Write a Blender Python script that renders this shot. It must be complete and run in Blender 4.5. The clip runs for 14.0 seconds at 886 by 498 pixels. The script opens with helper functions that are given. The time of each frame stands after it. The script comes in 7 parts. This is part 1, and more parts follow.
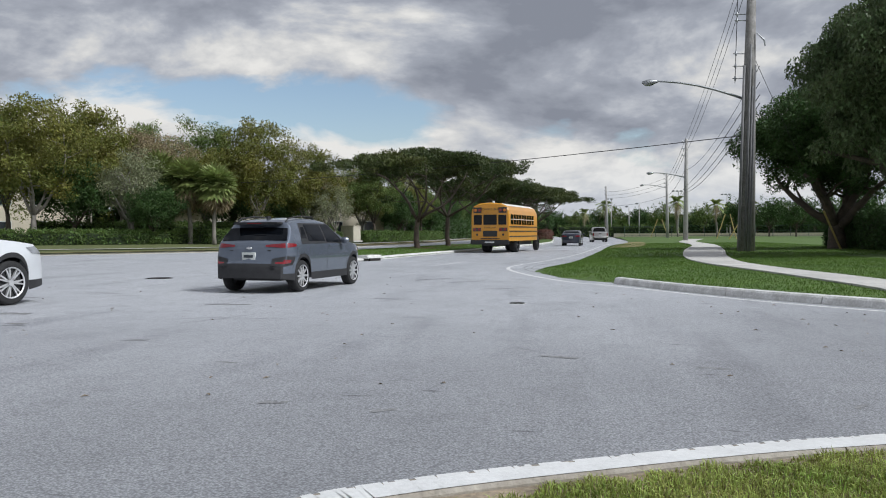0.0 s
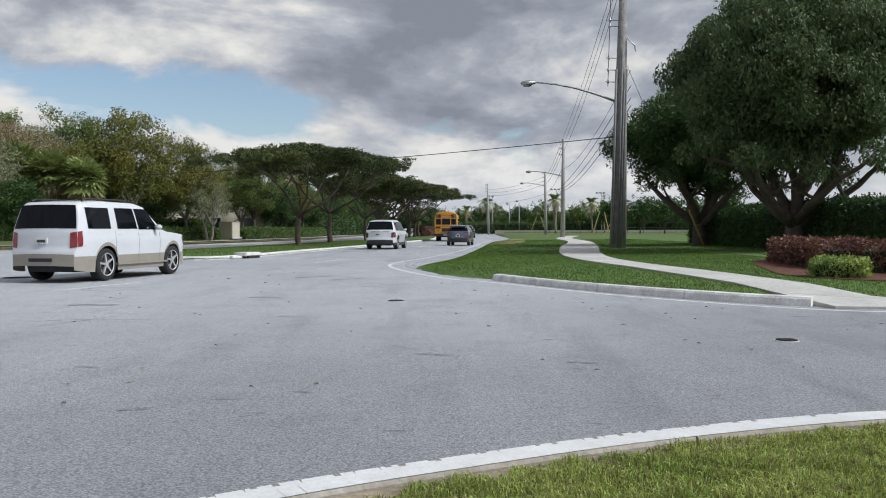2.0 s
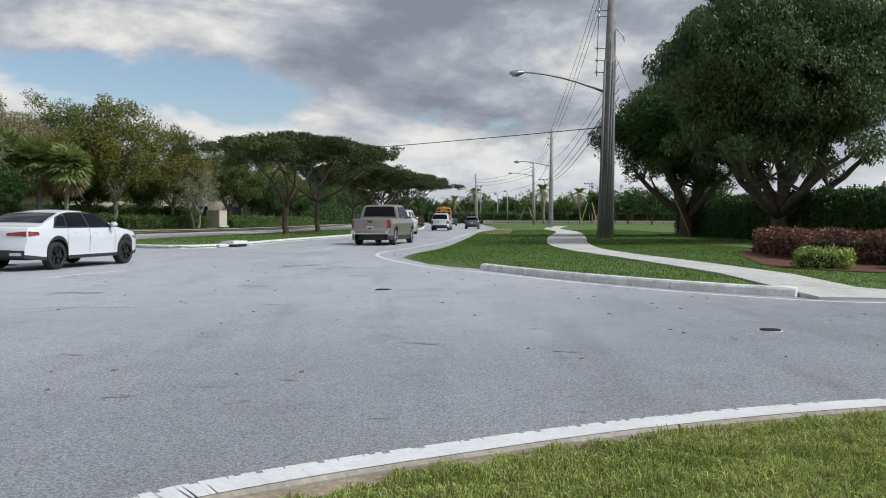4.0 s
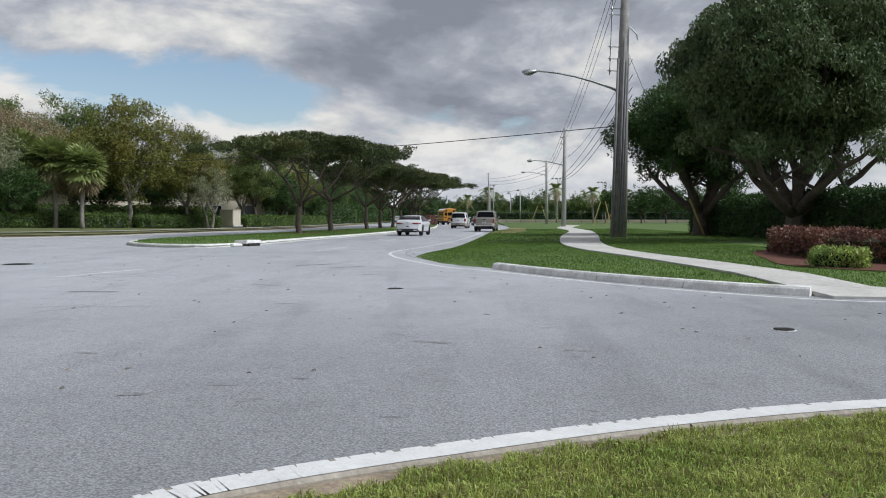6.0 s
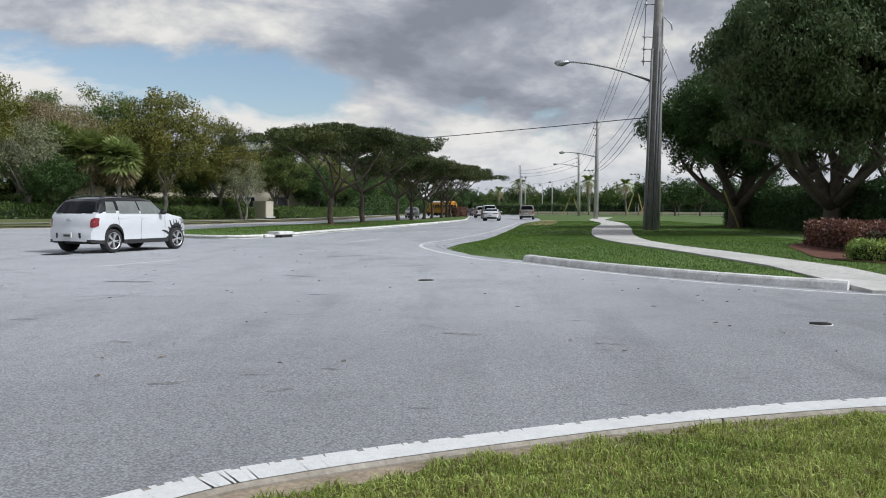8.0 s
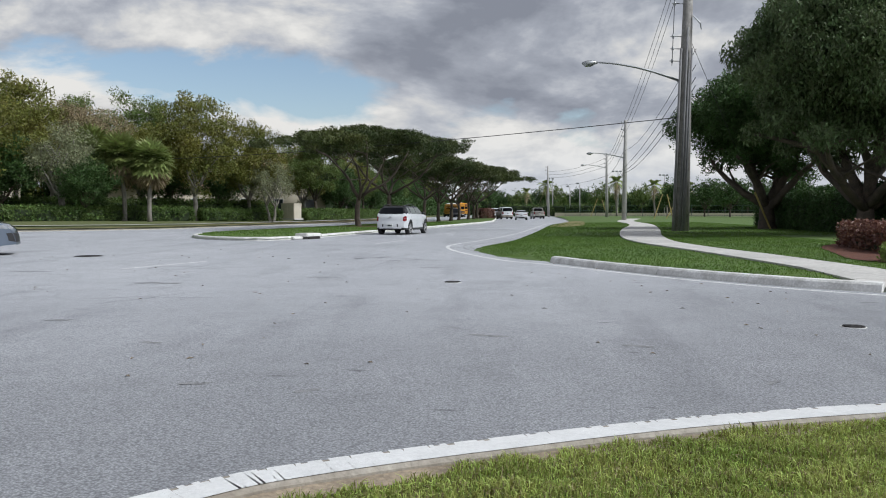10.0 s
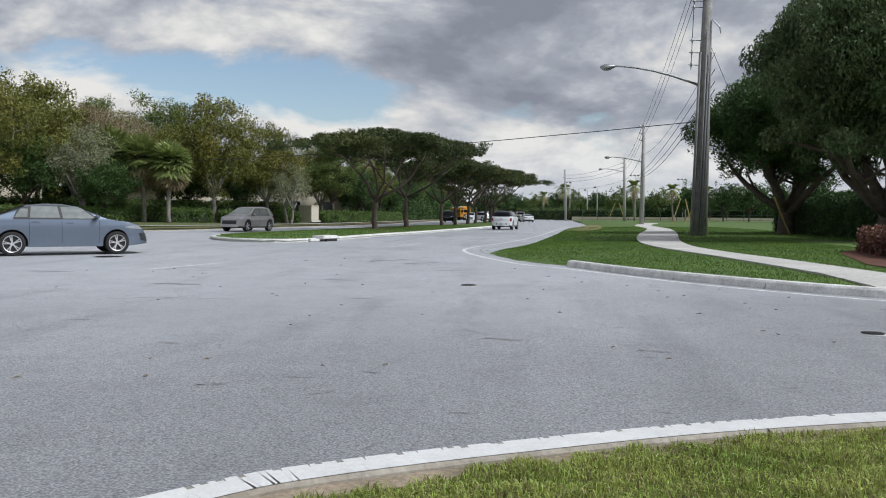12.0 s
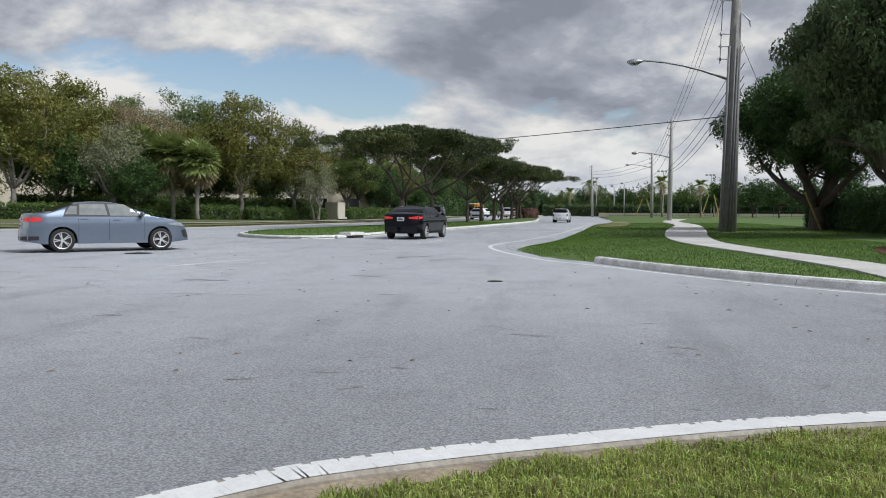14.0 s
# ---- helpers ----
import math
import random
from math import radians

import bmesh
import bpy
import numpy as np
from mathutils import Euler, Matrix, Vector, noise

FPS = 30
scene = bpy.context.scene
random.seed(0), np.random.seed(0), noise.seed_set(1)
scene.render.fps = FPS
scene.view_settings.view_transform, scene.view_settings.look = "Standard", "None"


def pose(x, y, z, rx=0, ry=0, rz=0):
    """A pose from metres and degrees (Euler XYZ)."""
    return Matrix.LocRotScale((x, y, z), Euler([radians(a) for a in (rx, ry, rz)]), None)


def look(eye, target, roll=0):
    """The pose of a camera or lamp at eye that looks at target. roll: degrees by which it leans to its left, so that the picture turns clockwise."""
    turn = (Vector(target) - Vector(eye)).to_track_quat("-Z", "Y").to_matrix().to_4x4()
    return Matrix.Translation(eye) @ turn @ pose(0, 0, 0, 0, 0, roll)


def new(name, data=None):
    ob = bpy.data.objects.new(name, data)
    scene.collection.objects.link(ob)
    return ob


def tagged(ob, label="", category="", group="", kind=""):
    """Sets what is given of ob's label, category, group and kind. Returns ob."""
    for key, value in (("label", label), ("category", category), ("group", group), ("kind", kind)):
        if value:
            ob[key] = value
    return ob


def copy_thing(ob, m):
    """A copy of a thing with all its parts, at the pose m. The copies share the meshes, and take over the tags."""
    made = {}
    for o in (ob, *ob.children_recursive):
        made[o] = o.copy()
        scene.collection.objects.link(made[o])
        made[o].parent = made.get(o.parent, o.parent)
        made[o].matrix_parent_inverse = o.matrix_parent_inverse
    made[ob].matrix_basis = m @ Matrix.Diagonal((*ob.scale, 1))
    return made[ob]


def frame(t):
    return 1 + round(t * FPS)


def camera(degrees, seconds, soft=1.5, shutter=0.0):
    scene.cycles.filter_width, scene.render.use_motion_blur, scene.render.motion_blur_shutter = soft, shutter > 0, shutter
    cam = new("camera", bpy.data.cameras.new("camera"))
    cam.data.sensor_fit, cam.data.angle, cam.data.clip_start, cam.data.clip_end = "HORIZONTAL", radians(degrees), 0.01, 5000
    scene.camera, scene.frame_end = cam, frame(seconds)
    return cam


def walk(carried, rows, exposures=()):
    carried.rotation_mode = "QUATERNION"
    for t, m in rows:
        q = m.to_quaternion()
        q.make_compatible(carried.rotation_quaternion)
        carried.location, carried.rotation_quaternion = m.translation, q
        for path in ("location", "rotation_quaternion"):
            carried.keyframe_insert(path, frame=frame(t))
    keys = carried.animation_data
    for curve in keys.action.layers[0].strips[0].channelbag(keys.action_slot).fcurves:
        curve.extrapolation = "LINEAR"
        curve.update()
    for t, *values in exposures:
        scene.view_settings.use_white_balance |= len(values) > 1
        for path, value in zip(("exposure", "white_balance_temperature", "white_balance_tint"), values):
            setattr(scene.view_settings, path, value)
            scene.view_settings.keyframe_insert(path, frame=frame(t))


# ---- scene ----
cam = camera(57.6, 14.0, soft=1.05)
EYE = 1.22
# seconds, eye offset x y z, yaw, pitch, roll (degrees)
ROWS = [
    (0.0, -0.099, -0.024, -0.007, 8.80, -1.11, -0.29),
    (0.5, -0.069, -0.021, -0.008, 5.79, -1.32, -0.48),
    (1.0, -0.045, -0.012, 0.001, 3.75, -1.38, -0.49),
    (1.5, -0.030, -0.002, 0.006, 2.04, -1.39, -0.37),
    (2.0, -0.022, 0.004, 0.010, 0.54, -1.39, -0.17),
    (4.5, -0.002, 0.001, 0.001, -0.31, -2.20, 0.13),
    (5.0, 0.003, -0.004, 0.002, -0.00, -2.17, -0.00),
    (5.5, 0.007, -0.003, 0.005, 0.27, -2.18, -0.02),
    (6.0, 0.005, -0.005, 0.001, 0.61, -2.18, 0.08),
    (6.5, 0.007, 0.003, -0.002, 1.04, -2.33, 0.18),
    (7.0, 0.008, 0.009, -0.003, 1.64, -2.50, 0.29),
    (7.5, 0.011, 0.010, -0.001, 2.24, -2.65, 0.28),
    (8.0, 0.016, 0.007, -0.002, 2.83, -2.76, 0.20),
    (10.5, 0.023, 0.018, -0.002, 5.11, -2.57, 0.13),
    (11.0, 0.025, 0.013, -0.001, 5.40, -2.47, 0.24),
    (11.5, 0.029, 0.006, 0.001, 5.64, -2.47, 0.35),
    (12.0, 0.031, -0.001, 0.000, 5.94, -2.44, 0.43),
    (12.5, 0.027, -0.004, -0.002, 6.37, -2.41, 0.38),
    (13.0, 0.026, -0.001, -0.005, 6.90, -2.44, 0.38),
    (13.5, 0.026, 0.004, -0.005, 7.42, -2.54, 0.41),
    (14.0, 0.021, 0.002, -0.007, 7.78, -2.69, 0.29),
]
walk(cam, [(t, Matrix.Translation((x, y, EYE + z)) @ pose(0, 0, 0, 0, 0, yaw) @ pose(0, 0, 0, 90 + pitch) @ pose(0, 0, 0, 0, 0, roll))
           for t, x, y, z, yaw, pitch, roll in ROWS])

# ---- world and sun ----
SUN_AZ, SUN_EL = radians(106), radians(46)   # azimuth from +y towards +x
SUN_DIR = Vector((math.sin(SUN_AZ) * math.cos(SUN_EL), math.cos(SUN_AZ) * math.cos(SUN_EL), math.sin(SUN_EL)))


def links(nt, *pairs):
    for a, b in pairs:
        nt.links.new(a, b)


def node(nt, kind, **values):
    n = nt.nodes.new(kind)
    for k, v in values.items():
        if k.startswith("in_"):
            n.inputs[k[3:].replace("_", " ")].default_value = v
        else:
            setattr(n, k, v)
    return n


def ramp(nt, stops, interp="LINEAR"):
    n = nt.nodes.new("ShaderNodeValToRGB")
    n.color_ramp.interpolation = interp
    e = n.color_ramp.elements
    while len(e) < len(stops):
        e.new(0.5)
    for el, (p, c) in zip(e, stops):
        el.position = p
        el.color = (*c, 1) if len(c) == 3 else c
    return n


def make_world():
    w = bpy.data.worlds.new("sky")
    scene.world = w
    w.use_nodes = True
    nt = w.node_tree
    nt.nodes.clear()
    out = node(nt, "ShaderNodeOutputWorld")
    bg = node(nt, "ShaderNodeBackground", in_Strength=1.0)
    sky = node(nt, "ShaderNodeTexSky", sky_type="NISHITA", sun_disc=False, sun_elevation=SUN_EL, sun_rotation=SUN_AZ)
    skys = node(nt, "ShaderNodeVectorMath", operation="SCALE")
    skys.inputs["Scale"].default_value = 0.10
    tc = node(nt, "ShaderNodeTexCoord")
    sep = node(nt, "ShaderNodeSeparateXYZ")
    links(nt, (tc.outputs["Generated"], sep.inputs[0]), (sky.outputs[0], skys.inputs[0]))

    def math2(op, a, b, c=None):
        n = node(nt, "ShaderNodeMath", operation=op)
        for k, v in enumerate((a, b, c)):
            if v is None:
                continue
            if isinstance(v, (int, float)):
                n.inputs[k].default_value = v
            else:
                nt.links.new(v, n.inputs[k])
        return n.outputs[0]

    def heap(lift, scale, detail, rough, shift):
        """Cloud thickness along a direction, raised by lift: low far clouds are drawn flat."""
        mp = node(nt, "ShaderNodeMapping")
        mp.inputs["Location"].default_value = (CLOUD_SHIFT[0] + shift, CLOUD_SHIFT[1], CLOUD_SHIFT[2] + lift * 2.4)
        mp.inputs["Scale"].default_value = (1.0, 1.0, 2.4)
        n = node(nt, "ShaderNodeTexNoise", in_Scale=scale, in_Detail=detail, in_Roughness=rough, in_Distortion=0.25)
        links(nt, (tc.outputs["Generated"], mp.inputs["Vector"]), (mp.outputs[0], n.inputs["Vector"]))
        return n.outputs["Fac"]

    z = sep.outputs["Z"]
    body = heap(0.0, 3.6, 10.0, 0.55, 0.0)
    above = heap(0.030, 3.6, 10.0, 0.55, 0.0)
    broad = heap(0.0, 1.5, 3.0, 0.5, 7.7)
    # a closed grey deck overhead, broken heaps below it
    deck = node(nt, "ShaderNodeMapRange", in_From_Min=0.14, in_From_Max=0.26, in_To_Min=-0.02, in_To_Max=0.15, interpolation_type="SMOOTHSTEP")
    nt.links.new(z, deck.inputs["Value"])
    thick = math2("ADD", math2("MULTIPLY_ADD", broad, 0.35, body), deck.outputs[0])
    # the blue gap in the west
    gap = node(nt, "ShaderNodeVectorMath", operation="DISTANCE")
    squash = node(nt, "ShaderNodeVectorMath", operation="MULTIPLY")
    squash.inputs[1].default_value = (1.0, 1.0, 2.6)
    gap.inputs[1].default_value = (-0.36, 0.915, 0.175 * 2.6)
    links(nt, (tc.outputs["Generated"], squash.inputs[0]), (squash.outputs[0], gap.inputs[0]))
    gapr = node(nt, "ShaderNodeMapRange", in_From_Min=0.04, in_From_Max=0.30, in_To_Min=0.26, in_To_Max=0.0, interpolation_type="SMOOTHSTEP")
    nt.links.new(gap.outputs["Value"], gapr.inputs["Value"])
    thick = math2("SUBTRACT", thick, gapr.outputs[0])
    cover = ramp(nt, [(0.475, (0, 0, 0)), (0.56, (1, 1, 1))])
    nt.links.new(thick, cover.inputs[0])
    # flanks turned to the light are white, bases and the deck are grey
    lit = math2("MULTIPLY", math2("SUBTRACT", body, above), 2.6)
    dens = math2("SUBTRACT", thick, lit)
    shade = ramp(nt, [(0.42, (0.66, 0.655, 0.64)), (0.54, (0.53, 0.535, 0.54)), (0.64, (0.41, 0.43, 0.47)), (0.76, (0.30, 0.322, 0.372)), (1.0, (0.20, 0.218, 0.262))])
    nt.links.new(dens, shade.inputs[0])
    mix = node(nt, "ShaderNodeMix", data_type="RGBA")
    links(nt, (cover.outputs[0], mix.inputs["Factor"]), (skys.outputs[0], mix.inputs["A"]), (shade.outputs[0], mix.inputs["B"]))
    # towards the horizon the layer thins into pale haze
    haze = node(nt, "ShaderNodeMapRange", in_From_Min=0.0, in_From_Max=0.10, in_To_Min=0.75, in_To_Max=0.0)
    nt.links.new(z, haze.inputs["Value"])
    mix2 = node(nt, "ShaderNodeMix", data_type="RGBA")
    mix2.inputs["B"].default_value = (0.58, 0.61, 0.65, 1)
    links(nt, (haze.outputs[0], mix2.inputs["Factor"]), (mix.outputs["Result"], mix2.inputs["A"]))
    # the cloud layer glows round the hidden sun
    dot = node(nt, "ShaderNodeVectorMath", operation="DOT_PRODUCT")
    dot.inputs[1].default_value = SUN_DIR
    glow = node(nt, "ShaderNodeMapRange", in_From_Min=0.75, in_From_Max=1.0, in_To_Min=1.0, in_To_Max=4.0, interpolation_type="SMOOTHSTEP")
    links(nt, (tc.outputs["Generated"], dot.inputs[0]), (dot.outputs["Value"], glow.inputs["Value"]), (glow.outputs[0], bg.inputs["Strength"]))
    links(nt, (mix2.outputs["Result"], bg.inputs["Color"]), (bg.outputs[0], out.inputs["Surface"]))


CLOUD_SHIFT = (5.3, 1.6, 0.0)
make_world()
sun = new("sun", bpy.data.lights.new("sun", "SUN"))
sun.data.energy, sun.data.angle, sun.data.color = 2.7, radians(12), (0.93, 0.955, 0.95)
sun.matrix_world = look(SUN_DIR * 50, (0, 0, 0))
scene.view_settings.exposure = 0.27

# ---- materials ----
def mat(name, colour, rough=0.6, metal=0.0, vary=0.15, scale=6.0, bump=0.0, bump_scale=40.0, second=None, island=0.0, obj=0.0, coat=0.0, spec=0.5, trans=0.0):
    """A principled material: colour varied by noise at two scales, optional second colour, relief and per-piece variation."""
    m = bpy.data.materials.new(name)
    m.use_nodes = True
    nt = m.node_tree
    b = nt.nodes["Principled BSDF"]
    b.inputs["Roughness"].default_value, b.inputs["Metallic"].default_value = rough, metal
    b.inputs["Coat Weight"].default_value = coat
    b.inputs["Coat Roughness"].default_value = 0.05
    b.inputs["Specular IOR Level"].default_value = spec
    tc = node(nt, "ShaderNodeTexCoord")
    n1 = node(nt, "ShaderNodeTexNoise", in_Scale=scale, in_Detail=6.0, in_Roughness=0.6)
    n2 = node(nt, "ShaderNodeTexNoise", in_Scale=scale * 9, in_Detail=3.0)
    links(nt, (tc.outputs["Object"], n1.inputs["Vector"]), (tc.outputs["Object"], n2.inputs["Vector"]))
    c2 = second or tuple(c * (1 - vary) for c in colour)
    c1 = colour if second else tuple(min(1, c * (1 + vary)) for c in colour)
    rp = ramp(nt, [(0.35, c2), (0.65, c1)])
    links(nt, (n1.outputs["Fac"], rp.inputs[0]))
    last = rp.outputs[0]
    hsv = node(nt, "ShaderNodeHueSaturation")
    v = node(nt, "ShaderNodeMapRange", in_To_Min=1 - vary, in_To_Max=1 + vary)
    v.inputs["From Min"].default_value, v.inputs["From Max"].default_value = 0.3, 0.7
    links(nt, (n2.outputs["Fac"], v.inputs["Value"]))
    val = v.outputs[0]
    for amount, kind, sock in ((island, "ShaderNodeNewGeometry", "Random Per Island"), (obj, "ShaderNodeObjectInfo", "Random")):
        if amount:
            g = node(nt, kind)
            r = node(nt, "ShaderNodeMapRange", in_To_Min=1 - amount, in_To_Max=1 + amount)
            mu = node(nt, "ShaderNodeMath", operation="MULTIPLY")
            links(nt, (g.outputs[sock], r.inputs["Value"]), (r.outputs[0], mu.inputs[0]), (val, mu.inputs[1]))
            val = mu.outputs[0]
            if kind == "ShaderNodeNewGeometry":
                h = node(nt, "ShaderNodeMapRange", in_To_Min=0.5 - amount * 0.05, in_To_Max=0.5 + amount * 0.05)
                links(nt, (g.outputs[sock], h.inputs["Value"]), (h.outputs[0], hsv.inputs["Hue"]))
    links(nt, (val, hsv.inputs["Value"]), (last, hsv.inputs["Color"]), (hsv.outputs[0], b.inputs["Base Color"]))
    if bump:
        n3 = node(nt, "ShaderNodeTexNoise", in_Scale=bump_scale, in_Detail=4.0)
        bp = node(nt, "ShaderNodeBump", in_Strength=bump, in_Distance=0.02)
        links(nt, (tc.outputs["Object"], n3.inputs["Vector"]), (n3.outputs["Fac"], bp.inputs["Height"]), (bp.outputs[0], b.inputs["Normal"]))
    if trans:
        t = node(nt, "ShaderNodeBsdfTranslucent")
        mx = node(nt, "ShaderNodeMixShader")
        mx.inputs[0].default_value = trans
        o = nt.nodes["Material Output"]
        links(nt, (hsv.outputs[0], t.inputs["Color"]), (b.outputs[0], mx.inputs[1]), (t.outputs[0], mx.inputs[2]), (mx.outputs[0], o.inputs["Surface"]))
    return m


def asphalt_mat():
    m = bpy.data.materials.new("asphalt")
    m.use_nodes = True
    nt = m.node_tree
    b = nt.nodes["Principled BSDF"]
    b.inputs["Roughness"].default_value = 0.6
    b.inputs["Specular IOR Level"].default_value = 0.5
    tc = node(nt, "ShaderNodeTexCoord")
    co = tc.outputs["Object"]
    patch = node(nt, "ShaderNodeTexNoise", in_Scale=0.16, in_Detail=5.0, in_Roughness=0.55)
    mid = node(nt, "ShaderNodeTexNoise", in_Scale=1.4, in_Detail=6.0, in_Roughness=0.65)
    grit = node(nt, "ShaderNodeTexVoronoi", in_Scale=70.0)
    fine = node(nt, "ShaderNodeTexNoise", in_Scale=38.0, in_Detail=4.0, in_Roughness=0.75)
    for n in (patch, mid, grit, fine):
        links(nt, (co, n.inputs["Vector"]))
    base = ramp(nt, [(0.3, (0.30, 0.307, 0.325)), (0.55, (0.35, 0.358, 0.377)), (0.75, (0.395, 0.402, 0.42))])
    links(nt, (patch.outputs["Fac"], base.inputs[0]))
    midr = ramp(nt, [(0.25, (0.80, 0.80, 0.80)), (0.5, (1, 1, 1)), (0.8, (1.06, 1.06, 1.06))])
    links(nt, (mid.outputs["Fac"], midr.inputs[0]))
    m1 = node(nt, "ShaderNodeMix", data_type="RGBA", blend_type="MULTIPLY")
    m1.inputs["Factor"].default_value = 0.8
    links(nt, (base.outputs[0], m1.inputs["A"]), (midr.outputs[0], m1.inputs["B"]))
    gr = ramp(nt, [(0.0, (1.5, 1.5, 1.5)), (0.3, (1.05, 1.05, 1.05)), (0.55, (0.7, 0.7, 0.71)), (0.8, (0.42, 0.42, 0.43))])
    links(nt, (grit.outputs["Distance"], gr.inputs[0]))
    m2 = node(nt, "ShaderNodeMix", data_type="RGBA", blend_type="MULTIPLY")
    m2.inputs["Factor"].default_value = 0.8
    links(nt, (m1.outputs["Result"], m2.inputs["A"]), (gr.outputs[0], m2.inputs["B"]))
    fr = ramp(nt, [(0.3, (0.55, 0.55, 0.55)), (0.55, (1, 1, 1)), (0.75, (1.2, 1.2, 1.2))])
    links(nt, (fine.outputs["Fac"], fr.inputs[0]))
    m3 = node(nt, "ShaderNodeMix", data_type="RGBA", blend_type="MULTIPLY")
    m3.inputs["Factor"].default_value = 0.8
    links(nt, (m2.outputs["Result"], m3.inputs["A"]), (fr.outputs[0], m3.inputs["B"]))
    # the asphalt grows paler from the near right to the far left
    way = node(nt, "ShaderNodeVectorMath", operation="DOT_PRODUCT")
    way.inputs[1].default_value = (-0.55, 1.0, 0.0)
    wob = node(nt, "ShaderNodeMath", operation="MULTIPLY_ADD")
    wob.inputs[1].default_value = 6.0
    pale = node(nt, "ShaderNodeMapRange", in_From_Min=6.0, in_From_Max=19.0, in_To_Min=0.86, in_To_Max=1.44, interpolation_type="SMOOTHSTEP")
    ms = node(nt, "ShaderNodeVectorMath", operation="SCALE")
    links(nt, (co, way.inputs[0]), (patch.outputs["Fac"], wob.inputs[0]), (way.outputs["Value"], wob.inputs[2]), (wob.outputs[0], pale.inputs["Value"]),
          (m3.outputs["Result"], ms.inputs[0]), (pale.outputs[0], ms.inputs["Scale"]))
    # hairline cracks in places, and dark smears drawn out along the lanes
    warp = node(nt, "ShaderNodeTexNoise", in_Scale=0.9, in_Detail=4.0)
    wv = node(nt, "ShaderNodeVectorMath", operation="MULTIPLY_ADD")
    wv.inputs[1].default_value = (1.2, 1.2, 0)
    links(nt, (co, warp.inputs["Vector"]), (warp.outputs["Color"], wv.inputs[0]), (co, wv.inputs[2]))
    crack = node(nt, "ShaderNodeTexVoronoi", feature="DISTANCE_TO_EDGE", in_Scale=0.33)
    links(nt, (wv.outputs[0], crack.inputs["Vector"]))
    cr = ramp(nt, [(0.0, (0.25, 0.25, 0.25)), (0.006, (0.55, 0.55, 0.55)), (0.013, (1, 1, 1))])
    links(nt, (crack.outputs["Distance"], cr.inputs[0]))
    where = node(nt, "ShaderNodeTexNoise", in_Scale=0.22, in_Detail=3.0)
    links(nt, (co, where.inputs["Vector"]))
    wr = ramp(nt, [(0.54, (0, 0, 0)), (0.66, (0.7, 0.7, 0.7))])
    links(nt, (where.outputs["Fac"], wr.inputs[0]))
    m4 = node(nt, "ShaderNodeMix", data_type="RGBA", blend_type="MULTIPLY")
    links(nt, (wr.outputs[0], m4.inputs["Factor"]), (ms.outputs[0], m4.inputs["A"]), (cr.outputs[0], m4.inputs["B"]))
    mp = node(nt, "ShaderNodeMapping")
    mp.inputs["Rotation"].default_value = (0, 0, radians(14))
    mp.inputs["Scale"].default_value = (1.5, 0.22, 1)
    smear = node(nt, "ShaderNodeTexNoise", in_Scale=0.7, in_Detail=5.0, in_Roughness=0.6)
    links(nt, (co, mp.inputs["Vector"]), (mp.outputs[0], smear.inputs["Vector"]))
    sr = ramp(nt, [(0.30, (0.74, 0.74, 0.75)), (0.47, (1, 1, 1)), (0.62, (1, 1, 1)), (0.72, (1.1, 1.1, 1.1))])
    links(nt, (smear.outputs["Fac"], sr.inputs[0]))
    m5 = node(nt, "ShaderNodeMix", data_type="RGBA", blend_type="MULTIPLY")
    m5.inputs["Factor"].default_value = 0.9
    links(nt, (m4.outputs["Result"], m5.inputs["A"]), (sr.outputs[0], m5.inputs["B"]))
    spot = node(nt, "ShaderNodeTexNoise", in_Scale=2.2, in_Detail=2.0, in_Roughness=0.5)
    mp2 = node(nt, "ShaderNodeMapping")
    mp2.inputs["Scale"].default_value = (0.7, 2.2, 1)
    links(nt, (co, mp2.inputs["Vector"]), (mp2.outputs[0], spot.inputs["Vector"]))
    pr = ramp(nt, [(0.245, (0.45, 0.45, 0.46)), (0.30, (1, 1, 1))])
    links(nt, (spot.outputs["Fac"], pr.inputs[0]))
    m6 = node(nt, "ShaderNodeMix", data_type="RGBA", blend_type="MULTIPLY")
    m6.inputs["Factor"].default_value = 0.9
    links(nt, (m5.outputs["Result"], m6.inputs["A"]), (pr.outputs[0], m6.inputs["B"]), (m6.outputs["Result"], b.inputs["Base Color"]))
    bp = node(nt, "ShaderNodeBump", in_Strength=0.55, in_Distance=0.006)
    links(nt, (grit.outputs["Distance"], bp.inputs["Height"]), (bp.outputs[0], b.inputs["Normal"]))
    return m


ASPHALT = asphalt_mat()
PAINT_WHITE = mat("road_paint", (0.62, 0.62, 0.60), 0.7, vary=0.12, scale=3, bump=0.2, bump_scale=90)
PAINT_WORN = mat("worn_paint", (0.72, 0.72, 0.71), 0.7, vary=0.12, scale=4, second=(0.50, 0.50, 0.495))
CONCRETE = mat("concrete", (0.47, 0.455, 0.43), 0.8, vary=0.1, scale=1.3, bump=0.25, bump_scale=60, obj=0.06)
KERB_CONC = mat("kerb_concrete", (0.72, 0.715, 0.70), 0.85, vary=0.14, scale=3.5, second=(0.48, 0.47, 0.45), bump=0.3, bump_scale=50, obj=0.06)
KERB_OLD = mat("dirty_kerb_concrete", (0.36, 0.33, 0.285), 0.9, vary=0.15, scale=3, second=(0.22, 0.19, 0.155), bump=0.4, bump_scale=50)
KERB_PAINT = mat("kerb_white_paint", (0.62, 0.62, 0.615), 0.6, vary=0.06, scale=5, bump=0.15, bump_scale=70)
DIRT = mat("dirt", (0.25, 0.20, 0.145), 0.95, vary=0.25, scale=4, bump=0.5, bump_scale=30)
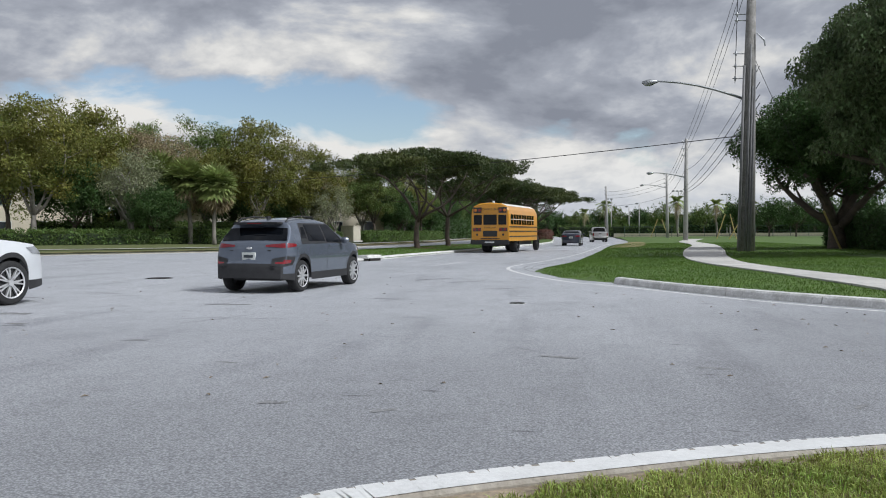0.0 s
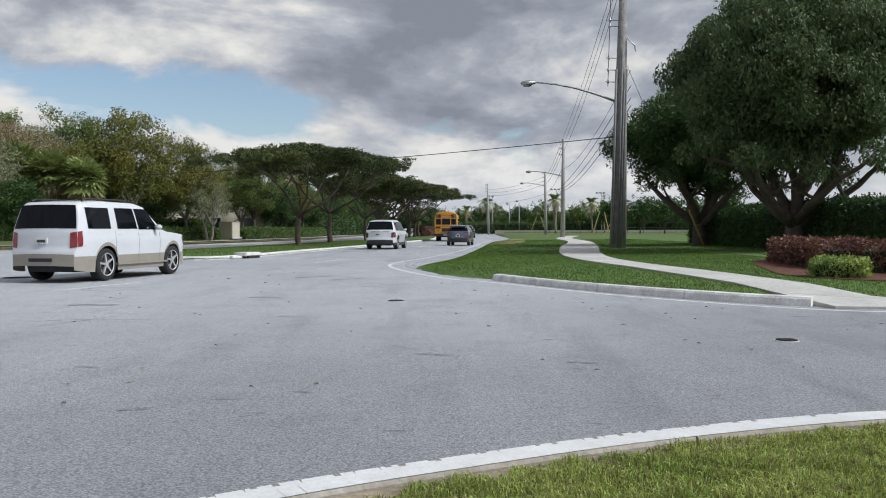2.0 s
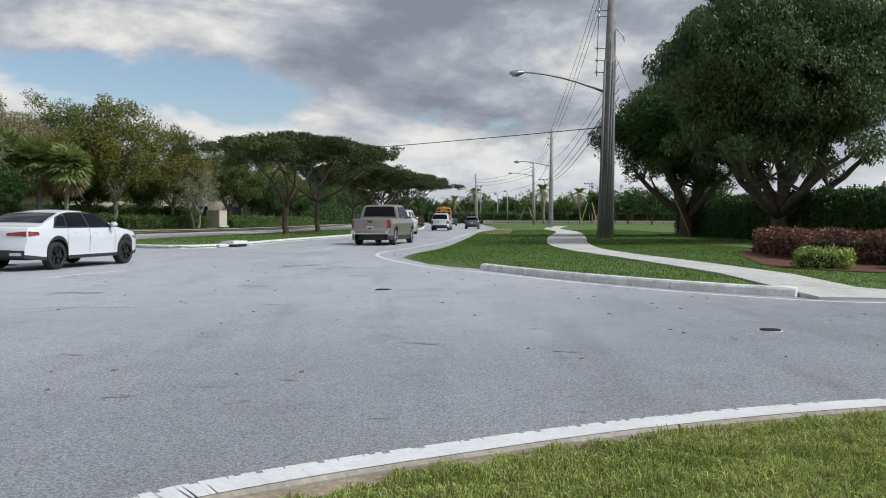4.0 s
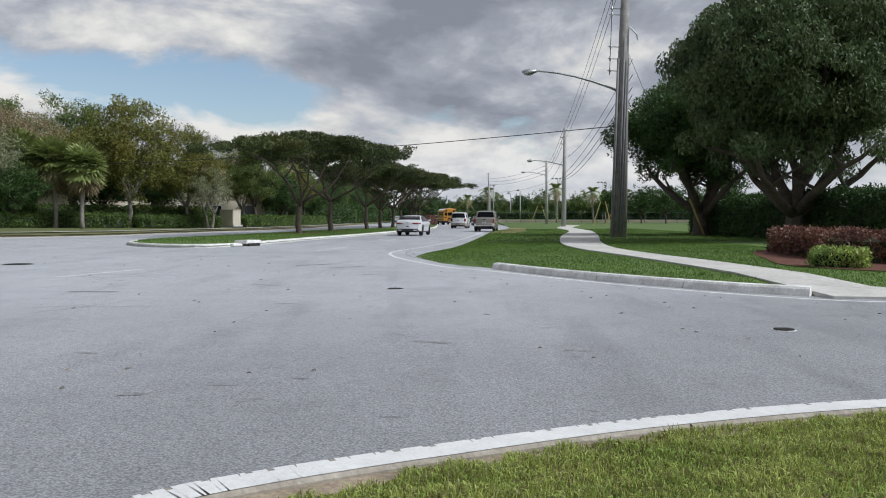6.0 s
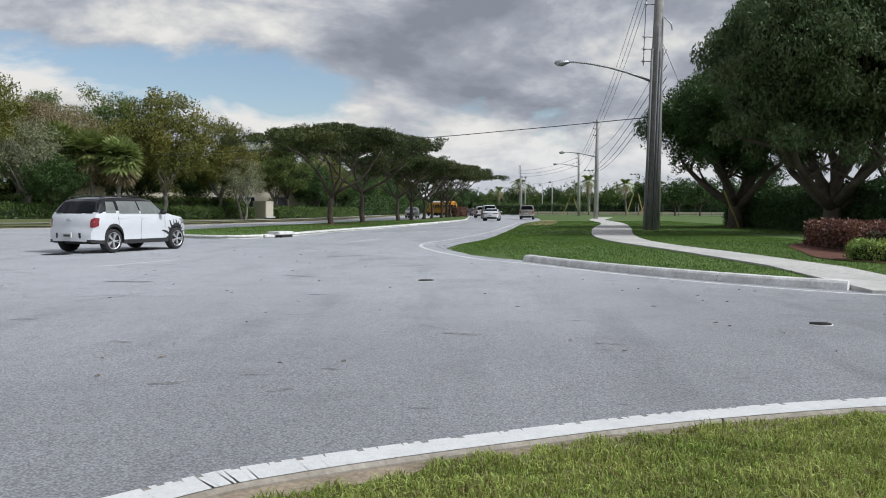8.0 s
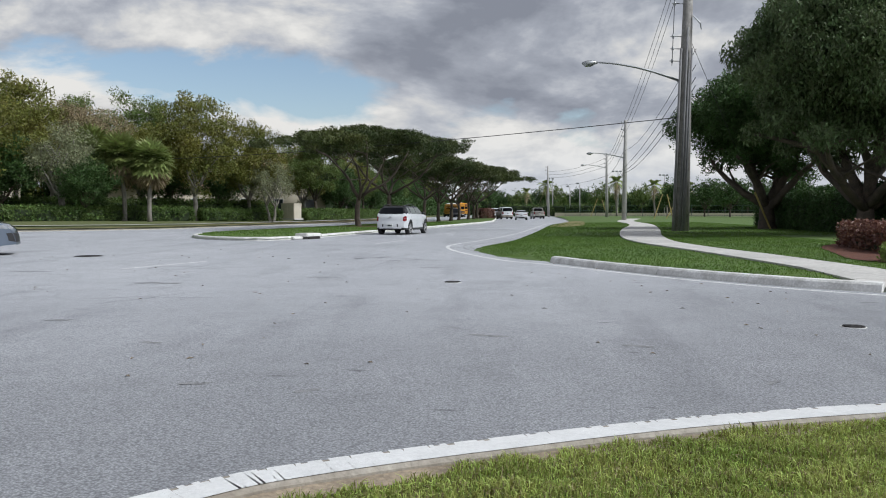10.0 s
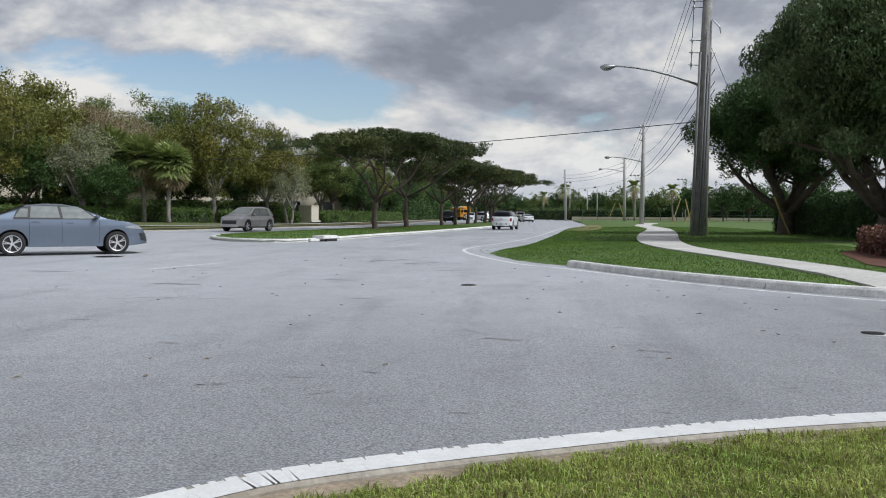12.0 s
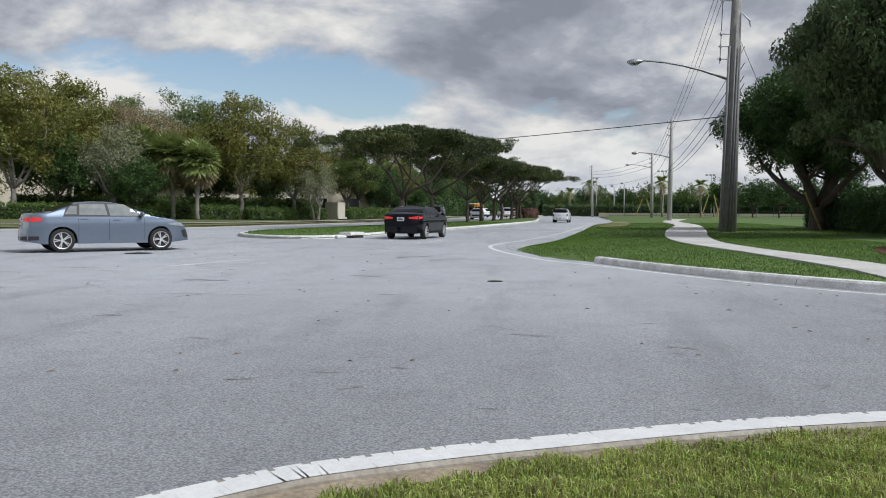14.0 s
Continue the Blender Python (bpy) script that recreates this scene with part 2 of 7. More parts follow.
GRASS_BASE = mat("grass_turf", (0.082, 0.138, 0.024), 0.9, vary=0.25, scale=0.5, second=(0.058, 0.106, 0.019), bump=0.6, bump_scale=25)
GRASS_DULL = mat("dull_grass", (0.105, 0.118, 0.038), 0.9, vary=0.3, scale=0.6, second=(0.078, 0.096, 0.030), bump=0.5, bump_scale=25)
GRASS_DRY = mat("grass_dry", (0.20, 0.17, 0.07), 0.9, vary=0.25, scale=1.2, bump=0.5, bump_scale=25)
GRASS_BLADE = mat("grass_blade", (0.375, 0.405, 0.115), 0.5, vary=0.15, scale=1.6, island=0.6, trans=0.3, second=(0.245, 0.305, 0.070), spec=0.3)
GRASS_MOWN = mat("mown_grass", (0.118, 0.20, 0.032), 0.6, vary=0.15, scale=0.5, island=0.3, trans=0.25, second=(0.082, 0.155, 0.025), spec=0.3)
MULCH = mat("mulch", (0.10, 0.035, 0.02), 0.95, vary=0.35, scale=6, bump=0.7, bump_scale=30)
CONDUIT = mat("grey_conduit", (0.17, 0.17, 0.175), 0.7, vary=0.15, scale=3)
TAR = mat("tar_stain", (0.28, 0.28, 0.285), 0.75, vary=0.2, scale=7, second=(0.16, 0.16, 0.165), bump=0.3, bump_scale=60)
IRON = mat("cast_iron", (0.045, 0.042, 0.04), 0.6, metal=0.6, vary=0.3, scale=8)
WOOD_POLE = mat("weathered_pole_wood", (0.27, 0.26, 0.25), 0.85, vary=0.25, scale=2, second=(0.17, 0.16, 0.15), bump=0.5, bump_scale=18)
CONC_POLE = mat("concrete_pole", (0.36, 0.35, 0.34), 0.8, vary=0.1, scale=1.5)
GALV = mat("galvanised_steel", (0.36, 0.37, 0.38), 0.4, metal=0.7, vary=0.1, scale=3)
CABLE = mat("black_cable", (0.02, 0.02, 0.022), 0.6, vary=0.1)
BARK = mat("bark", (0.11, 0.085, 0.065), 0.9, vary=0.3, scale=3, bump=0.8, bump_scale=14, second=(0.06, 0.048, 0.04))
BARK_PALE = mat("pale_bark", (0.27, 0.25, 0.225), 0.9, vary=0.25, scale=3, bump=0.5, bump_scale=14, second=(0.17, 0.155, 0.135))
LEAF_DARK = mat("leaf_dark", (0.061, 0.114, 0.030), 0.55, vary=0.15, island=0.35, scale=0.35, second=(0.043, 0.084, 0.024), trans=0.22, spec=0.3)
LEAF_MID = mat("leaf_mid", (0.150, 0.190, 0.055), 0.55, vary=0.15, island=0.35, scale=0.3, second=(0.087, 0.138, 0.034), trans=0.25, spec=0.3)
LEAF_OLIVE = mat("leaf_olive", (0.205, 0.190, 0.044), 0.55, vary=0.15, island=0.35, scale=0.3, second=(0.110, 0.131, 0.029), trans=0.25, spec=0.3)
LEAF_GREY = mat("leaf_grey", (0.223, 0.240, 0.137), 0.6, vary=0.15, island=0.3, scale=0.4, trans=0.2, spec=0.3)
LEAF_WILLOW = mat("leaf_willow", (0.125, 0.165, 0.072), 0.55, vary=0.15, island=0.4, scale=0.3, second=(0.075, 0.115, 0.046), trans=0.25, spec=0.3)
LEAF_UMBRELLA = mat("leaf_umbrella", (0.075, 0.085, 0.022), 0.55, vary=0.15, island=0.35, scale=0.3, second=(0.039, 0.062, 0.019), trans=0.22, spec=0.3)
LEAF_PALM = mat("leaf_palm", (0.215, 0.265, 0.085), 0.5, vary=0.15, island=0.3, scale=0.5, trans=0.2)
LEAF_DEAD = mat("leaf_dead", (0.27, 0.215, 0.125), 0.8, vary=0.2, island=0.3, scale=0.5, trans=0.2)
# near-black green: the shade between inner leaves is put into this colour
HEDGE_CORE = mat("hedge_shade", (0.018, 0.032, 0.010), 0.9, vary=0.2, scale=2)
FENCE_GREEN = mat("fence_mesh", (0.05, 0.09, 0.075), 0.7, vary=0.1)
BEIGE_BOX = mat("beige_enamel", (0.50, 0.46, 0.38), 0.5, vary=0.06, scale=2)
STUCCO = mat("cream_stucco", (0.58, 0.52, 0.42), 0.85, vary=0.06, scale=1.2, bump=0.2)
ROOF_TILE = mat("roof_tile", (0.26, 0.16, 0.11), 0.8, vary=0.15, scale=3)
YELLOW_GUARD = mat("yellow_guard", (0.42, 0.33, 0.12), 0.6, vary=0.1)
LEAF_HEDGE = mat("leaf_hedge", (0.118, 0.178, 0.045), 0.55, vary=0.15, island=0.4, scale=0.5, second=(0.070, 0.118, 0.030), trans=0.2, spec=0.3)
LEAF_TALL_HEDGE = mat("leaf_tall_hedge", (0.055, 0.105, 0.030), 0.5, vary=0.15, island=0.4, scale=0.5, second=(0.034, 0.072, 0.022), trans=0.2, spec=0.3)
KERB_DULL = mat("dull_kerb_concrete", (0.44, 0.41, 0.36), 0.9, vary=0.15, scale=1.5, second=(0.30, 0.275, 0.235), bump=0.3, bump_scale=40)
LEAF_RED = mat("leaf_red", (0.165, 0.066, 0.042), 0.5, vary=0.2, island=0.4, scale=0.7, second=(0.121, 0.054, 0.041), trans=0.2)
LEAF_LIME = mat("leaf_lime", (0.315, 0.386, 0.086), 0.5, vary=0.15, island=0.35, scale=0.7, second=(0.200, 0.286, 0.072), trans=0.2)

# ---- building helpers ----
from mathutils.geometry import delaunay_2d_cdt


def mesh_of(name, verts, faces, material, smooth=False):
    me = bpy.data.meshes.new(name)
    me.from_pydata([tuple(v) for v in verts], [], [tuple(f) for f in faces])
    me.materials.append(material)
    if smooth:
        me.shade_smooth()
    me.update()
    return me


def part(name, bm, material, parent, label="", smooth=False):
    """Link a bmesh, or a (verts, faces) pair, as one mesh object under parent."""
    if isinstance(bm, tuple):
        me = mesh_of(name, bm[0], bm[1], material, smooth)
    else:
        me = bpy.data.meshes.new(name)
        bm.to_mesh(me)
        bm.free()
        me.materials.append(material)
        if smooth:
            me.shade_smooth()
    ob = new(name, me)
    ob.parent = parent
    if label:
        ob["label"] = label
    return ob


def box_bm(x0, x1, y0, y1, z0, z1, bevel=0.0):
    bm = bmesh.new()
    bmesh.ops.create_cube(bm, size=1.0, matrix=Matrix.Translation(((x0 + x1) / 2, (y0 + y1) / 2, (z0 + z1) / 2)) @ Matrix.Diagonal((x1 - x0, y1 - y0, z1 - z0, 1)))
    if bevel:
        bmesh.ops.bevel(bm, geom=bm.edges[:], offset=bevel, segments=2, affect="EDGES")
    return bm


def tube(points, radii, sides=8, cap=True):
    """Verts and faces of a tapered tube along points."""
    pts = [Vector(p) for p in points]
    vs, fs = [], []
    for i, p in enumerate(pts):
        d = (pts[min(i + 1, len(pts) - 1)] - pts[max(i - 1, 0)]).normalized()
        a = d.cross(Vector((0, 0, 1))) if abs(d.z) < 0.95 else d.cross(Vector((1, 0, 0)))
        a.normalize()
        b = d.cross(a)
        for k in range(sides):
            w = 2 * math.pi * k / sides
            vs.append(p + (a * math.cos(w) + b * math.sin(w)) * radii[i])
    for i in range(len(pts) - 1):
        for k in range(sides):
            k2 = (k + 1) % sides
            fs.append((i * sides + k, i * sides + k2, (i + 1) * sides + k2, (i + 1) * sides + k))
    if cap:
        fs.append(tuple(range(sides))[::-1])
        fs.append(tuple(range((len(pts) - 1) * sides, len(pts) * sides)))
    return vs, fs


def merged(*pairs):
    vs, fs = [], []
    for v, f in pairs:
        o = len(vs)
        vs += list(v)
        fs += [tuple(i + o for i in q) for q in f]
    return vs, fs


def spline(points, step):
    """A smooth line through plan points, with about step metres between its points."""
    p = [Vector((*q, 0)) if len(q) == 2 else Vector(q) for q in points]
    out = []
    for i in range(len(p) - 1):
        a, b, c, d = p[max(i - 1, 0)], p[i], p[i + 1], p[min(i + 2, len(p) - 1)]
        n = max(1, round((c - b).length / step))
        for k in range(n):
            t = k / n
            out.append(0.5 * ((2 * b) + (c - a) * t + (2 * a - 5 * b + 4 * c - d) * t * t + (3 * b - a - 3 * c + d) * t ** 3))
    out.append(p[-1])
    return out


def seg_dist(x, y, line):
    best = 1e9
    for a, b in zip(line, line[1:]):
        dx, dy = b.x - a.x, b.y - a.y
        t = max(0, min(1, ((x - a.x) * dx + (y - a.y) * dy) / (dx * dx + dy * dy + 1e-9)))
        best = min(best, math.hypot(x - a.x - dx * t, y - a.y - dy * t))
    return best


def inside(x, y, poly):
    c = False
    for a, b in zip(poly, poly[1:] + poly[:1]):
        if (a.y > y) != (b.y > y) and x < (b.x - a.x) * (y - a.y) / (b.y - a.y) + a.x:
            c = not c
    return c


def sheet(name, poly, height, material, step):
    """A ground sheet over a plan polygon, with its height given by height(x, y)."""
    xs, ys = [p.x for p in poly], [p.y for p in poly]
    pts = [Vector((p.x, p.y)) for p in poly]
    n = len(pts)
    y = min(ys) + step / 2
    while y < max(ys):
        x = min(xs) + step / 2
        s = step if y < 70 else step * 3
        while x < max(xs):
            if inside(x, y, poly) and seg_dist(x, y, poly + poly[:1]) > 0.3 * s:
                pts.append(Vector((x, y)))
            x += s if abs(x) < 26 else 4 * s
        y += s
    r = delaunay_2d_cdt(pts, [(i, (i + 1) % n) for i in range(n)], [], 1, 1e-4)
    vs = [(v.x, v.y, height(v.x, v.y)) for v in r[0]]
    me = mesh_of(name, vs, r[2], material, True)
    return new(name, me)


def sweep(line, profile):
    """Sweep a closed profile of (across, up) along a line of points; across points to the line's right."""
    vs, fs, n = [], [], len(profile)
    for i, p in enumerate(line):
        d = line[min(i + 1, len(line) - 1)] - line[max(i - 1, 0)]
        d.z = 0
        d.normalize()
        r = Vector((d.y, -d.x, 0))
        vs += [p + r * a + Vector((0, 0, u)) for a, u in profile]
    for i in range(len(line) - 1):
        for k in range(n):
            k2 = (k + 1) % n
            fs.append((i * n + k, (i + 1) * n + k, (i + 1) * n + k2, i * n + k2))
    fs.append(tuple(range(n)))
    fs.append(tuple(range((len(line) - 1) * n, len(line) * n))[::-1])
    return vs, fs


def cut(line, length, gap=0.02):
    """Split a line into pieces of about that length, with small joints between them."""
    out, cur, run = [], [line[0].copy()], 0.0
    for a, b in zip(line, line[1:]):
        cur.append(b.copy())
        run += (b - a).length
        if run >= length:
            out.append(cur)
            cur, run = [b.copy()], 0.0
    if len(cur) > 1:
        out.append(cur)
    for c in out:
        c[0] += (c[1] - c[0]).normalized() * gap / 2
        c[-1] -= (c[-1] - c[-2]).normalized() * gap / 2
    return out


def kerb(name, line, profile, material, length, label):
    top = new(name)
    tagged(top, label, "kerb", kind="structure")
    for c in cut(line, length):
        part("kerb_stone", sweep(c, profile), material, top)
    return top


# ---- ground ----
V = lambda *p: [Vector((*q, 0)) for q in p]
# right edge of the through road, from far to the corner, then along the side street
EDGE_FAR = spline([(14, 260), (10.5, 190), (9.0, 140), (7.6, 108), (5.3, 88), (3.5, 72), (1.5, 48), (0.1, 33.5), (-0.75, 28.5), (-1.12, 26.3), (-1.0, 24.6), (-0.3, 21.9), (0.35, 20.6), (0.95, 19.7)], 0.6)
KERB_FAR = spline([(0.95, 19.45), (2.03, 17.15), (3.25, 15.2), (4.65, 13.45), (5.62, 12.65)], 0.25)
EDGE_SIDE = spline([(5.62, 12.6), (6.6, 12.3), (9, 12.0), (14, 11.6), (30, 10), (90, 4)], 0.6)
RIGHT_LINE = EDGE_FAR + KERB_FAR + EDGE_SIDE
RIGHT_POLY = RIGHT_LINE + V((140, 60), (140, 260))
NEAR_LINE = spline([(-9, -14), (-5.2, -4.5), (-3.0, 0.4), (-1.95, 2.3), (-1.28, 3.12), (-0.89, 3.44), (-0.1, 3.88), (1.12, 4.45), (2.74, 4.95), (5.5, 5.4), (12, 5.3), (40, 3)], 0.12)
ISLAND_RIGHT = spline([(-15.6, 40.6), (-15.0, 37.0), (-13.2, 34.0), (-11.0, 32.7), (-9.6, 33.4), (-8.9, 36), (-8.0, 43.5), (-5.85, 58), (-2.4, 90), (-2.0, 112), (-2.5, 150)], 0.6)
ISLAND_LEFT = spline([(-7.5, 150), (-7.6, 112), (-8.9, 90), (-12.2, 66), (-14.2, 50), (-15.2, 43.5), (-15.6, 40.6)], 0.6)
ISLAND_POLY = ISLAND_RIGHT + ISLAND_LEFT[:-1]
OPP_LINE = spline([(-70, 28), (-45, 36), (-33, 42.5), (-26.6, 48.2), (-23.4, 53.5), (-21.5, 64.4), (-17.8, 84), (-16.6, 112), (-16.5, 170)], 0.8)
OPP_POLY = OPP_LINE + V((-16.5, 260), (-160, 260), (-160, 28))


def right_z(x, y):
    d = seg_dist(x, y, RIGHT_LINE[::3]) if y < 110 else abs(x - 8)
    ramp_k = 0.5 + 1.5 * math.exp(-((x - 7.2) ** 2 / 7 + (y - 12.6) ** 2 / 2))
    return -0.02 + 0.18 * (1 - math.exp(-d / ramp_k)) + 0.14 * (1 - math.exp(-d / 6))


def near_z(x, y):
    d = seg_dist(x, y, NEAR_LINE[::4])
    return 0.075 + 0.07 * (1 - math.exp(-max(0, d - 0.2) / 1.2))


def island_z(x, y):
    d = seg_dist(x, y, ISLAND_POLY[::2])
    return 0.06 + 0.09 * (1 - math.exp(-d / 0.25)) + 0.12 * (1 - math.exp(-d / 2.5))


def opp_z(x, y):
    return 0.10 + 0.37 * (1 - math.exp(-seg_dist(x, y, OPP_LINE[::2]) / 8))


def flat_sheet(name, poly, z, material, label, kind="structure", category="ground"):
    r = delaunay_2d_cdt([Vector((p.x, p.y)) for p in poly], [(i, (i + 1) % len(poly)) for i in range(len(poly))], [], 1, 1e-4)
    ob = new(name, mesh_of(name, [(v.x, v.y, z) for v in r[0]], r[2], material))
    return tagged(ob, label, category, kind=kind)


ground = new("ground", mesh_of("ground", [(-2500, -2500, -0.06), (2500, -2500, -0.06), (2500, 2500, -0.06), (-2500, 2500, -0.06)], [(0, 1, 2, 3)], GRASS_BASE))
tagged(ground, "flat grassy ground reaching to the horizon", "ground", kind="structure")
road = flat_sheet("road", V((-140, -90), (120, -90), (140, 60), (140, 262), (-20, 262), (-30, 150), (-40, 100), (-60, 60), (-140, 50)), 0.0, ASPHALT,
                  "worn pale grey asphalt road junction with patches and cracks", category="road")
verge_right = tagged(sheet("verge_right", RIGHT_POLY, right_z, GRASS_BASE, 1.1), "mown green grass verge rising gently from the kerb", "grass", kind="structure")
NEAR_POLY = [p + Vector((0, 0, 0)) for p in NEAR_LINE] + V((40, -30), (-9, -30))
inner = []
for i, p in enumerate(NEAR_LINE):
    d = (NEAR_LINE[min(i + 1, len(NEAR_LINE) - 1)] - NEAR_LINE[max(i - 1, 0)]).normalized()
    inner.append(p + Vector((d.y, -d.x, 0)) * 0.235)
verge_near = tagged(sheet("verge_near", inner[::2] + V((40, -30), (-9, -30)), near_z, GRASS_BASE, 0.8), "grass verge in the foreground behind the kerb", "grass", kind="structure")
island = tagged(sheet("median", ISLAND_POLY, island_z, GRASS_BASE, 1.0), "grassed median island between the carriageways", "median", kind="structure")
verge_opposite = tagged(sheet("verge_opposite", OPP_POLY, opp_z, GRASS_DULL, 2.4), "grass verge on the opposite side of the road", "grass", kind="structure")

KERB_PROFILE = [(0.0, -0.05), (0.055, 0.11), (0.085, 0.145), (0.20, 0.155), (0.21, 0.14), (0.21, -0.05)]
kerb_far = kerb("kerb_far", KERB_FAR[::-1], KERB_PROFILE, KERB_CONC, 1.95, "raised concrete kerb round the grass corner")
kerb_island = kerb("kerb_median", ISLAND_RIGHT[::-1] , [(a, u) for a, u in KERB_PROFILE], KERB_CONC, 3.0, "pale concrete kerb along the median island")
kerb_island_b = kerb("kerb_median_back", ISLAND_LEFT[::-1], [(a, u) for a, u in KERB_PROFILE], KERB_DULL, 3.0, "concrete kerb on the far side of the median")
kerb_opposite = kerb("kerb_opposite", OPP_LINE, [(-a, u * 0.7) for a, u in KERB_PROFILE][::-1], KERB_DULL, 3.0, "concrete kerb along the opposite verge")


def ribbon(line, width, z, jag=0.0, rnd=None):
    """A thin painted strip along a line."""
    vs, fs = [], []
    for i, p in enumerate(line):
        d = (line[min(i + 1, len(line) - 1)] - line[max(i - 1, 0)]).normalized()
        r = Vector((d.y, -d.x, 0))
        j = rnd.uniform(-jag, jag) if rnd else 0
        zz = z(p.x, p.y) if callable(z) else z
        vs += [p - r * (width / 2 + j) + Vector((0, 0, zz)), p + r * width / 2 + Vector((0, 0, zz))]
    for i in range(len(line) - 1):
        fs.append((2 * i, 2 * i + 1, 2 * i + 3, 2 * i + 2))
    return vs, fs


# painted lines
edge_line = spline([(40, 8.6), (14, 11.1), (7.6, 11.75), (5.5, 12.25), (3.15, 14.8), (0.85, 18.75), (-0.1, 20.1), (-1.4, 23.9), (-2.1, 27.4), (-1.95, 30.4), (-0.95, 35.5), (0.7, 48), (2.8, 72), (4.7, 90)], 0.4)
tagged(new("edge_line", mesh_of("edge_line", *ribbon(edge_line, 0.13, 0.004), PAINT_WORN)), "worn white painted edge line on the asphalt", "road marking", kind="structure")
for a, b in (((-8.15, 16.4), (-7.34, 19.1)), ((-5.05, 30.0), (-4.4, 34.1)), ((-3.5, 44), (-3.2, 47)), ((-2.2, 57), (-1.9, 60)), ((-0.9, 70), (-0.6, 73)), ((-13.5, 5.2), (-12.1, 7.8))):
    tagged(new("lane_dash", mesh_of("lane_dash", *ribbon(V(a, b), 0.12, 0.004), PAINT_WORN)), "worn white painted lane dash on the asphalt", "road marking", group="lane dashes", kind="structure")

# sidewalk in slabs
WALK_LOW = spline([(5.85, 12.32), (5.72, 12.9), (5.38, 14.6), (4.98, 17.5), (4.55, 21.4), (4.05, 25.1), (4.3, 31.6), (6.0, 44), (9.0, 62), (11.0, 84), (16, 112)], 1.5)
WALK_UP = spline([(9.4, 11.95), (7.0, 12.9), (6.4, 15.0), (6.0, 18.2), (5.45, 22.0), (5.25, 26.0), (6.1, 33), (8.0, 44), (10.5, 61), (12.6, 84), (17.8, 112)], 1.5)


def resample(line, n):
    ls = [0.0]
    for a, b in zip(line, line[1:]):
        ls.append(ls[-1] + (b - a).length)
    out = []
    for k in range(n):
        s, i = ls[-1] * k / (n - 1), 0
        while i < len(ls) - 2 and ls[i + 1] < s:
            i += 1
        out.append(line[i].lerp(line[i + 1], (s - ls[i]) / (ls[i + 1] - ls[i] + 1e-9)))
    return out


sidewalk = tagged(new("sidewalk"), "pale concrete sidewalk winding through the grass", "sidewalk", kind="structure")
lo, up = resample(WALK_LOW, 70), resample(WALK_UP, 70)
for i in range(69):
    a, b, c, d = lo[i].lerp(lo[i + 1], 0.006), up[i].lerp(up[i + 1], 0.006), up[i + 1].lerp(up[i], 0.006), lo[i + 1].lerp(lo[i], 0.006)
    fade = min(1, i / 4)
    q = [Vector((p.x, p.y, 0.04 + right_z(p.x, p.y))) for p, k in ((a, 0), (b, 0), (c, 1), (d, 1))]
    part("slab", (q + [p - Vector((0, 0, 0.12)) for p in q], [(0, 1, 2, 3), (0, 4, 5, 1), (1, 5, 6, 2), (2, 6, 7, 3), (3, 7, 4, 0)]), CONCRETE, sidewalk)
tagged(new("sidewalk_opposite", mesh_of("sidewalk_opposite", *ribbon(spline([(-60, 36.5), (-37, 46), (-29.5, 51.5), (-26.3, 57), (-24.2, 66), (-20.4, 85), (-19.0, 112), (-18.8, 150)], 1.5), 1.5, lambda x, y: opp_z(x, y) + 0.03), CONCRETE)),
       "concrete sidewalk along the opposite verge", "sidewalk", kind="structure")

dry_edge = []
for i, p in enumerate(OPP_LINE):
    d = (OPP_LINE[min(i + 1, len(OPP_LINE) - 1)] - OPP_LINE[max(i - 1, 0)]).normalized()
    dry_edge.append(p + Vector((-d.y, d.x, 0)) * 0.95)
tagged(new("dry_edge", mesh_of("dry_edge", *ribbon(dry_edge, 1.4, lambda x, y: opp_z(x, y) + 0.02, 0.2, random.Random(3)), GRASS_DRY)), "dry brown grass edge along the opposite kerb", "grass", kind="structure")

# the near kerb: concrete with a worn white painted top
NEAR_PROFILE = [(0.0, -0.05), (0.0, 0.105), (0.012, 0.118), (0.20, 0.118), (0.215, 0.10), (0.215, -0.05)]
near_kerb = tagged(new("kerb_near"), "low concrete kerb with a worn white painted top", "kerb", kind="structure")
for c in cut(NEAR_LINE, 3.05, 0.012):
    part("kerb_stone", sweep(c, NEAR_PROFILE), KERB_OLD, near_kerb)
rnd = random.Random(4)
# ---- paint flakes on the near kerb top ----
vs, fs = [], []
dense = resample(NEAR_LINE, 1900)
for i in range(480, 1500):
    p, q = dense[i], dense[i + 1]
    d = (q - p).normalized()
    r = Vector((d.y, -d.x, 0))
    wave = 0.010 + 0.010 * noise.noise(p * 2.5)
    a0 = wave if rnd.random() < 0.86 else rnd.choice((0.03, 0.045))
    g = 0.35 if i % 4 == 0 and rnd.random() < 0.6 else 0.0
    p2 = p.lerp(q, g)
    o = len(vs)
    z = Vector((0, 0, 0.1215))
    vs += [p2 + r * a0 + z, q + r * a0 + z, q + r * 0.06 + z, p + r * 0.06 + z, q + r * 0.198 + z, p + r * 0.198 + z]
    fs += [(o, o + 3, o + 2, o + 1), (o + 3, o + 5, o + 4, o + 2)]
part("paint", (vs, fs), KERB_PAINT, near_kerb, "worn white paint")
dirt = ribbon([p.lerp(q, 0.5) for p, q in zip(inner, inner[1:])], 0.26, lambda x, y: near_z(x, y) + 0.012)
tagged(new("dirt_strip", mesh_of("dirt_strip", *dirt, DIRT)), "bare brown dirt strip between kerb and grass", "dirt", kind="structure")

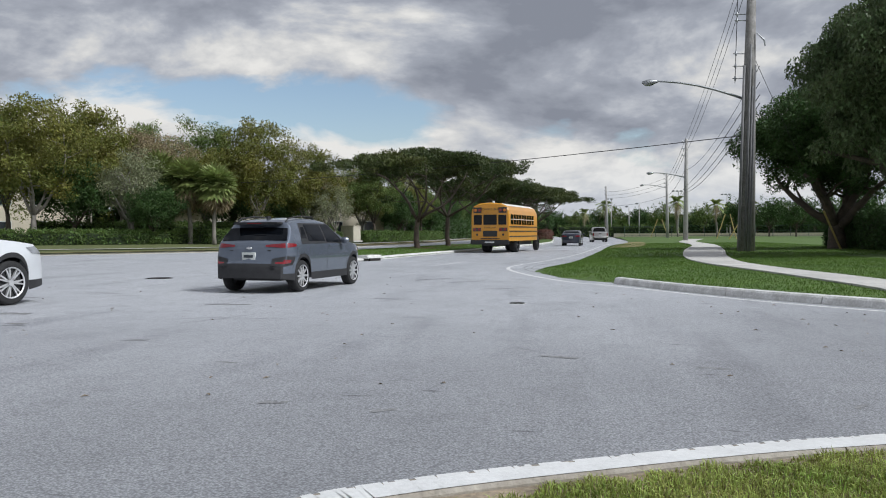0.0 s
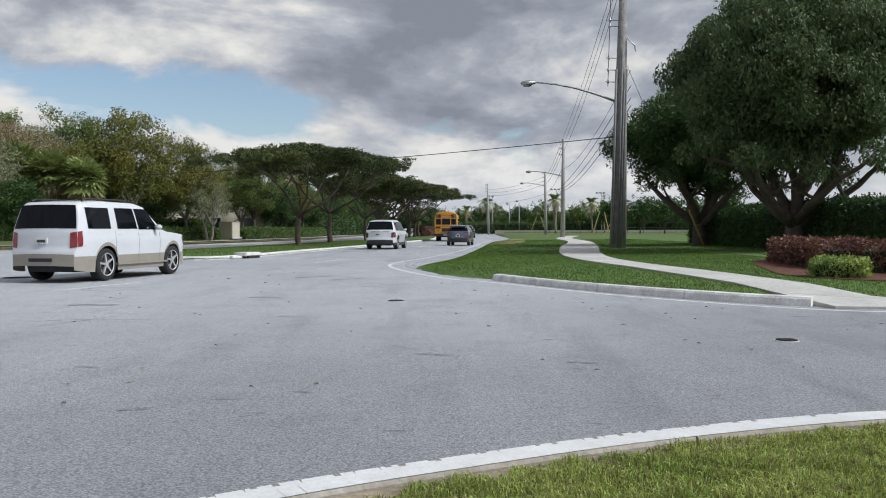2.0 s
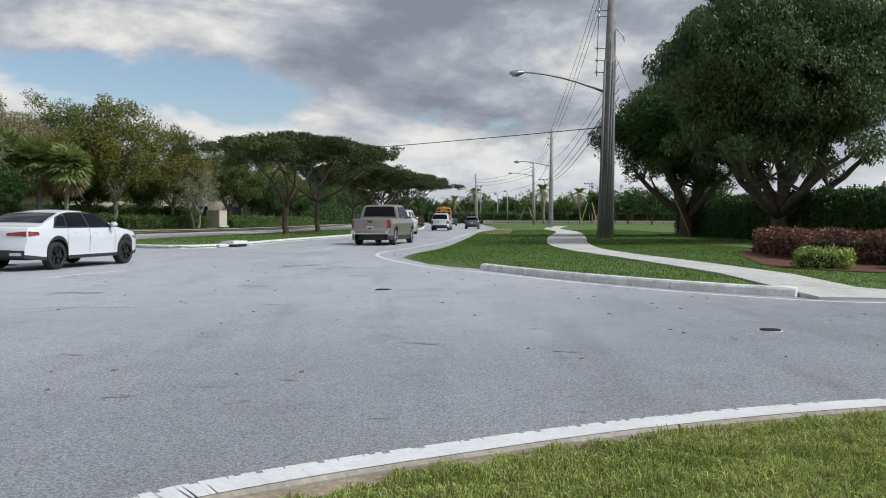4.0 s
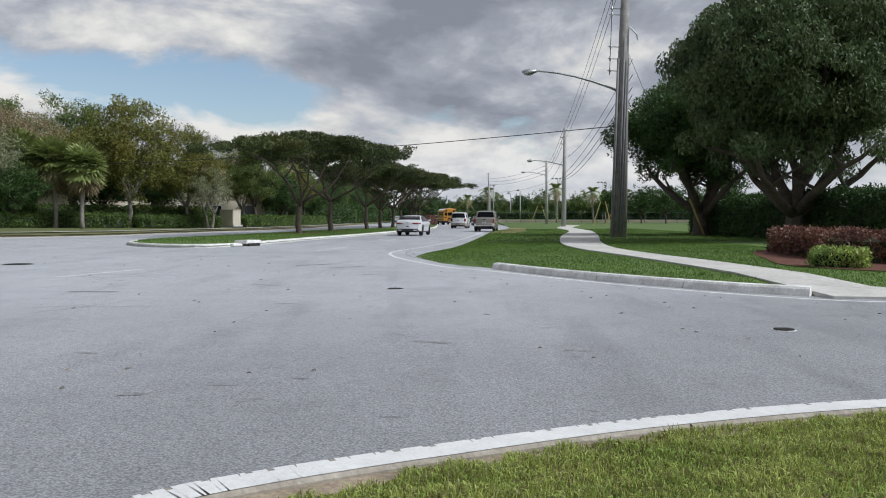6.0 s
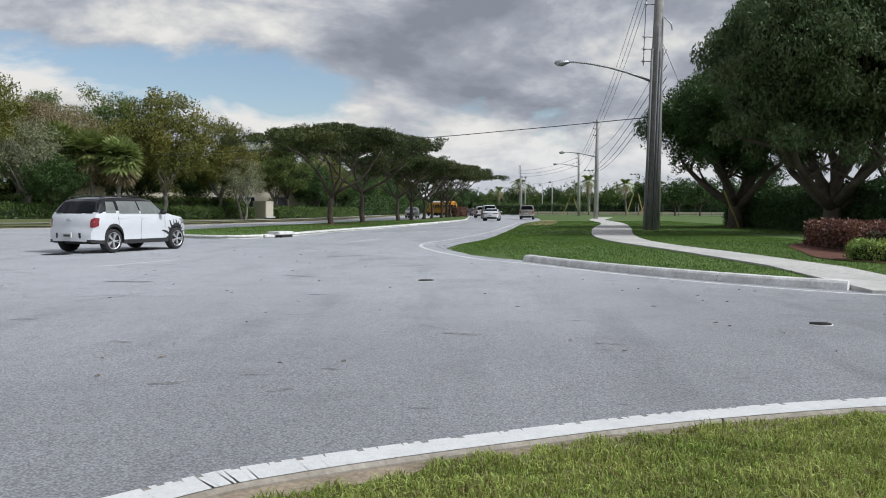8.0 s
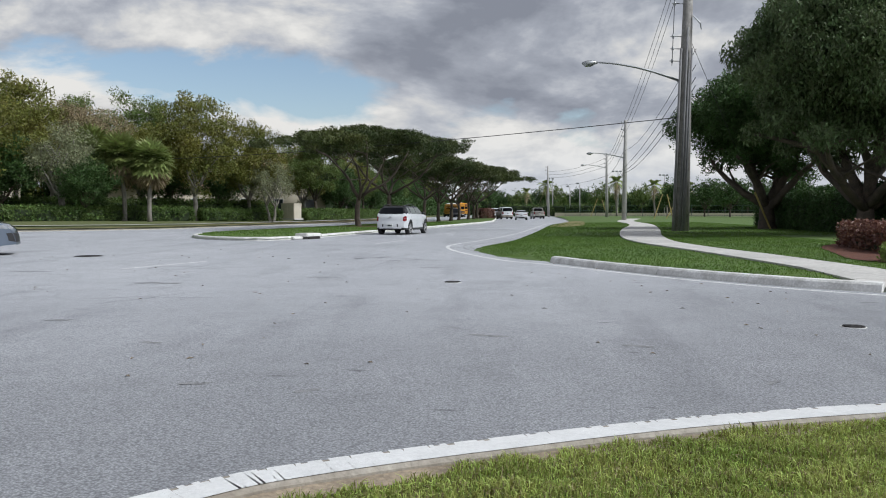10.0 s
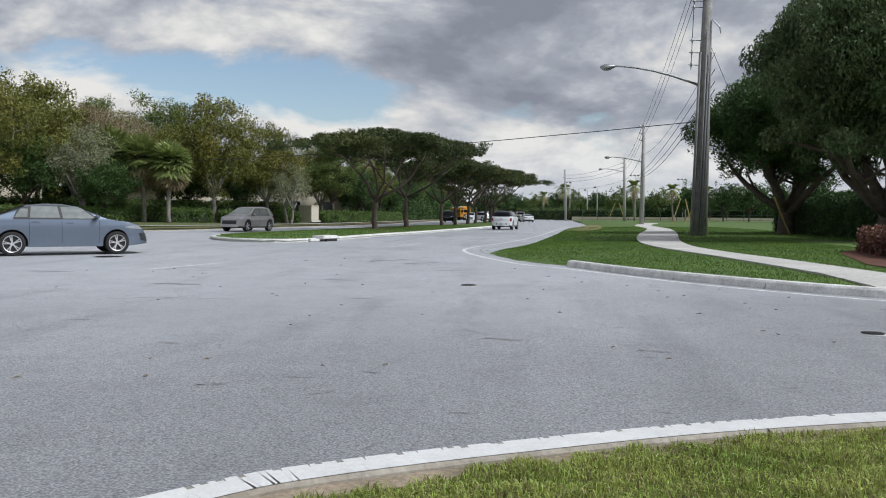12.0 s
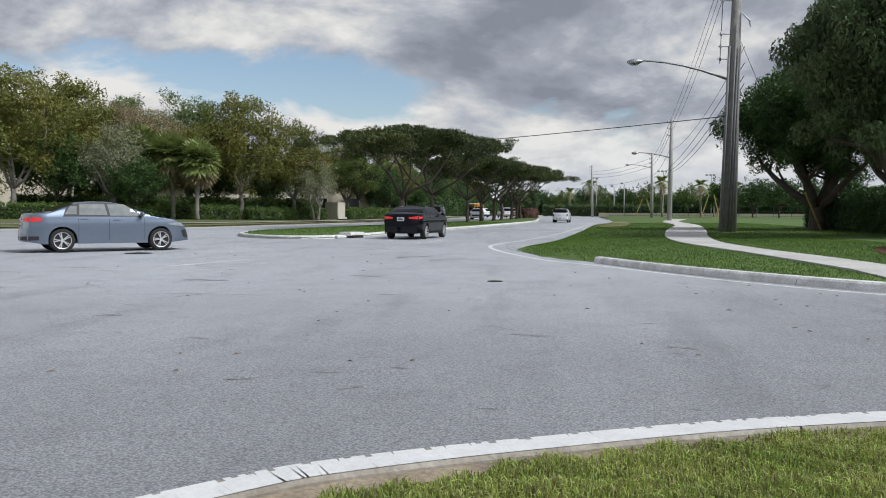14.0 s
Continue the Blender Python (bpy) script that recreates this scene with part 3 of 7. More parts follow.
# ---- plants ----
def leaf_cloud(rnd, clumps, per, size, spread, droop=0.0, flat=1.0):
    """Verts and faces of many small leaves, in clumps round the given centres (x, y, z, radius)."""
    rs = np.random.RandomState(rnd.randrange(1 << 30))
    c = np.array(clumps)
    per = int(per * 2)
    n = len(c) * per
    base = np.repeat(c, per, axis=0)
    d = rs.normal(size=(n, 3))
    d /= np.linalg.norm(d, axis=1)[:, None] + 1e-9
    rad = rs.uniform(0.25, 1.0, n) ** 0.6
    off = d * (rad * base[:, 3])[:, None] * spread
    off[:, 2] *= flat
    p = base[:, :3] + off
    a = rs.normal(size=(n, 3)) + d * 0.4
    a[:, 2] -= droop
    a /= np.linalg.norm(a, axis=1)[:, None] + 1e-9
    b = np.cross(a, rs.normal(size=(n, 3)))
    b /= np.linalg.norm(b, axis=1)[:, None] + 1e-9
    s = size * rs.uniform(0.6, 1.35, n)[:, None]
    v = np.stack([p - a * s * 0.5 - b * s * 0.22, p - a * s * 0.35 + b * s * 0.3, p + a * s * 0.65], axis=1).reshape(-1, 3)
    f = np.arange(n * 3).reshape(-1, 3)
    return v.tolist(), f.tolist()


def np_part(name, v, f, material, parent, label=""):
    me = bpy.data.meshes.new(name)
    me.from_pydata(v, [], f)
    me.materials.append(material)
    ob = new(name, me)
    ob.parent = parent
    if label:
        ob["label"] = label
    return ob


def limb(rnd, a, b, r0, r1, bend=0.12, n=6, sides=7):
    a, b = Vector(a), Vector(b)
    l = (b - a).length
    pts, k = [], Vector((rnd.uniform(-1, 1), rnd.uniform(-1, 1), rnd.uniform(-0.3, 0.6))) * l * bend
    for i in range(n + 1):
        t = i / n
        j = Vector((rnd.uniform(-1, 1), rnd.uniform(-1, 1), rnd.uniform(-1, 1))) * l * 0.018 if 0 < i < n else Vector()
        pts.append(a.lerp(b, t) + k * math.sin(math.pi * t) + j)
    return tube(pts, [r0 + (r1 - r0) * i / n for i in range(n + 1)], sides), pts


def tree(seed, height, radius, trunk_r, fork, crown_low, leaf, bark, label, leaf_size=0.3, clumps=160, per=40, shape="round", category="tree", clump_r=0.9, lean=0.0, droop=0.0, limbs=6, trunks=1, gap=0.0, group=""):
    """A tree at the origin: trunk, forked limbs and a crown of leaf clumps."""
    rnd = random.Random(seed)
    top = tagged(new(category.replace(" ", "_")), label, category, group)
    wood, ends = [], []
    for k in range(trunks):
        w = rnd.uniform(0, 6.28) if trunks > 1 else 0.4
        foot = Vector((math.cos(w), math.sin(w), 0)) * (0.25 * (trunks > 1))
        fork_p = foot + Vector((lean + math.cos(w) * 0.5 * (trunks > 1), math.sin(w) * 0.5 * (trunks > 1), fork))
        (tv, tf), pts = limb(rnd, foot - Vector((0, 0, 0.15)), fork_p, trunk_r, trunk_r * 0.72, 0.05, 6, 10)
        for i in range(10):
            tv[i] = foot + (tv[i] - foot) * 1.45
        wood.append((tv, tf))
        for i in range(limbs):
            an = 2 * math.pi * (i + rnd.uniform(-0.3, 0.3)) / limbs
            if shape == "umbrella":
                e = Vector((math.cos(an) * radius * rnd.uniform(0.35, 0.75), math.sin(an) * radius * rnd.uniform(0.35, 0.75), crown_low + (height - crown_low) * rnd.uniform(0.15, 0.5)))
            else:
                e = Vector((math.cos(an) * radius * rnd.uniform(0.3, 0.65), math.sin(an) * radius * rnd.uniform(0.3, 0.65), crown_low + (height - crown_low) * rnd.uniform(0.25, 0.75)))
            if limbs > 8 and i % 2:
                e = Vector((math.cos(an) * radius * rnd.uniform(0.7, 0.95), math.sin(an) * radius * rnd.uniform(0.7, 0.95), crown_low + (height - crown_low) * rnd.uniform(0.02, 0.16)))
            start = fork_p - Vector((0, 0, rnd.uniform(0, fork * 0.15)))
            lb, lp = limb(rnd, start, e, trunk_r * 0.5, trunk_r * 0.16, 0.14, 7, 7)
            wood.append(lb)
            for j in range(3):
                s = lp[rnd.randint(3, 6)]
                e2 = s + Vector((rnd.uniform(-1, 1), rnd.uniform(-1, 1), rnd.uniform(0.0, 0.8))) * radius * 0.4
                if shape == "umbrella":
                    e2.z = min(e2.z, height - 0.5)
                sb, _ = limb(rnd, s, e2, trunk_r * 0.2, trunk_r * 0.05, 0.15, 4, 5)
                wood.append(sb)
                ends.append(e2)
            ends.append(e)
    part("trunk", merged(*wood), bark, top, smooth=True)
    cl = []
    lobes = [(rnd.uniform(0, 6.28), rnd.uniform(0.75, 1.12)) for _ in range(7)]

    def rim(an):
        return 0.88 + sum(0.055 * math.sin((i + 2) * an + ph) * a for i, (ph, a) in enumerate(lobes))
    plates = []
    while shape == "umbrella" and len(plates) < 30:
        an, rr = 2.4 * len(plates) + rnd.uniform(-0.4, 0.4), math.sqrt((len(plates) + 0.5) / 30)
        plates.append((math.cos(an) * rr * radius * rim(an), math.sin(an) * rr * radius * rim(an), crown_low + (height - crown_low) * (1 - 0.5 * rr ** 2.2) - rnd.random() * (height - crown_low) * 0.35, rnd.uniform(0.9, 1.7)))
    while len(cl) < clumps:
        an = rnd.uniform(0, 6.28)
        if shape == "umbrella":
            px, py, pz, pr = plates[len(cl) % 30]
            rr = pr * math.sqrt(rnd.random())
            x, y, z = px + math.cos(an) * rr, py + math.sin(an) * rr, pz + 0.25 * (1 - (rr / pr) ** 2) + rnd.uniform(-0.1, 0.1)
            r = clump_r * rnd.uniform(0.5, 1.0)
        else:
            u = rnd.uniform(-1, 1)
            rr = rnd.random() ** 0.38
            h = (height - crown_low) / 2
            q = math.sqrt(max(0, 1 - u * u)) * (1.0 if u > 0 else 1.08)
            k = rim(an + u)
            x, y, z = math.cos(an) * q * rr * radius * k, math.sin(an) * q * rr * radius * k, crown_low + h + u * rr * h * rim(an * 0.5 + u * 2)
            r = clump_r * rnd.uniform(0.55, 1.15)
            if gap and noise.noise(Vector((x, y, z)) * 0.45 + Vector((seed, 0, 0))) < -0.35 + gap:
                if rnd.random() < 0.85:
                    continue
        cl.append((x + lean, y, z, r))
    cl += [(e.x + lean, e.y, e.z, clump_r * 0.7) for e in ends]
    v, f = leaf_cloud(rnd, cl, per, leaf_size, 1.0, droop, 0.42 if shape == "umbrella" else 0.85)
    np_part("crown", v, f, leaf, top)
    return top


def palm(seed, height, label, fronds=34, length=1.9, trunk_r=0.16, dead=14, fan=True):
    rnd = random.Random(seed)
    top = tagged(new("palm_tree"), label, "palm tree", "palms")
    pts = [Vector((0.15 * math.sin(i * 0.5 + seed), 0, height * i / 8 - 0.15)) for i in range(9)]
    part("trunk", tube(pts, [trunk_r * (1.25 if i == 0 else 1.0 - 0.02 * i) for i in range(9)], 9), BARK_PALE, top, smooth=True)
    for name, count, material, down in (("fronds", fronds, LEAF_PALM, False), ("dead_fronds", dead, LEAF_DEAD, True)):
        vs, fs = [], []
        for i in range(count):
            an = rnd.uniform(0, 6.28)
            el = rnd.uniform(-0.75, 1.35) if not down else rnd.uniform(-1.45, -0.6)
            l = length * rnd.uniform(0.75, 1.1)
            d = Vector((math.cos(an) * math.cos(el), math.sin(an) * math.cos(el), math.sin(el)))
            side = Vector((-math.sin(an), math.cos(an), 0))
            hub = Vector((pts[-1].x, 0, height))
            if fan:
                c = hub + d * l * 0.45
                for k in range(13):
                    w = (k - 6) / 6 * 1.9
                    t = (d * math.cos(w) + side * math.sin(w)) * l * 0.6 * rnd.uniform(0.85, 1.1) - Vector((0, 0, 0.18 * l * abs(w) / 1.9 + rnd.uniform(0.03, 0.2) * l))
                    o = len(vs)
                    b = t.cross(d.cross(side)).normalized() * 0.055 * l
                    vs += [c, c + t * 0.5 + b, c + t, c + t * 0.5 - b]
                    fs.append((o, o + 1, o + 2, o + 3))
                o = len(vs)
                vs += [hub, hub + side * 0.03, c + side * 0.02, c]
                fs.append((o, o + 1, o + 2, o + 3))
            else:
                for k in range(12):
                    t = (k + 1) / 12
                    c = hub + d * l * t - Vector((0, 0, l * 0.55 * t * t))
                    for s in (-1, 1):
                        e = c + side * s * l * 0.28 * math.sin(math.pi * (0.15 + 0.8 * t)) + d * 0.15 * l - Vector((0, 0, 0.12 * l))
                        o = len(vs)
                        vs += [c, c + d * 0.08 * l, e, e - d * 0.03 * l]
                        fs.append((o, o + 1, o + 2, o + 3))
        part(name, (vs, fs), material, top, "hanging dry brown fronds" if down else "")
    return top


def hedge(seed, name, line, width, z0, height, material, label, category="hedge", density=260, leaf=0.09, group="", zf=None):
    """A clipped hedge along a plan line: a solid core coloured near-black for the shade inside, and a skin of small
    leaves.
    """
    rnd = random.Random(seed)
    top = tagged(new(name), label, category, group)
    pr = [(-width / 2 * 0.86, 0), (-width / 2 * 0.9, height * 0.8), (-width / 2 * 0.6, height * 0.93), (width / 2 * 0.6, height * 0.93), (width / 2 * 0.9, height * 0.8), (width / 2 * 0.86, 0)]
    line = [Vector((p.x, p.y, z0 if zf is None else zf(p.x, p.y))) for p in line]
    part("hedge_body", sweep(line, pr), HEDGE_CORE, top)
    cl = []
    for a, b in zip(line, line[1:]):
        l = (b - a).length
        d = (b - a).normalized()
        r = Vector((d.y, -d.x, 0))
        for _ in range(int(l * density * (height * 2 + width) / 30)):
            t = rnd.random()
            u = rnd.random() * (2 * height + width)
            if u < height:
                o = (-width / 2, u)
            elif u < height + width:
                o = (u - height - width / 2, height)
            else:
                o = (width / 2, 2 * height + width - u)
            p = a.lerp(b, t) + r * o[0] * rnd.uniform(0.9, 1.04) + Vector((0, 0, o[1] * rnd.uniform(0.93, 1.05)))
            w = 1 + 0.10 * noise.noise(p * 1.3)
            cl.append((p.x, p.y, line[0].z + (p.z - line[0].z) * w if zf is None else p.z * w, leaf * 2.2))
    for e, nxt in ((line[0], line[1]), (line[-1], line[-2])):
        d = (e - nxt).normalized()
        r = Vector((d.y, -d.x, 0))
        for _ in range(int(density * width * height / 9)):
            p = e + d * rnd.uniform(-0.02, 0.08) + r * rnd.uniform(-0.5, 0.5) * width + Vector((0, 0, rnd.uniform(0, 1) * height))
            cl.append((p.x, p.y, p.z, leaf * 2.2))
    v, f = leaf_cloud(rnd, cl, 9, leaf, 1.0)
    np_part("leaves", v, f, material, top)
    return top


def place(ob, x, y, z, turn=0.0, scale=1.0):
    ob.scale = (scale,) * 3
    ob.location = (x, y, z)
    ob.rotation_euler = (0, 0, radians(turn))
    return ob


def again(ob, x, y, z, turn, scale=1.0, label=""):
    ob2 = copy_thing(ob, pose(x, y, z, 0, 0, turn))
    ob2.scale = (scale,) * 3
    if label:
        ob2["label"] = label
    return ob2


# two large trees on the right verge
tree_a = tree(11, 9.0, 4.5, 0.50, 1.3, 3.6, LEAF_DARK, BARK, "large dark green spreading tree with a thick low-forked trunk", 0.15, 560, 150, clump_r=1.0, limbs=9, gap=0.12)
place(tree_a, 14.2, 46.0, 0.25, 30)
tree_b = tree(23, 11.6, 4.8, 0.42, 1.2, 3.5, LEAF_WILLOW, BARK, "large tree with fine drooping grey-green foliage behind the hedge", 0.15, 700, 190, clump_r=0.95, limbs=12, droop=1.6, gap=0.1)
place(tree_b, 14.2, 33.5, 0.25, 80)

# umbrella-shaped trees on the median
um_a = tree(31, 6.35, 6.6, 0.20, 2.0, 4.6, LEAF_UMBRELLA, BARK, "wide flat-topped umbrella-shaped tree on the median", 0.16, 240, 70, shape="umbrella", clump_r=0.9, limbs=6, group="median trees")
place(um_a, -10.0, 53.0, 0.2, 0)
um_b = tree(32, 6.65, 6.2, 0.21, 2.3, 4.9, LEAF_UMBRELLA, BARK, "flat-topped umbrella-shaped tree on the median", 0.16, 220, 70, shape="umbrella", clump_r=0.9, limbs=6, group="median trees", trunks=1)
place(um_b, -9.3, 62.0, 0.2, 40)
for i, (x, y, s, src) in enumerate(((-8.0, 76, 0.92, um_b), (-7.4, 83, 0.98, um_a), (-6.6, 90, 0.95, um_b), (-6.2, 97, 1.0, um_a), (-5.4, 105, 1.02, um_b), (-5.0, 113, 1.04, um_a), (-4.8, 121, 1.05, um_b))):
    again(src, x, y, 0.2, 50 * i + 20, s)

# the belt of trees behind the opposite verge
oak = tree(41, 11.0, 4.6, 0.24, 2.2, 2.6, LEAF_OLIVE, BARK_PALE, "leafy tree with olive and yellow-green foliage", 0.20, 190, 60, clump_r=1.0, gap=0.22, group="verge trees")
oak2 = tree(42, 12.0, 4.3, 0.22, 2.6, 3.2, LEAF_MID, BARK, "tall green tree with an open uneven crown", 0.19, 180, 55, clump_r=0.95, gap=0.3, group="verge trees")
dark = tree(43, 8.0, 3.8, 0.2, 1.6, 1.6, LEAF_DARK, BARK, "dense dark green tree", 0.20, 170, 60, clump_r=0.9, gap=0.1, group="verge trees")
grey = tree(44, 8.5, 3.4, 0.2, 2.0, 2.6, LEAF_GREY, BARK_PALE, "thin grey-leaved tree with pale forked trunk", 0.16, 90, 40, clump_r=0.8, gap=0.3, group="verge trees", trunks=2)
bare = tree(45, 10.5, 3.6, 0.18, 2.4, 4.2, LEAF_DEAD, BARK_PALE, "thin tree with sparse pale brown twiggy crown", 0.14, 110, 45, clump_r=0.85, gap=0.25, group="verge trees")


def verge_at(px, d):
    """A place at d metres ahead along the view line of the middle of the clip, px in tan of the bearing."""
    return px * d, d


BELT = (
    (oak, -0.72, 60, 0, 1.12), (dark, -0.66, 64, 90, 1.0), (grey, -0.575, 65, 0, 1.0), (bare, -0.59, 74, 20, 1.15), (bare, -0.535, 74, 140, 1.1), (dark, -0.545, 65, 200, 0.72), (oak, -0.64, 70, 110, 1.2),
    (oak2, -0.545, 86, 10, 1.15), (oak2, -0.475, 88, 130, 1.17), (oak, -0.40, 75, 60, 1.1), (oak, -0.33, 81, 150, 0.92), (grey, -0.30, 80, 30, 0.75), (oak2, -0.245, 92, 70, 0.85),
    (dark, -0.44, 78, 10, 0.9), (dark, -0.36, 88, 120, 0.9), (oak, -0.26, 94, 220, 0.82), (dark, -0.20, 100, 60, 0.9), (oak, -0.205, 104, 300, 0.8), (oak2, -0.17, 118, 20, 0.75), (dark, -0.175, 128, 0, 0.9),
    (oak2, -0.76, 72, 60, 1.15), (dark, -0.60, 92, 40, 1.3), (dark, -0.50, 98, 80, 1.3), (dark, -0.42, 102, 20, 1.25), (dark, -0.31, 106, 100, 1.15), (oak2, -0.66, 86, 220, 1.2), (dark, -0.24, 112, 10, 1.0), (oak, -0.47, 80, 250, 0.9), (dark, -0.13, 142, 40, 1.1), (oak2, -0.13, 156, 90, 0.9), (dark, -0.1, 172, 10, 1.15), (dark, -0.1, 190, 70, 1.2), (oak, -0.1, 208, 30, 1.0), (dark, -0.1, 228, 140, 1.25), (dark, -0.09, 245, 20, 1.2),
)
seen = set()
for src, b, d, turn, s in BELT:
    x, y = verge_at(b, d)
    if x > -21 and y > 84:
        x = -21 - (y - 84) * 0.02
    if src not in seen:
        seen.add(src)
        place(src, x, y, opp_z(x, y), turn, s)
    else:
        again(src, x, y, opp_z(x, y), turn, s)
p1 = palm(51, 5.7, "fan palm with a skirt of hanging dry fronds", 120, 2.35, 0.2, 60)
place(p1, -33.2, 67.0, 0.4, 0)
again(p1, -31.2, 67.8, 0.4, 130, 0.88)
again(p1, -30.5, 66.5, 0.4, 230, 0.92)
again(p1, -38.5, 72.0, 0.4, 50, 1.15)

# hedges on the opposite verge
hedge(61, "hedge", spline([(-44, 57), (-39, 61), (-33, 68.5), (-30, 73)], 2.0), 1.6, 0.3, 1.0, LEAF_HEDGE, "clipped green hedge along the opposite verge", density=430, leaf=0.17, zf=opp_z)
hedge(62, "hedge", spline([(-46, 64), (-36.5, 71), (-31, 78.5), (-25.5, 84.5)], 2.0), 1.6, 0.3, 1.75, LEAF_HEDGE, "tall green hedge under the trees", density=430, leaf=0.17, zf=opp_z)
hedge(63, "hedge", spline([(-29.5, 75), (-27.5, 79), (-24.5, 83)], 2.0), 1.6, 0.3, 0.9, LEAF_HEDGE, "low green hedge beside the utility box", density=430, leaf=0.17, zf=opp_z)
hedge(64, "hedge", spline([(-22.6, 86), (-21, 95), (-20.5, 108), (-20.5, 126)], 2.0), 1.6, 0.3, 1.0, LEAF_HEDGE, "low green hedge along the far verge", density=430, leaf=0.17, zf=opp_z)

# hedges on the right
hedge(65, "hedge", spline([(16.3, 52), (15.7, 44), (15.6, 37), (16.0, 31), (17.6, 25)], 1.2), 1.7, 0.25, 1.95, LEAF_TALL_HEDGE, "tall dense green hedge under the trees", density=800, leaf=0.13)
hedge(66, "hedge", spline([(9.9, 23.6), (9.3, 20.8), (9.35, 18.6), (10.1, 17.3), (12.2, 16.0)], 0.8), 1.1, 0.25, 0.58, LEAF_RED, "low hedge with dark red-brown leaves", density=1700, leaf=0.085)
hedge(67, "shrub", spline([(7.62, 16.75), (7.9, 16.45), (8.2, 16.2)], 0.3), 0.5, 0.25, 0.31, LEAF_LIME, "small rounded lime-green variegated shrub", category="shrub", density=4200, leaf=0.06, group="lime shrubs")
hedge(68, "shrub", spline([(9.35, 16.2), (9.8, 15.8)], 0.3), 0.55, 0.25, 0.38, LEAF_LIME, "small lime-green shrub beside the red hedge", category="shrub", density=4200, leaf=0.06, group="lime shrubs")
hedge(72, "hedge", spline([(-4.9, 123.5), (-4.0, 128), (-3.4, 136)], 1.5), 1.4, 0.2, 1.2, LEAF_RED, "red-leaved shrubs at the far end of the median", density=300, leaf=0.17)

# tall dark growth behind the belt, and the far woods
hedge(69, "thicket", spline([(-85, 78), (-66, 84), (-52, 96), (-36, 108), (-26, 118), (-23.5, 140), (-22.5, 170), (-21, 215), (-18, 258)], 4.0), 3.5, 0.4, 3.4, LEAF_DARK, "dense dark undergrowth behind the trees", category="undergrowth", density=40, leaf=0.42, zf=opp_z)
far_tree = tree(46, 8.6, 4.0, 0.2, 1.6, 1.6, LEAF_DARK, BARK, "distant green tree beyond the road bend", 0.42, 110, 14, clump_r=1.0, gap=0.15, group="far trees")
place(far_tree, 46.0, 238.0, 0.2, 0)
far_tree_light = tree(47, 9.4, 3.8, 0.2, 2.0, 2.2, LEAF_MID, BARK, "distant lighter green tree beyond the road bend", 0.40, 100, 14, clump_r=1.0, gap=0.2, group="far trees")
place(far_tree_light, 60.0, 232.0, 0.2, 0)
far_rnd = random.Random(77)
for i in range(26):
    b = -0.055 + i * 0.0165 + far_rnd.uniform(-0.006, 0.006)
    d = far_rnd.uniform(215, 255)
    again((far_tree, far_tree_light, far_tree)[i % 3], b * d, d, 0.2, far_rnd.uniform(0, 360), far_rnd.uniform(0.75, 1.0))
for b, d, s in ((0.20, 150, 0.85), (0.235, 160, 0.9), (0.265, 148, 0.85), (0.30, 140, 0.8), (0.335, 130, 0.9)):
    again(far_tree, b * d, d, 0.28, b * 900, s, "green tree standing on the far lawn")
p2 = palm(52, 7.2, "tall feather palm in the distance", 22, 2.6, 0.2, 4, False)
place(p2, 22.0, 170.0, 0.28, 0)
for b, d, s in ((0.175, 158, 0.85), (0.19, 172, 0.8), (0.045, 215, 1.1), (0.02, 225, 0.9), (0.215, 180, 0.9)):
    again(p2, b * d, d, 0.28, b * 2000, s)
hedge(70, "hedge", spline([(-2, 200), (6, 196), (14, 192), (24, 186)], 3.0), 1.6, 0.2, 2.6, LEAF_HEDGE, "long clipped hedge beyond the road bend", density=40, leaf=0.3)
hedge(71, "thicket", spline([(-16, 262), (10, 256), (50, 240), (100, 215), (138, 190)], 5.0), 5.0, 0.2, 5.0, LEAF_DARK, "dense green woods along the far horizon", category="woods", density=26, leaf=0.6)

# ---- poles, lamps, wires ----
def lamp_arm(parent, base, z, out, rise, r0=0.055):
    """A curved steel arm with a lamp head; out is a plan vector."""
    o = Vector((*out, 0))
    pts = [Vector((*base, z)) + o * t + Vector((0, 0, rise * (1 - (1 - t) ** 1.8))) for t in (0, 0.15, 0.35, 0.55, 0.75, 0.9, 1.0)]
    arm = part("lamp_arm", tube(pts, [r0 * (1.2 - 0.5 * i / 6) for i in range(7)], 8), GALV, parent, smooth=True)
    u = o.normalized()
    e = pts[-1]
    head = [e - u * 0.05, e + u * 0.1, e + u * 0.3, e + u * 0.55, e + u * 0.72]
    part("lamp_head", tube([p - Vector((0, 0, k)) for p, k in zip(head, (0, 0.01, 0.05, 0.07, 0.03))], [0.05, 0.10, 0.17, 0.15, 0.05], 10), GALV, parent, "grey cobra-head street lamp", smooth=True)
    return arm


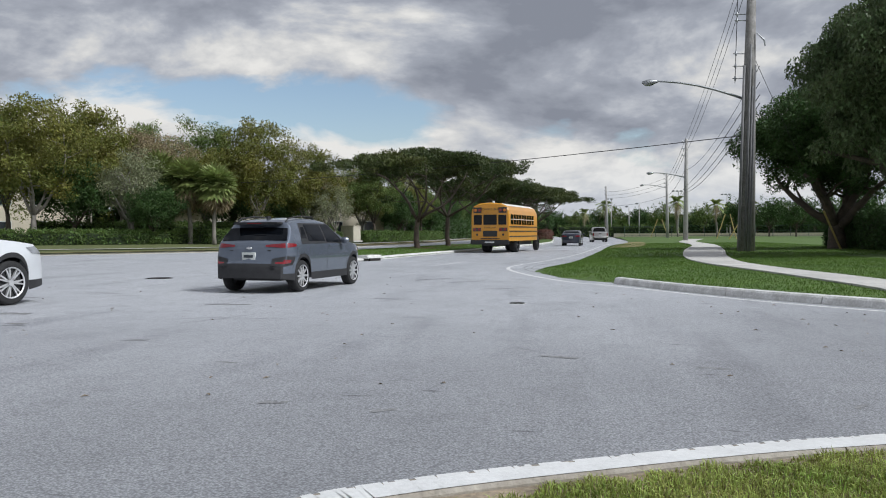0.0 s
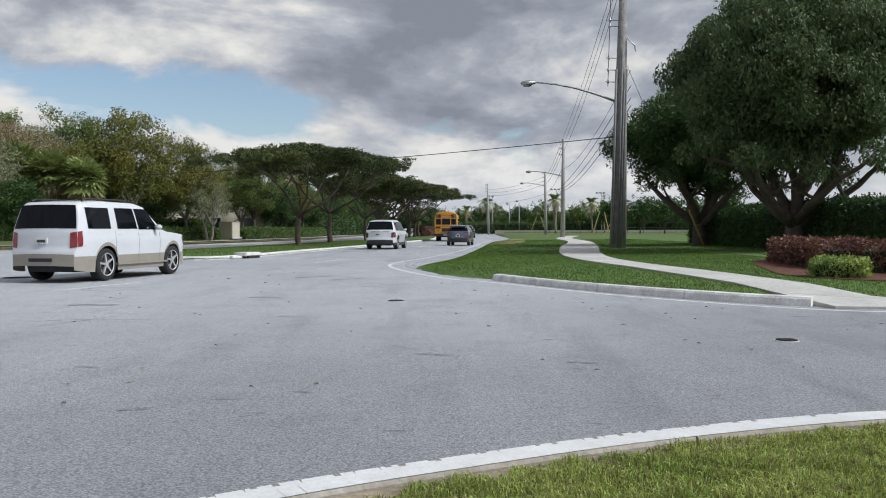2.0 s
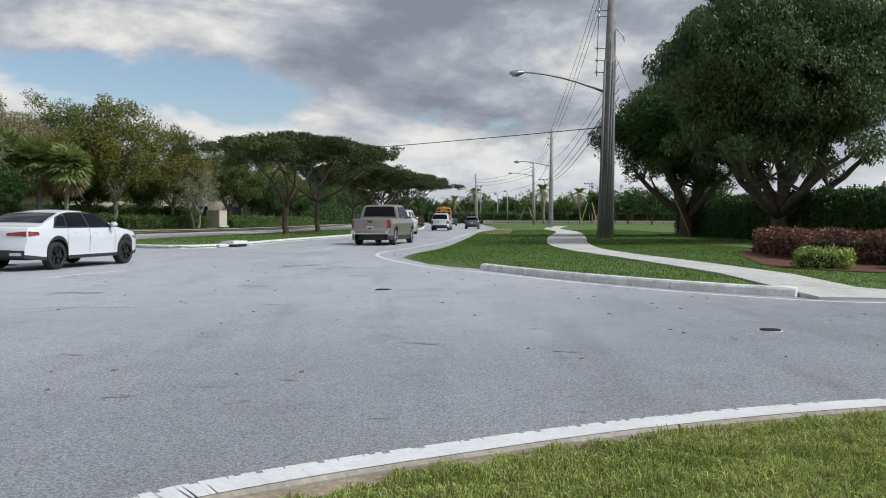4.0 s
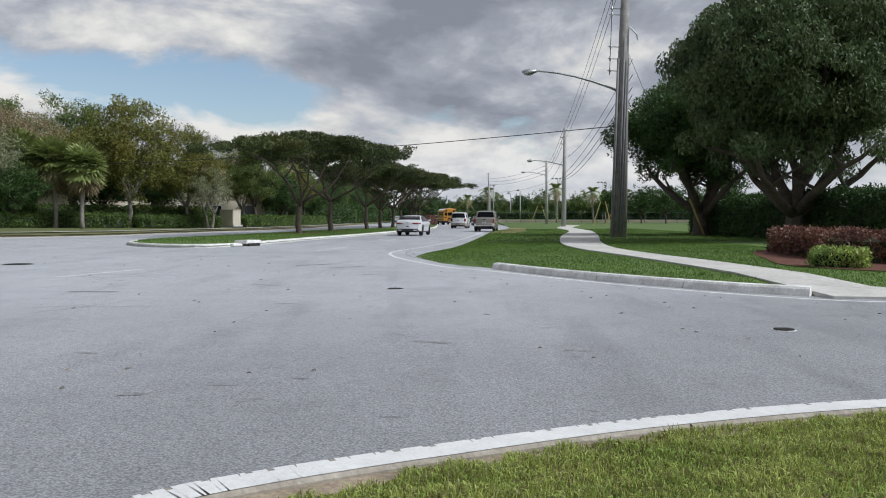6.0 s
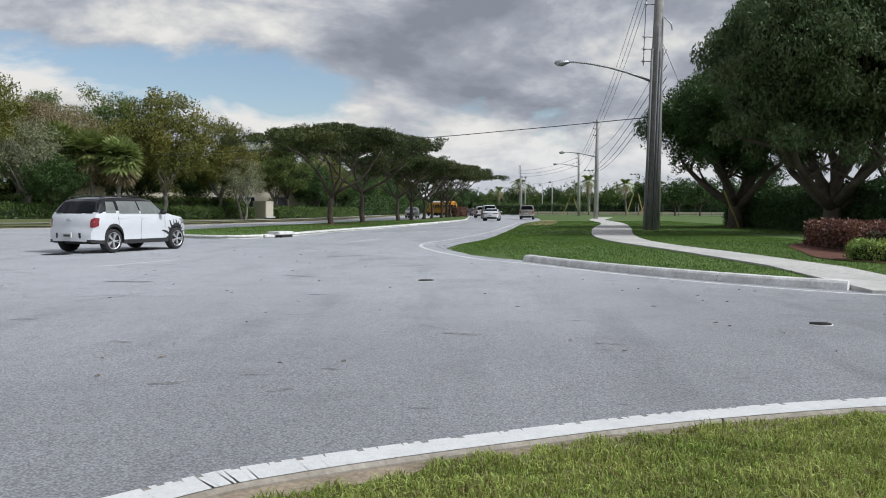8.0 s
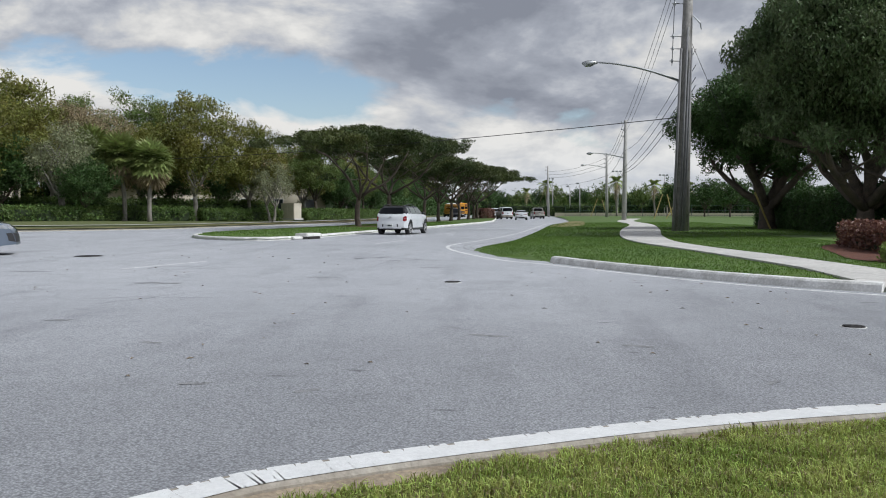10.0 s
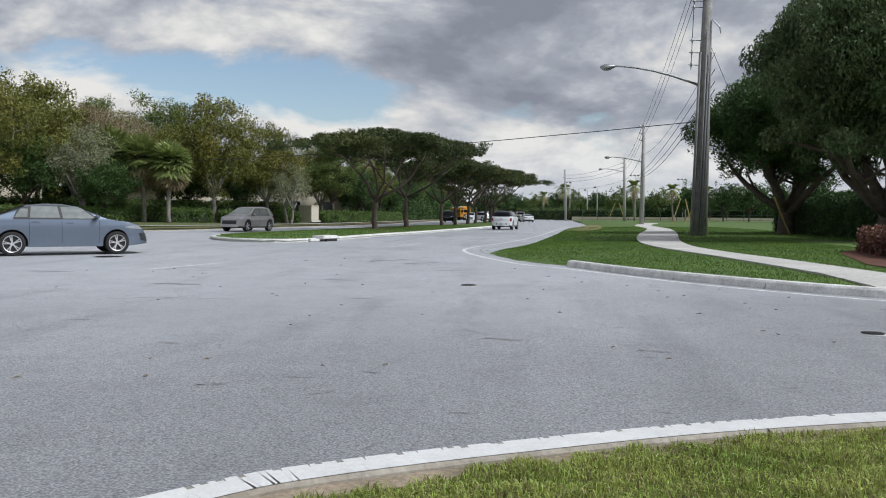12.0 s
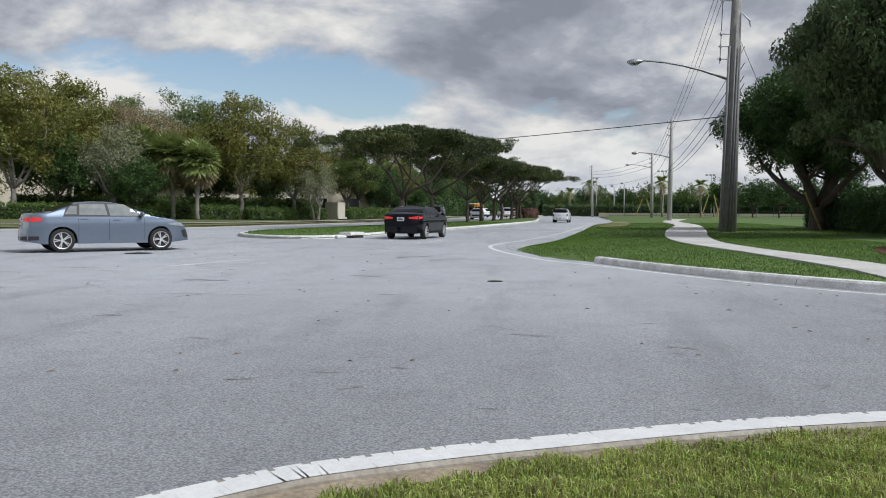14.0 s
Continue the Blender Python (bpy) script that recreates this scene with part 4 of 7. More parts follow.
def utility_pole(x, y, z, h, r, material, label, lean=(0, 0), arm=None, arm_z=8.0, rise=0.8, tie=True):
    top = tagged(new("utility_pole"), label, "utility pole", "utility poles")
    part("pole", tube([(0, 0, -0.3), (lean[0] * 0.5, lean[1] * 0.5, h / 2), (lean[0], lean[1], h)], [r * 1.15, r, r * 0.72], 14), material, top, smooth=True)
    if arm:
        k = arm_z / h
        lamp_arm(top, (lean[0] * k, lean[1] * k), arm_z, arm, rise)
    if tie:
        for i in range(3):
            zz = h - 0.35 - i * 0.75
            k = zz / h
            part("bracket", tube([(lean[0] * k, lean[1] * k, zz), (lean[0] * k - 0.45, lean[1] * k, zz + 0.04)], [0.035, 0.035], 6), GALV, top)
            part("insulator", tube([(lean[0] * k - 0.45, 0, zz + 0.02), (lean[0] * k - 0.45, 0, zz + 0.1), (lean[0] * k - 0.45, 0, zz + 0.22)], [0.05, 0.075, 0.04], 8), GALV, top)
    top.location = (x, y, z)
    return top


# the large near pole is two timber poles strapped together with cable risers
main = utility_pole(8.3, 41.0, 0.24, 15.5, 0.235, WOOD_POLE, "tall weathered timber utility pole with street lamp arm and cable risers", (0.5, 0), (-4.3, -0.3), 7.35, 1.0)
part("pole", tube([(0.40, 0.06, -0.3), (0.43, 0.04, 6.5), (0.50, 0.05, 13.6)], [0.22, 0.19, 0.13], 12), WOOD_POLE, main, smooth=True)
for dx, r, h in ((-0.22, 0.07, 9.0), (0.06, 0.06, 10.0), (0.2, 0.05, 8.0), (0.3, 0.05, 9.0)):
    part("cable_riser", tube([(dx, -0.26, 0), (dx + 0.45 * h / 15.5, -0.22, h)], [r, r * 0.9], 8), CONDUIT, main, smooth=True)
part("down_conductor", tube([(-0.35, 0, 8.2), (-0.15, 0, 15.2)], [0.018, 0.018], 5), CABLE, main)
for z in (8.4, 9.0, 9.6, 11.2, 11.5, 12.6, 12.9, 14.1):
    x = 0.5 * z / 15.5
    part("standoff", tube([(x - 0.1, 0, z), (x - 0.75, 0, z + 0.03)], [0.025, 0.02], 6), GALV, main)
    part("insulator", tube([(x - 0.62, 0, z - 0.08), (x - 0.62, 0, z + 0.02), (x - 0.62, 0, z + 0.14)], [0.035, 0.06, 0.03], 8), GALV, main)
part("cutout", tube([(0.6, -0.1, 10.6), (0.95, -0.2, 10.2), (1.0, -0.2, 9.9)], [0.03, 0.05, 0.03], 6), GALV, main)
second = utility_pole(12.9, 93.0, 0.28, 11.3, 0.24, CONC_POLE, "pale concrete utility pole with street lamp arm", (0.1, 0), (-3.6, 0), 7.0, 0.6)
third = utility_pole(17.0, 144.0, 0.28, 11.2, 0.24, CONC_POLE, "pale concrete utility pole far along the road", (-0.15, 0), (-3.8, 0), 8.6, 0.6)
fourth = utility_pole(8.8, 186.0, 0.28, 11.4, 0.24, CONC_POLE, "pale concrete utility pole in the distance", (-0.3, 0), (-3.6, 0), 7.2, 0.6)


def wire(name, a, b, sag, r=0.012, label="sagging black overhead cable"):
    a, b = Vector(a), Vector(b)
    pts = [a.lerp(b, t / 14) - Vector((0, 0, sag * 4 * (t / 14) * (1 - t / 14))) for t in range(15)]
    return tagged(new(name, mesh_of(name, *tube(pts, [r] * 15, 5), CABLE, True)), label, "cable", "overhead cables")


for i, (za, zb, dx) in enumerate(((14.6, 11.2, -0.3), (13.9, 10.4, -0.3), (13.2, 9.7, -0.3), (9.0, 7.9, 0.2), (8.2, 6.0, 0.2), (7.6, 5.6, 0.2), (7.2, 5.4, 0.2))):
    wire("cable", (8.9 + dx, 41, za + 0.24), (12.8, 93, zb + 0.2), 0.5 + 0.18 * (i % 4), 0.02 if i > 3 else 0.014)
    wire("cable", (12.8, 93, zb + 0.2), (16.8, 144, zb * 0.95), 0.6, 0.02)
    wire("cable", (16.8, 144, zb * 0.95), (8.6, 186, zb * 0.93), 0.6, 0.02)
    if i < 3:
        wire("cable", (8.9 + dx, 41, za + 0.24), (4.0 + i * 0.3, -25, za + 0.2), 0.6, 0.016)
wire("cable", (8.9, 41, 5.95), (-62, 95, 7.6), 0.9, 0.022)

# guy wire with a yellow guard, from the near pole to the lawn
a, b = Vector((0.5, 0, 9.5)), Vector((5.9, 4.4, 0.05))
part("guy_wire", tube([a, b], [0.012, 0.012], 5), CABLE, main)
part("guy_guard", tube([b.lerp(a, 0.21), b], [0.05, 0.05], 8), YELLOW_GUARD, main, "yellow plastic guy wire guard")
# floodlight masts and plain poles in the distance
def mast(x, y, h, head, label):
    top = tagged(new("light_mast"), label, "light mast", "light masts")
    part("pole", tube([(0, 0, -0.2), (0, 0, h)], [0.16, 0.09], 10), CONC_POLE, top, smooth=True)
    for k in range(head):
        part("floodlight", box_bm(-0.5 + k * 0.9 - 0.35 * head, 0.1 + k * 0.9 - 0.35 * head, -0.25, 0.25, h - 0.1, h + 0.25, 0.05), GALV, top)
    top.location = (x, y, 0.25)
    return top


for b, d, h, head in ((0.052, 200, 9.0, 2), (0.085, 190, 7.5, 1), (0.073, 195, 7.0, 1), (0.131, 205, 11.0, 3), (0.187, 215, 10.5, 3), (0.30, 170, 6, 1), (0.36, 165, 6, 1)):
    mast(b * d, d, h, head, "floodlight mast in the distance" if head > 1 else "plain light pole in the distance")
# leaning timber props round young trees
for x, y, w in ((20.5, 112, 8), (21.6, 113, -6), (22.8, 112, 14), (15.8, 150, 9), (17.0, 151, -8)):
    tagged(new("tree_prop", mesh_of("tree_prop", *tube([(x - w * 0.12, y, 0.15), (x + w * 0.02, y, 3.6)], [0.07, 0.06], 6), YELLOW_GUARD)), "leaning pale timber prop staked on the lawn", "tree prop", "tree props")

# ---- small things of the street ----
def utility_box(x, y, z):
    top = tagged(new("utility_cabinet"), "beige metal utility cabinet on a concrete pad by the hedge", "utility cabinet")
    part("pad", box_bm(-1.05, 1.05, -0.75, 0.75, -0.1, 0.08, 0.02), CONCRETE, top)
    part("cabinet", box_bm(-0.9, 0.9, -0.6, 0.6, 0.08, 1.6, 0.03), BEIGE_BOX, top)
    part("lid", box_bm(-0.94, 0.94, -0.64, 0.64, 1.6, 1.68, 0.03), BEIGE_BOX, top)
    for s in (-0.45, 0.45):
        part("door", box_bm(s - 0.42, s + 0.42, -0.625, -0.59, 0.16, 1.52, 0.01), BEIGE_BOX, top)
    top.location, top.rotation_euler = (x, y, z), (0, 0, radians(-25))


utility_box(-23.4, 85.0, 0.42)


def manhole(x, y, r, label):
    top = tagged(new("manhole_cover"), label, "manhole cover", "covers in the road", kind="structure")
    part("ring", tube([(0, 0, -0.04), (0, 0, 0.006)], [r * 1.12, r * 1.12], 28), KERB_CONC if r < 0.2 else IRON, top)
    part("lid", tube([(0, 0, -0.03), (0, 0, 0.012)], [r, r], 28), IRON, top)
    for k in range(-2, 3):
        l = math.sqrt(max(0.0, r * r * 0.8 - (k * r * 0.32) ** 2))
        part("rib", box_bm(-l, l, k * r * 0.32 - 0.012, k * r * 0.32 + 0.012, 0.008, 0.017), IRON, top)
    top.location = (x, y, 0)


manhole(-11.35, 20.95, 0.34, "round dark iron manhole cover flush with the road")
manhole(3.66, 8.85, 0.115, "small round valve cover in a worn patch")
manhole(-0.96, 13.85, 0.14, "small round iron valve cover")


def inlet(x, y):
    top = tagged(new("storm_drain_inlet"), "weathered concrete storm drain inlet in the median kerb", "storm drain")
    part("slab", box_bm(-0.55, 0.6, -0.35, 0.3, 0.1, 0.26, 0.03), KERB_CONC, top)
    part("opening", box_bm(-0.42, 0.45, -0.37, -0.3, 0.0, 0.12, 0.005), IRON, top)
    part("broken_kerb", box_bm(-1.3, -0.6, -0.2, 0.15, 0.0, 0.13, 0.04), KERB_CONC, top)
    top.location, top.rotation_euler = (x, y, 0.0), (0, 0, radians(70))


inlet(-8.95, 35.2)


def patch(name, points, zf, material, label, lift=0.018, kind="structure"):
    line = spline(points + points[:1], 0.5)[:-1]
    ob = sheet(name, line, lambda x, y: zf(x, y) + lift, material, 0.7)
    return tagged(ob, label, "ground cover", kind=kind)


patch("mulch_bed", [(7.5, 19.2), (7.1, 17.2), (7.9, 15.6), (10.2, 14.6), (13.6, 14.6), (13.2, 19), (12.4, 24), (12.4, 28.5), (11.0, 26.5), (8.6, 23)], right_z, MULCH, "dark red mulch bed under the hedges")
patch("dry_grass", [(2.7, 58), (4.2, 56), (5.6, 62), (6.6, 72), (7.4, 84), (6.4, 86), (4.9, 76), (3.5, 66)], right_z, GRASS_DRY, "dry yellow-brown patch of grass near the road edge")
for x, y, r in ((-10.0, 53, 1.5), (-9.3, 62, 1.3)):
    patch("mulch_ring", [(x + r * math.cos(a), y + r * 1.2 * math.sin(a)) for a in (0, 1.05, 2.1, 3.15, 4.2, 5.25)], island_z, MULCH, "ring of brown mulch round a median tree")


def house(x, y, turn, w, d, h):
    top = tagged(new("house"), "cream stucco house half hidden behind the trees", "house", "houses")
    part("wall", box_bm(-w / 2, w / 2, -d / 2, d / 2, 0, h), STUCCO, top)
    o = 0.5
    part("roof", ([(-w / 2 - o, -d / 2 - o, h), (w / 2 + o, -d / 2 - o, h), (w / 2 + o, d / 2 + o, h), (-w / 2 - o, d / 2 + o, h), (-w / 4, 0, h + 2.2), (w / 4, 0, h + 2.2)],
                  [(0, 1, 5, 4), (1, 2, 5), (2, 3, 4, 5), (3, 0, 4), (0, 3, 2, 1)]), ROOF_TILE, top)
    n = int(w / 3.4)
    for k in range(n):
        cx = -w / 2 + (k + 0.5) * w / n
        for z in ([1.0] if h < 4 else [1.0, 4.1]):
            wi = part("window", box_bm(cx - 0.65, cx + 0.65, -d / 2 - 0.05, -d / 2 + 0.1, z, z + 1.4, 0.01), PLATE, top)
            part("pane", box_bm(cx - 0.57, cx + 0.57, -d / 2 - 0.06, -d / 2 - 0.045, z + 0.08, z + 1.32), TINTED_PANE, wi)
    top.location, top.rotation_euler = (x, y, 0.4), (0, 0, radians(turn))


TINTED_PANE = mat("window_pane", (0.02, 0.025, 0.03), 0.08, vary=0.1)
PLATE = mat("white_frame", (0.62, 0.64, 0.62), 0.4, vary=0.05)
house(-62, 84, 38, 14, 9, 6.2)
house(-43, 94, 35, 13, 8, 3.4)
house(-30.5, 101, 30, 12, 8, 6.0)
house(-84, 76, 35, 16, 10, 6.2)


# fence and low wall of the sports ground far off
fence = tagged(new("fence"), "green mesh fence round a far sports ground", "fence")
for k in range(24):
    x = 12 + k * 3.2
    part("post", tube([(x, 178 - k * 0.8, 0.1), (x, 178 - k * 0.8, 2.6)], [0.05, 0.05], 6), FENCE_GREEN, fence)
    for z in (0.5, 1.5, 2.5):
        part("rail", tube([(x, 178 - k * 0.8, z), (x + 3.2, 177.2 - k * 0.8, z)], [0.03, 0.03], 5), FENCE_GREEN, fence)
lowwall = tagged(new("low_wall", mesh_of("low_wall", *sweep(V((10, 182), (50, 172), (92, 160)), [(-0.15, 0), (-0.15, 1.0), (0.15, 1.0), (0.15, 0)]), STUCCO)), "long low pale wall beyond the lawn", "wall", kind="structure")

def within_road(x, y):
    return not inside(x, y, RIGHT_POLY) and not inside(x, y, NEAR_POLY)


# dark tar stains and scuffs on the asphalt
stain_rnd = random.Random(9)
for x, y, l, w, turn in ((-5.9, 13.2, 1.5, 0.16, 60), (-1.35, 5.35, 0.35, 0.05, 20), (-2.2, 5.5, 0.4, 0.05, 50), (-0.2, 7.9, 0.7, 0.07, 80), (-8.6, 11.3, 1.0, 0.22, 60), (-7.6, 10.0, 0.6, 0.10, 70), (-3.3, 7.2, 0.4, 0.05, 75),
                         (-3.4, 14.6, 1.1, 0.07, 75), (1.2, 7.4, 0.5, 0.05, 85), (-5.0, 8.6, 0.5, 0.06, 55), (-1.6, 17.5, 1.4, 0.06, 40), (-2.6, 20.0, 2.2, 0.07, 20), (-3.6, 21.0, 2.5, 0.07, 16), (-9.6, 15.5, 1.4, 0.10, 65), (-10.6, 14.2, 1.1, 0.08, 50), (1.9, 5.9, 0.3, 0.035, 10)):
    n, v = 26, []
    for k in range(n):
        a = 2 * math.pi * k / n
        f = stain_rnd.uniform(0.55, 1.15)
        v.append((math.cos(a) * w * f + 0.10 * l * math.sin(math.sin(a) * 2.2), math.sin(a) * l * stain_rnd.uniform(0.7, 1.1) * 0.3, 0.0))
    v.append((0, 0, 0))
    ob = tagged(new("tar_stain", mesh_of("tar_stain", v, [(k, (k + 1) % n, n) for k in range(n)], TAR)), "dark tar stain on the worn asphalt", "stain", "tar stains", "structure")
    ob.location, ob.rotation_euler = (x, y, 0.003), (0, 0, radians(-turn))

# curved rubber marks where traffic turns into the side street
for off, y0, y1 in ((0.55, 19.5, 30), (0.8, 21, 33), (1.35, 18.5, 27), (2.1, 20, 31)):
    arc = []
    for i, p in enumerate(edge_line):
        if y0 < p.y < y1:
            d = (edge_line[i + 1] - edge_line[i - 1]).normalized()
            arc.append(p + Vector((-d.y, d.x, 0)) * -off)
    tagged(new("tyre_mark", mesh_of("tyre_mark", *ribbon(arc, 0.05, 0.0035, 0.03, stain_rnd), TAR)), "dark curved tyre mark on the pale asphalt", "tyre mark", "tyre marks", "structure")

# dry leaves and crumbs scattered over the road
rs = np.random.RandomState(21)
lx, ly = rs.uniform(-13, 7, 260), rs.uniform(4.5, 26, 260)
vs, fs = [], []
for x, y, a, q in zip(lx, ly, rs.uniform(0, 6.28, 260), rs.uniform(0.012, 0.045, 260)):
    if within_road(x, y):
        o, c, n = len(vs), math.cos(a) * q, math.sin(a) * q
        vs += [(x - c, y - n, 0.004), (x + n * 0.4, y - c * 0.4, 0.012), (x + c, y + n, 0.006), (x - n * 0.4, y + c * 0.4, 0.016)]
        fs.append((o, o + 1, o + 2, o + 3))
tagged(new("leaf_litter", mesh_of("leaf_litter", vs, fs, DIRT)), "scattered dry leaves and crumbs on the asphalt", "leaf litter", kind="stuff")

# ---- grass blades ----
def far_from(x, y, line):
    """Distance of many plan points from a line."""
    best = np.full(x.shape, 1e9)
    for a, b in zip(line, line[1:]):
        dx, dy = b.x - a.x, b.y - a.y
        t = np.clip(((x - a.x) * dx + (y - a.y) * dy) / (dx * dx + dy * dy + 1e-9), 0, 1)
        best = np.minimum(best, np.hypot(x - a.x - dx * t, y - a.y - dy * t))
    return best


def within(x, y, poly):
    c = np.zeros(x.shape, bool)
    for a, b in zip(poly, poly[1:] + poly[:1]):
        if a.y != b.y:
            c ^= ((a.y > y) != (b.y > y)) & (x < (b.x - a.x) * (y - a.y) / (b.y - a.y) + a.x)
    return c


def blades(seed, count, area, zf, ok, h, w, material, label, lean=1.0):
    """Many grass blades of three triangles each, leaning every way and tufted."""
    rs = np.random.RandomState(seed)
    x0, x1, y0, y1 = area
    x, y = rs.uniform(x0, x1, count), rs.uniform(y0, y1, count)
    keep = ok(x, y)
    x, y = x[keep], y[keep]
    n = len(x)
    z = zf(x, y)
    tuft = 0.8 + 0.35 * np.sin(x * 9.1 + 2.3 * np.sin(y * 6.7)) * np.sin(y * 8.3 + 1.9 * np.sin(x * 5.9))
    hh = h * rs.uniform(0.45, 1.25, n) * tuft
    a, b, ln = rs.uniform(0, 6.283, n), rs.uniform(0, 6.283, n), rs.uniform(0.15, 1.15, n) * lean
    ww = w * rs.uniform(0.6, 1.3, n)
    ca, sa, lx, ly = np.cos(a) * ww, np.sin(a) * ww, np.cos(b) * hh * ln, np.sin(b) * hh * ln
    col = lambda p, q, r: np.stack([p, q, r], axis=1)
    v = np.stack([col(x - ca, y - sa, z - 0.01), col(x + ca, y + sa, z - 0.01), col(x + ca * 0.8 + lx * 0.35, y + sa * 0.8 + ly * 0.35, z + hh * 0.6),
                  col(x - ca * 0.8 + lx * 0.35, y - sa * 0.8 + ly * 0.35, z + hh * 0.6), col(x + lx, y + ly, z + hh * (1 - 0.35 * np.minimum(1, ln)))], axis=1).reshape(-1, 3)
    o = np.arange(n) * 5
    f = [q for k in o.tolist() for q in ((k, k + 1, k + 2, k + 3), (k + 3, k + 2, k + 4))]
    return tagged(new("grass", mesh_of("grass", v.tolist(), f, material)), label, "grass", kind="stuff")


inner_poly = inner[:1] + [p for p in inner if -8 < p.x < 9][::5] + inner[-1:] + V((40, -30), (-9, -30))
near_thick = [p for p in NEAR_LINE if -7 < p.x < 9.5][::6]


def near_fast_z(x, y):
    return 0.075 + 0.07 * (1 - np.exp(-np.maximum(0, far_from(x, y, near_thick) - 0.2) / 1.2))


def near_ok(x, y):
    ragged = 0.05 * np.sin(x * 7.3 + 2 * np.sin(y * 5.1)) + 0.03 * np.sin(x * 19 + y * 13)
    return within(x, y, inner_poly) & (far_from(x, y, near_thick) > 0.215 + 0.13 * np.clip((0.7 - x) / 1.3, 0, 1) + ragged)


blades(5, 200000, (-1.3, 4.4, 1.7, 5.1), near_fast_z, near_ok, 0.058, 0.0030, GRASS_BLADE, "thick green grass blades behind the near kerb")
blades(6, 38000, (-1.3, 4.4, 1.7, 5.1), near_fast_z, near_ok, 0.05, 0.0028, LEAF_DEAD, "dry straw-coloured blades among the near grass", 1.3)
blades(8, 22000, (-8, 9, -7, 5.2), near_fast_z, near_ok, 0.062, 0.008, GRASS_BLADE, "thinner grass blades over the rest of the near verge")
right_fast = [p for p in RIGHT_LINE if p.y < 75][::4]
walk_poly = [p for p in lo if p.y < 75] + [p for p in up if p.y < 75][::-1]
RIGHT_POLY_FAST = right_fast + V((40, 9), (40, 75))
KERB_FAST = KERB_FAR[::3]
BED = V((7.5, 19.2), (7.1, 17.2), (7.9, 15.6), (10.2, 14.6), (13.6, 14.6), (13.2, 19), (12.4, 24), (12.4, 28.5), (11.0, 26.5), (8.6, 23))


def right_ok(x, y):
    return within(x, y, RIGHT_POLY_FAST) & ~within(x, y, walk_poly) & ~within(x, y, BED) & (far_from(x, y, KERB_FAST) > 0.2)


def right_fast_z(x, y):
    d = far_from(x, y, right_fast)
    ramp_k = 0.5 + 1.5 * np.exp(-((x - 7.2) ** 2 / 7 + (y - 12.6) ** 2 / 2))
    return -0.02 + 0.18 * (1 - np.exp(-d / ramp_k)) + 0.14 * (1 - np.exp(-d / 6))


blades(7, 130000, (-1.4, 10.5, 11.8, 34), right_fast_z, right_ok, 0.036, 0.007, GRASS_MOWN, "mown grass blades on the corner verge", 1.4)
blades(9, 60000, (-1.0, 17, 34, 75), right_fast_z, right_ok, 0.05, 0.016, GRASS_MOWN, "mown grass further along the verge", 1.4)


def median_ok(x, y):
    return within(x, y, ISLAND_POLY[::2]) & (far_from(x, y, ISLAND_POLY[::2]) > 0.3)


def median_z(x, y):
    d = far_from(x, y, ISLAND_POLY[::2])
    return 0.06 + 0.09 * (1 - np.exp(-d / 0.25)) + 0.12 * (1 - np.exp(-d / 2.5))


blades(10, 40000, (-16, -4, 32, 75), median_z, median_ok, 0.06, 0.014, GRASS_MOWN, "mown grass on the median island", 1.2)

# ---- vehicles ----
def paint(name, c, metal=0.0, rough=0.3, coat=0.9):
    return mat(name, c, rough, metal, vary=0.02, scale=1.0, coat=coat, spec=0.4 if coat > 0.2 else 0.2)


TYRE = mat("tyre_rubber", (0.018, 0.018, 0.019), 0.85, vary=0.2, scale=10)
ALLOY = mat("alloy_rim", (0.58, 0.58, 0.59), 0.35, metal=0.5, vary=0.05)
ALLOY_DARK = mat("dark_rim", (0.035, 0.035, 0.038), 0.35, metal=0.6, vary=0.05)
TINT = mat("tinted_glass", (0.004, 0.005, 0.007), 0.05, vary=0.02, spec=0.2)
# opaque car glass with the pale reflected sky put into its base colour
PALE_GLASS = mat("side_glass", (0.15, 0.16, 0.152), 0.04, vary=0.12, scale=0.6, spec=0.8)
PLASTIC = mat("black_plastic", (0.022, 0.022, 0.024), 0.6, vary=0.15, scale=6)
LAMP_RED = mat("red_lamp_lens", (0.20, 0.008, 0.014), 0.15, vary=0.1, coat=0.8)
LAMP_CLEAR = mat("clear_lamp_lens", (0.26, 0.27, 0.29), 0.12, vary=0.1, coat=0.8)
LAMP_AMBER = mat("amber_lamp_lens", (0.55, 0.16, 0.01), 0.2, vary=0.1, coat=0.8)
CHROME = mat("chrome", (0.7, 0.7, 0.71), 0.12, metal=1.0, vary=0.02)
DARK_MARK = mat("dark_marking", (0.04, 0.05, 0.06), 0.5, vary=0.1)

BRAKE_ON = bpy.data.materials.new("lit_brake_lamp")
BRAKE_ON.use_nodes = True
_b = BRAKE_ON.node_tree.nodes["Principled BSDF"]
_b.inputs["Base Color"].default_value = (0.32, 0.008, 0.015, 1)
_b.inputs["Emission Color"].default_value = (1.0, 0.06, 0.05, 1)
_b.inputs["Emission Strength"].default_value = 0.3


def lerp_line(line, y):
    for (a, za), (b, zb) in zip(line, line[1:]):
        if y <= b:
            return za + (zb - za) * max(0, (y - a)) / (b - a + 1e-9)
    return line[-1][1]


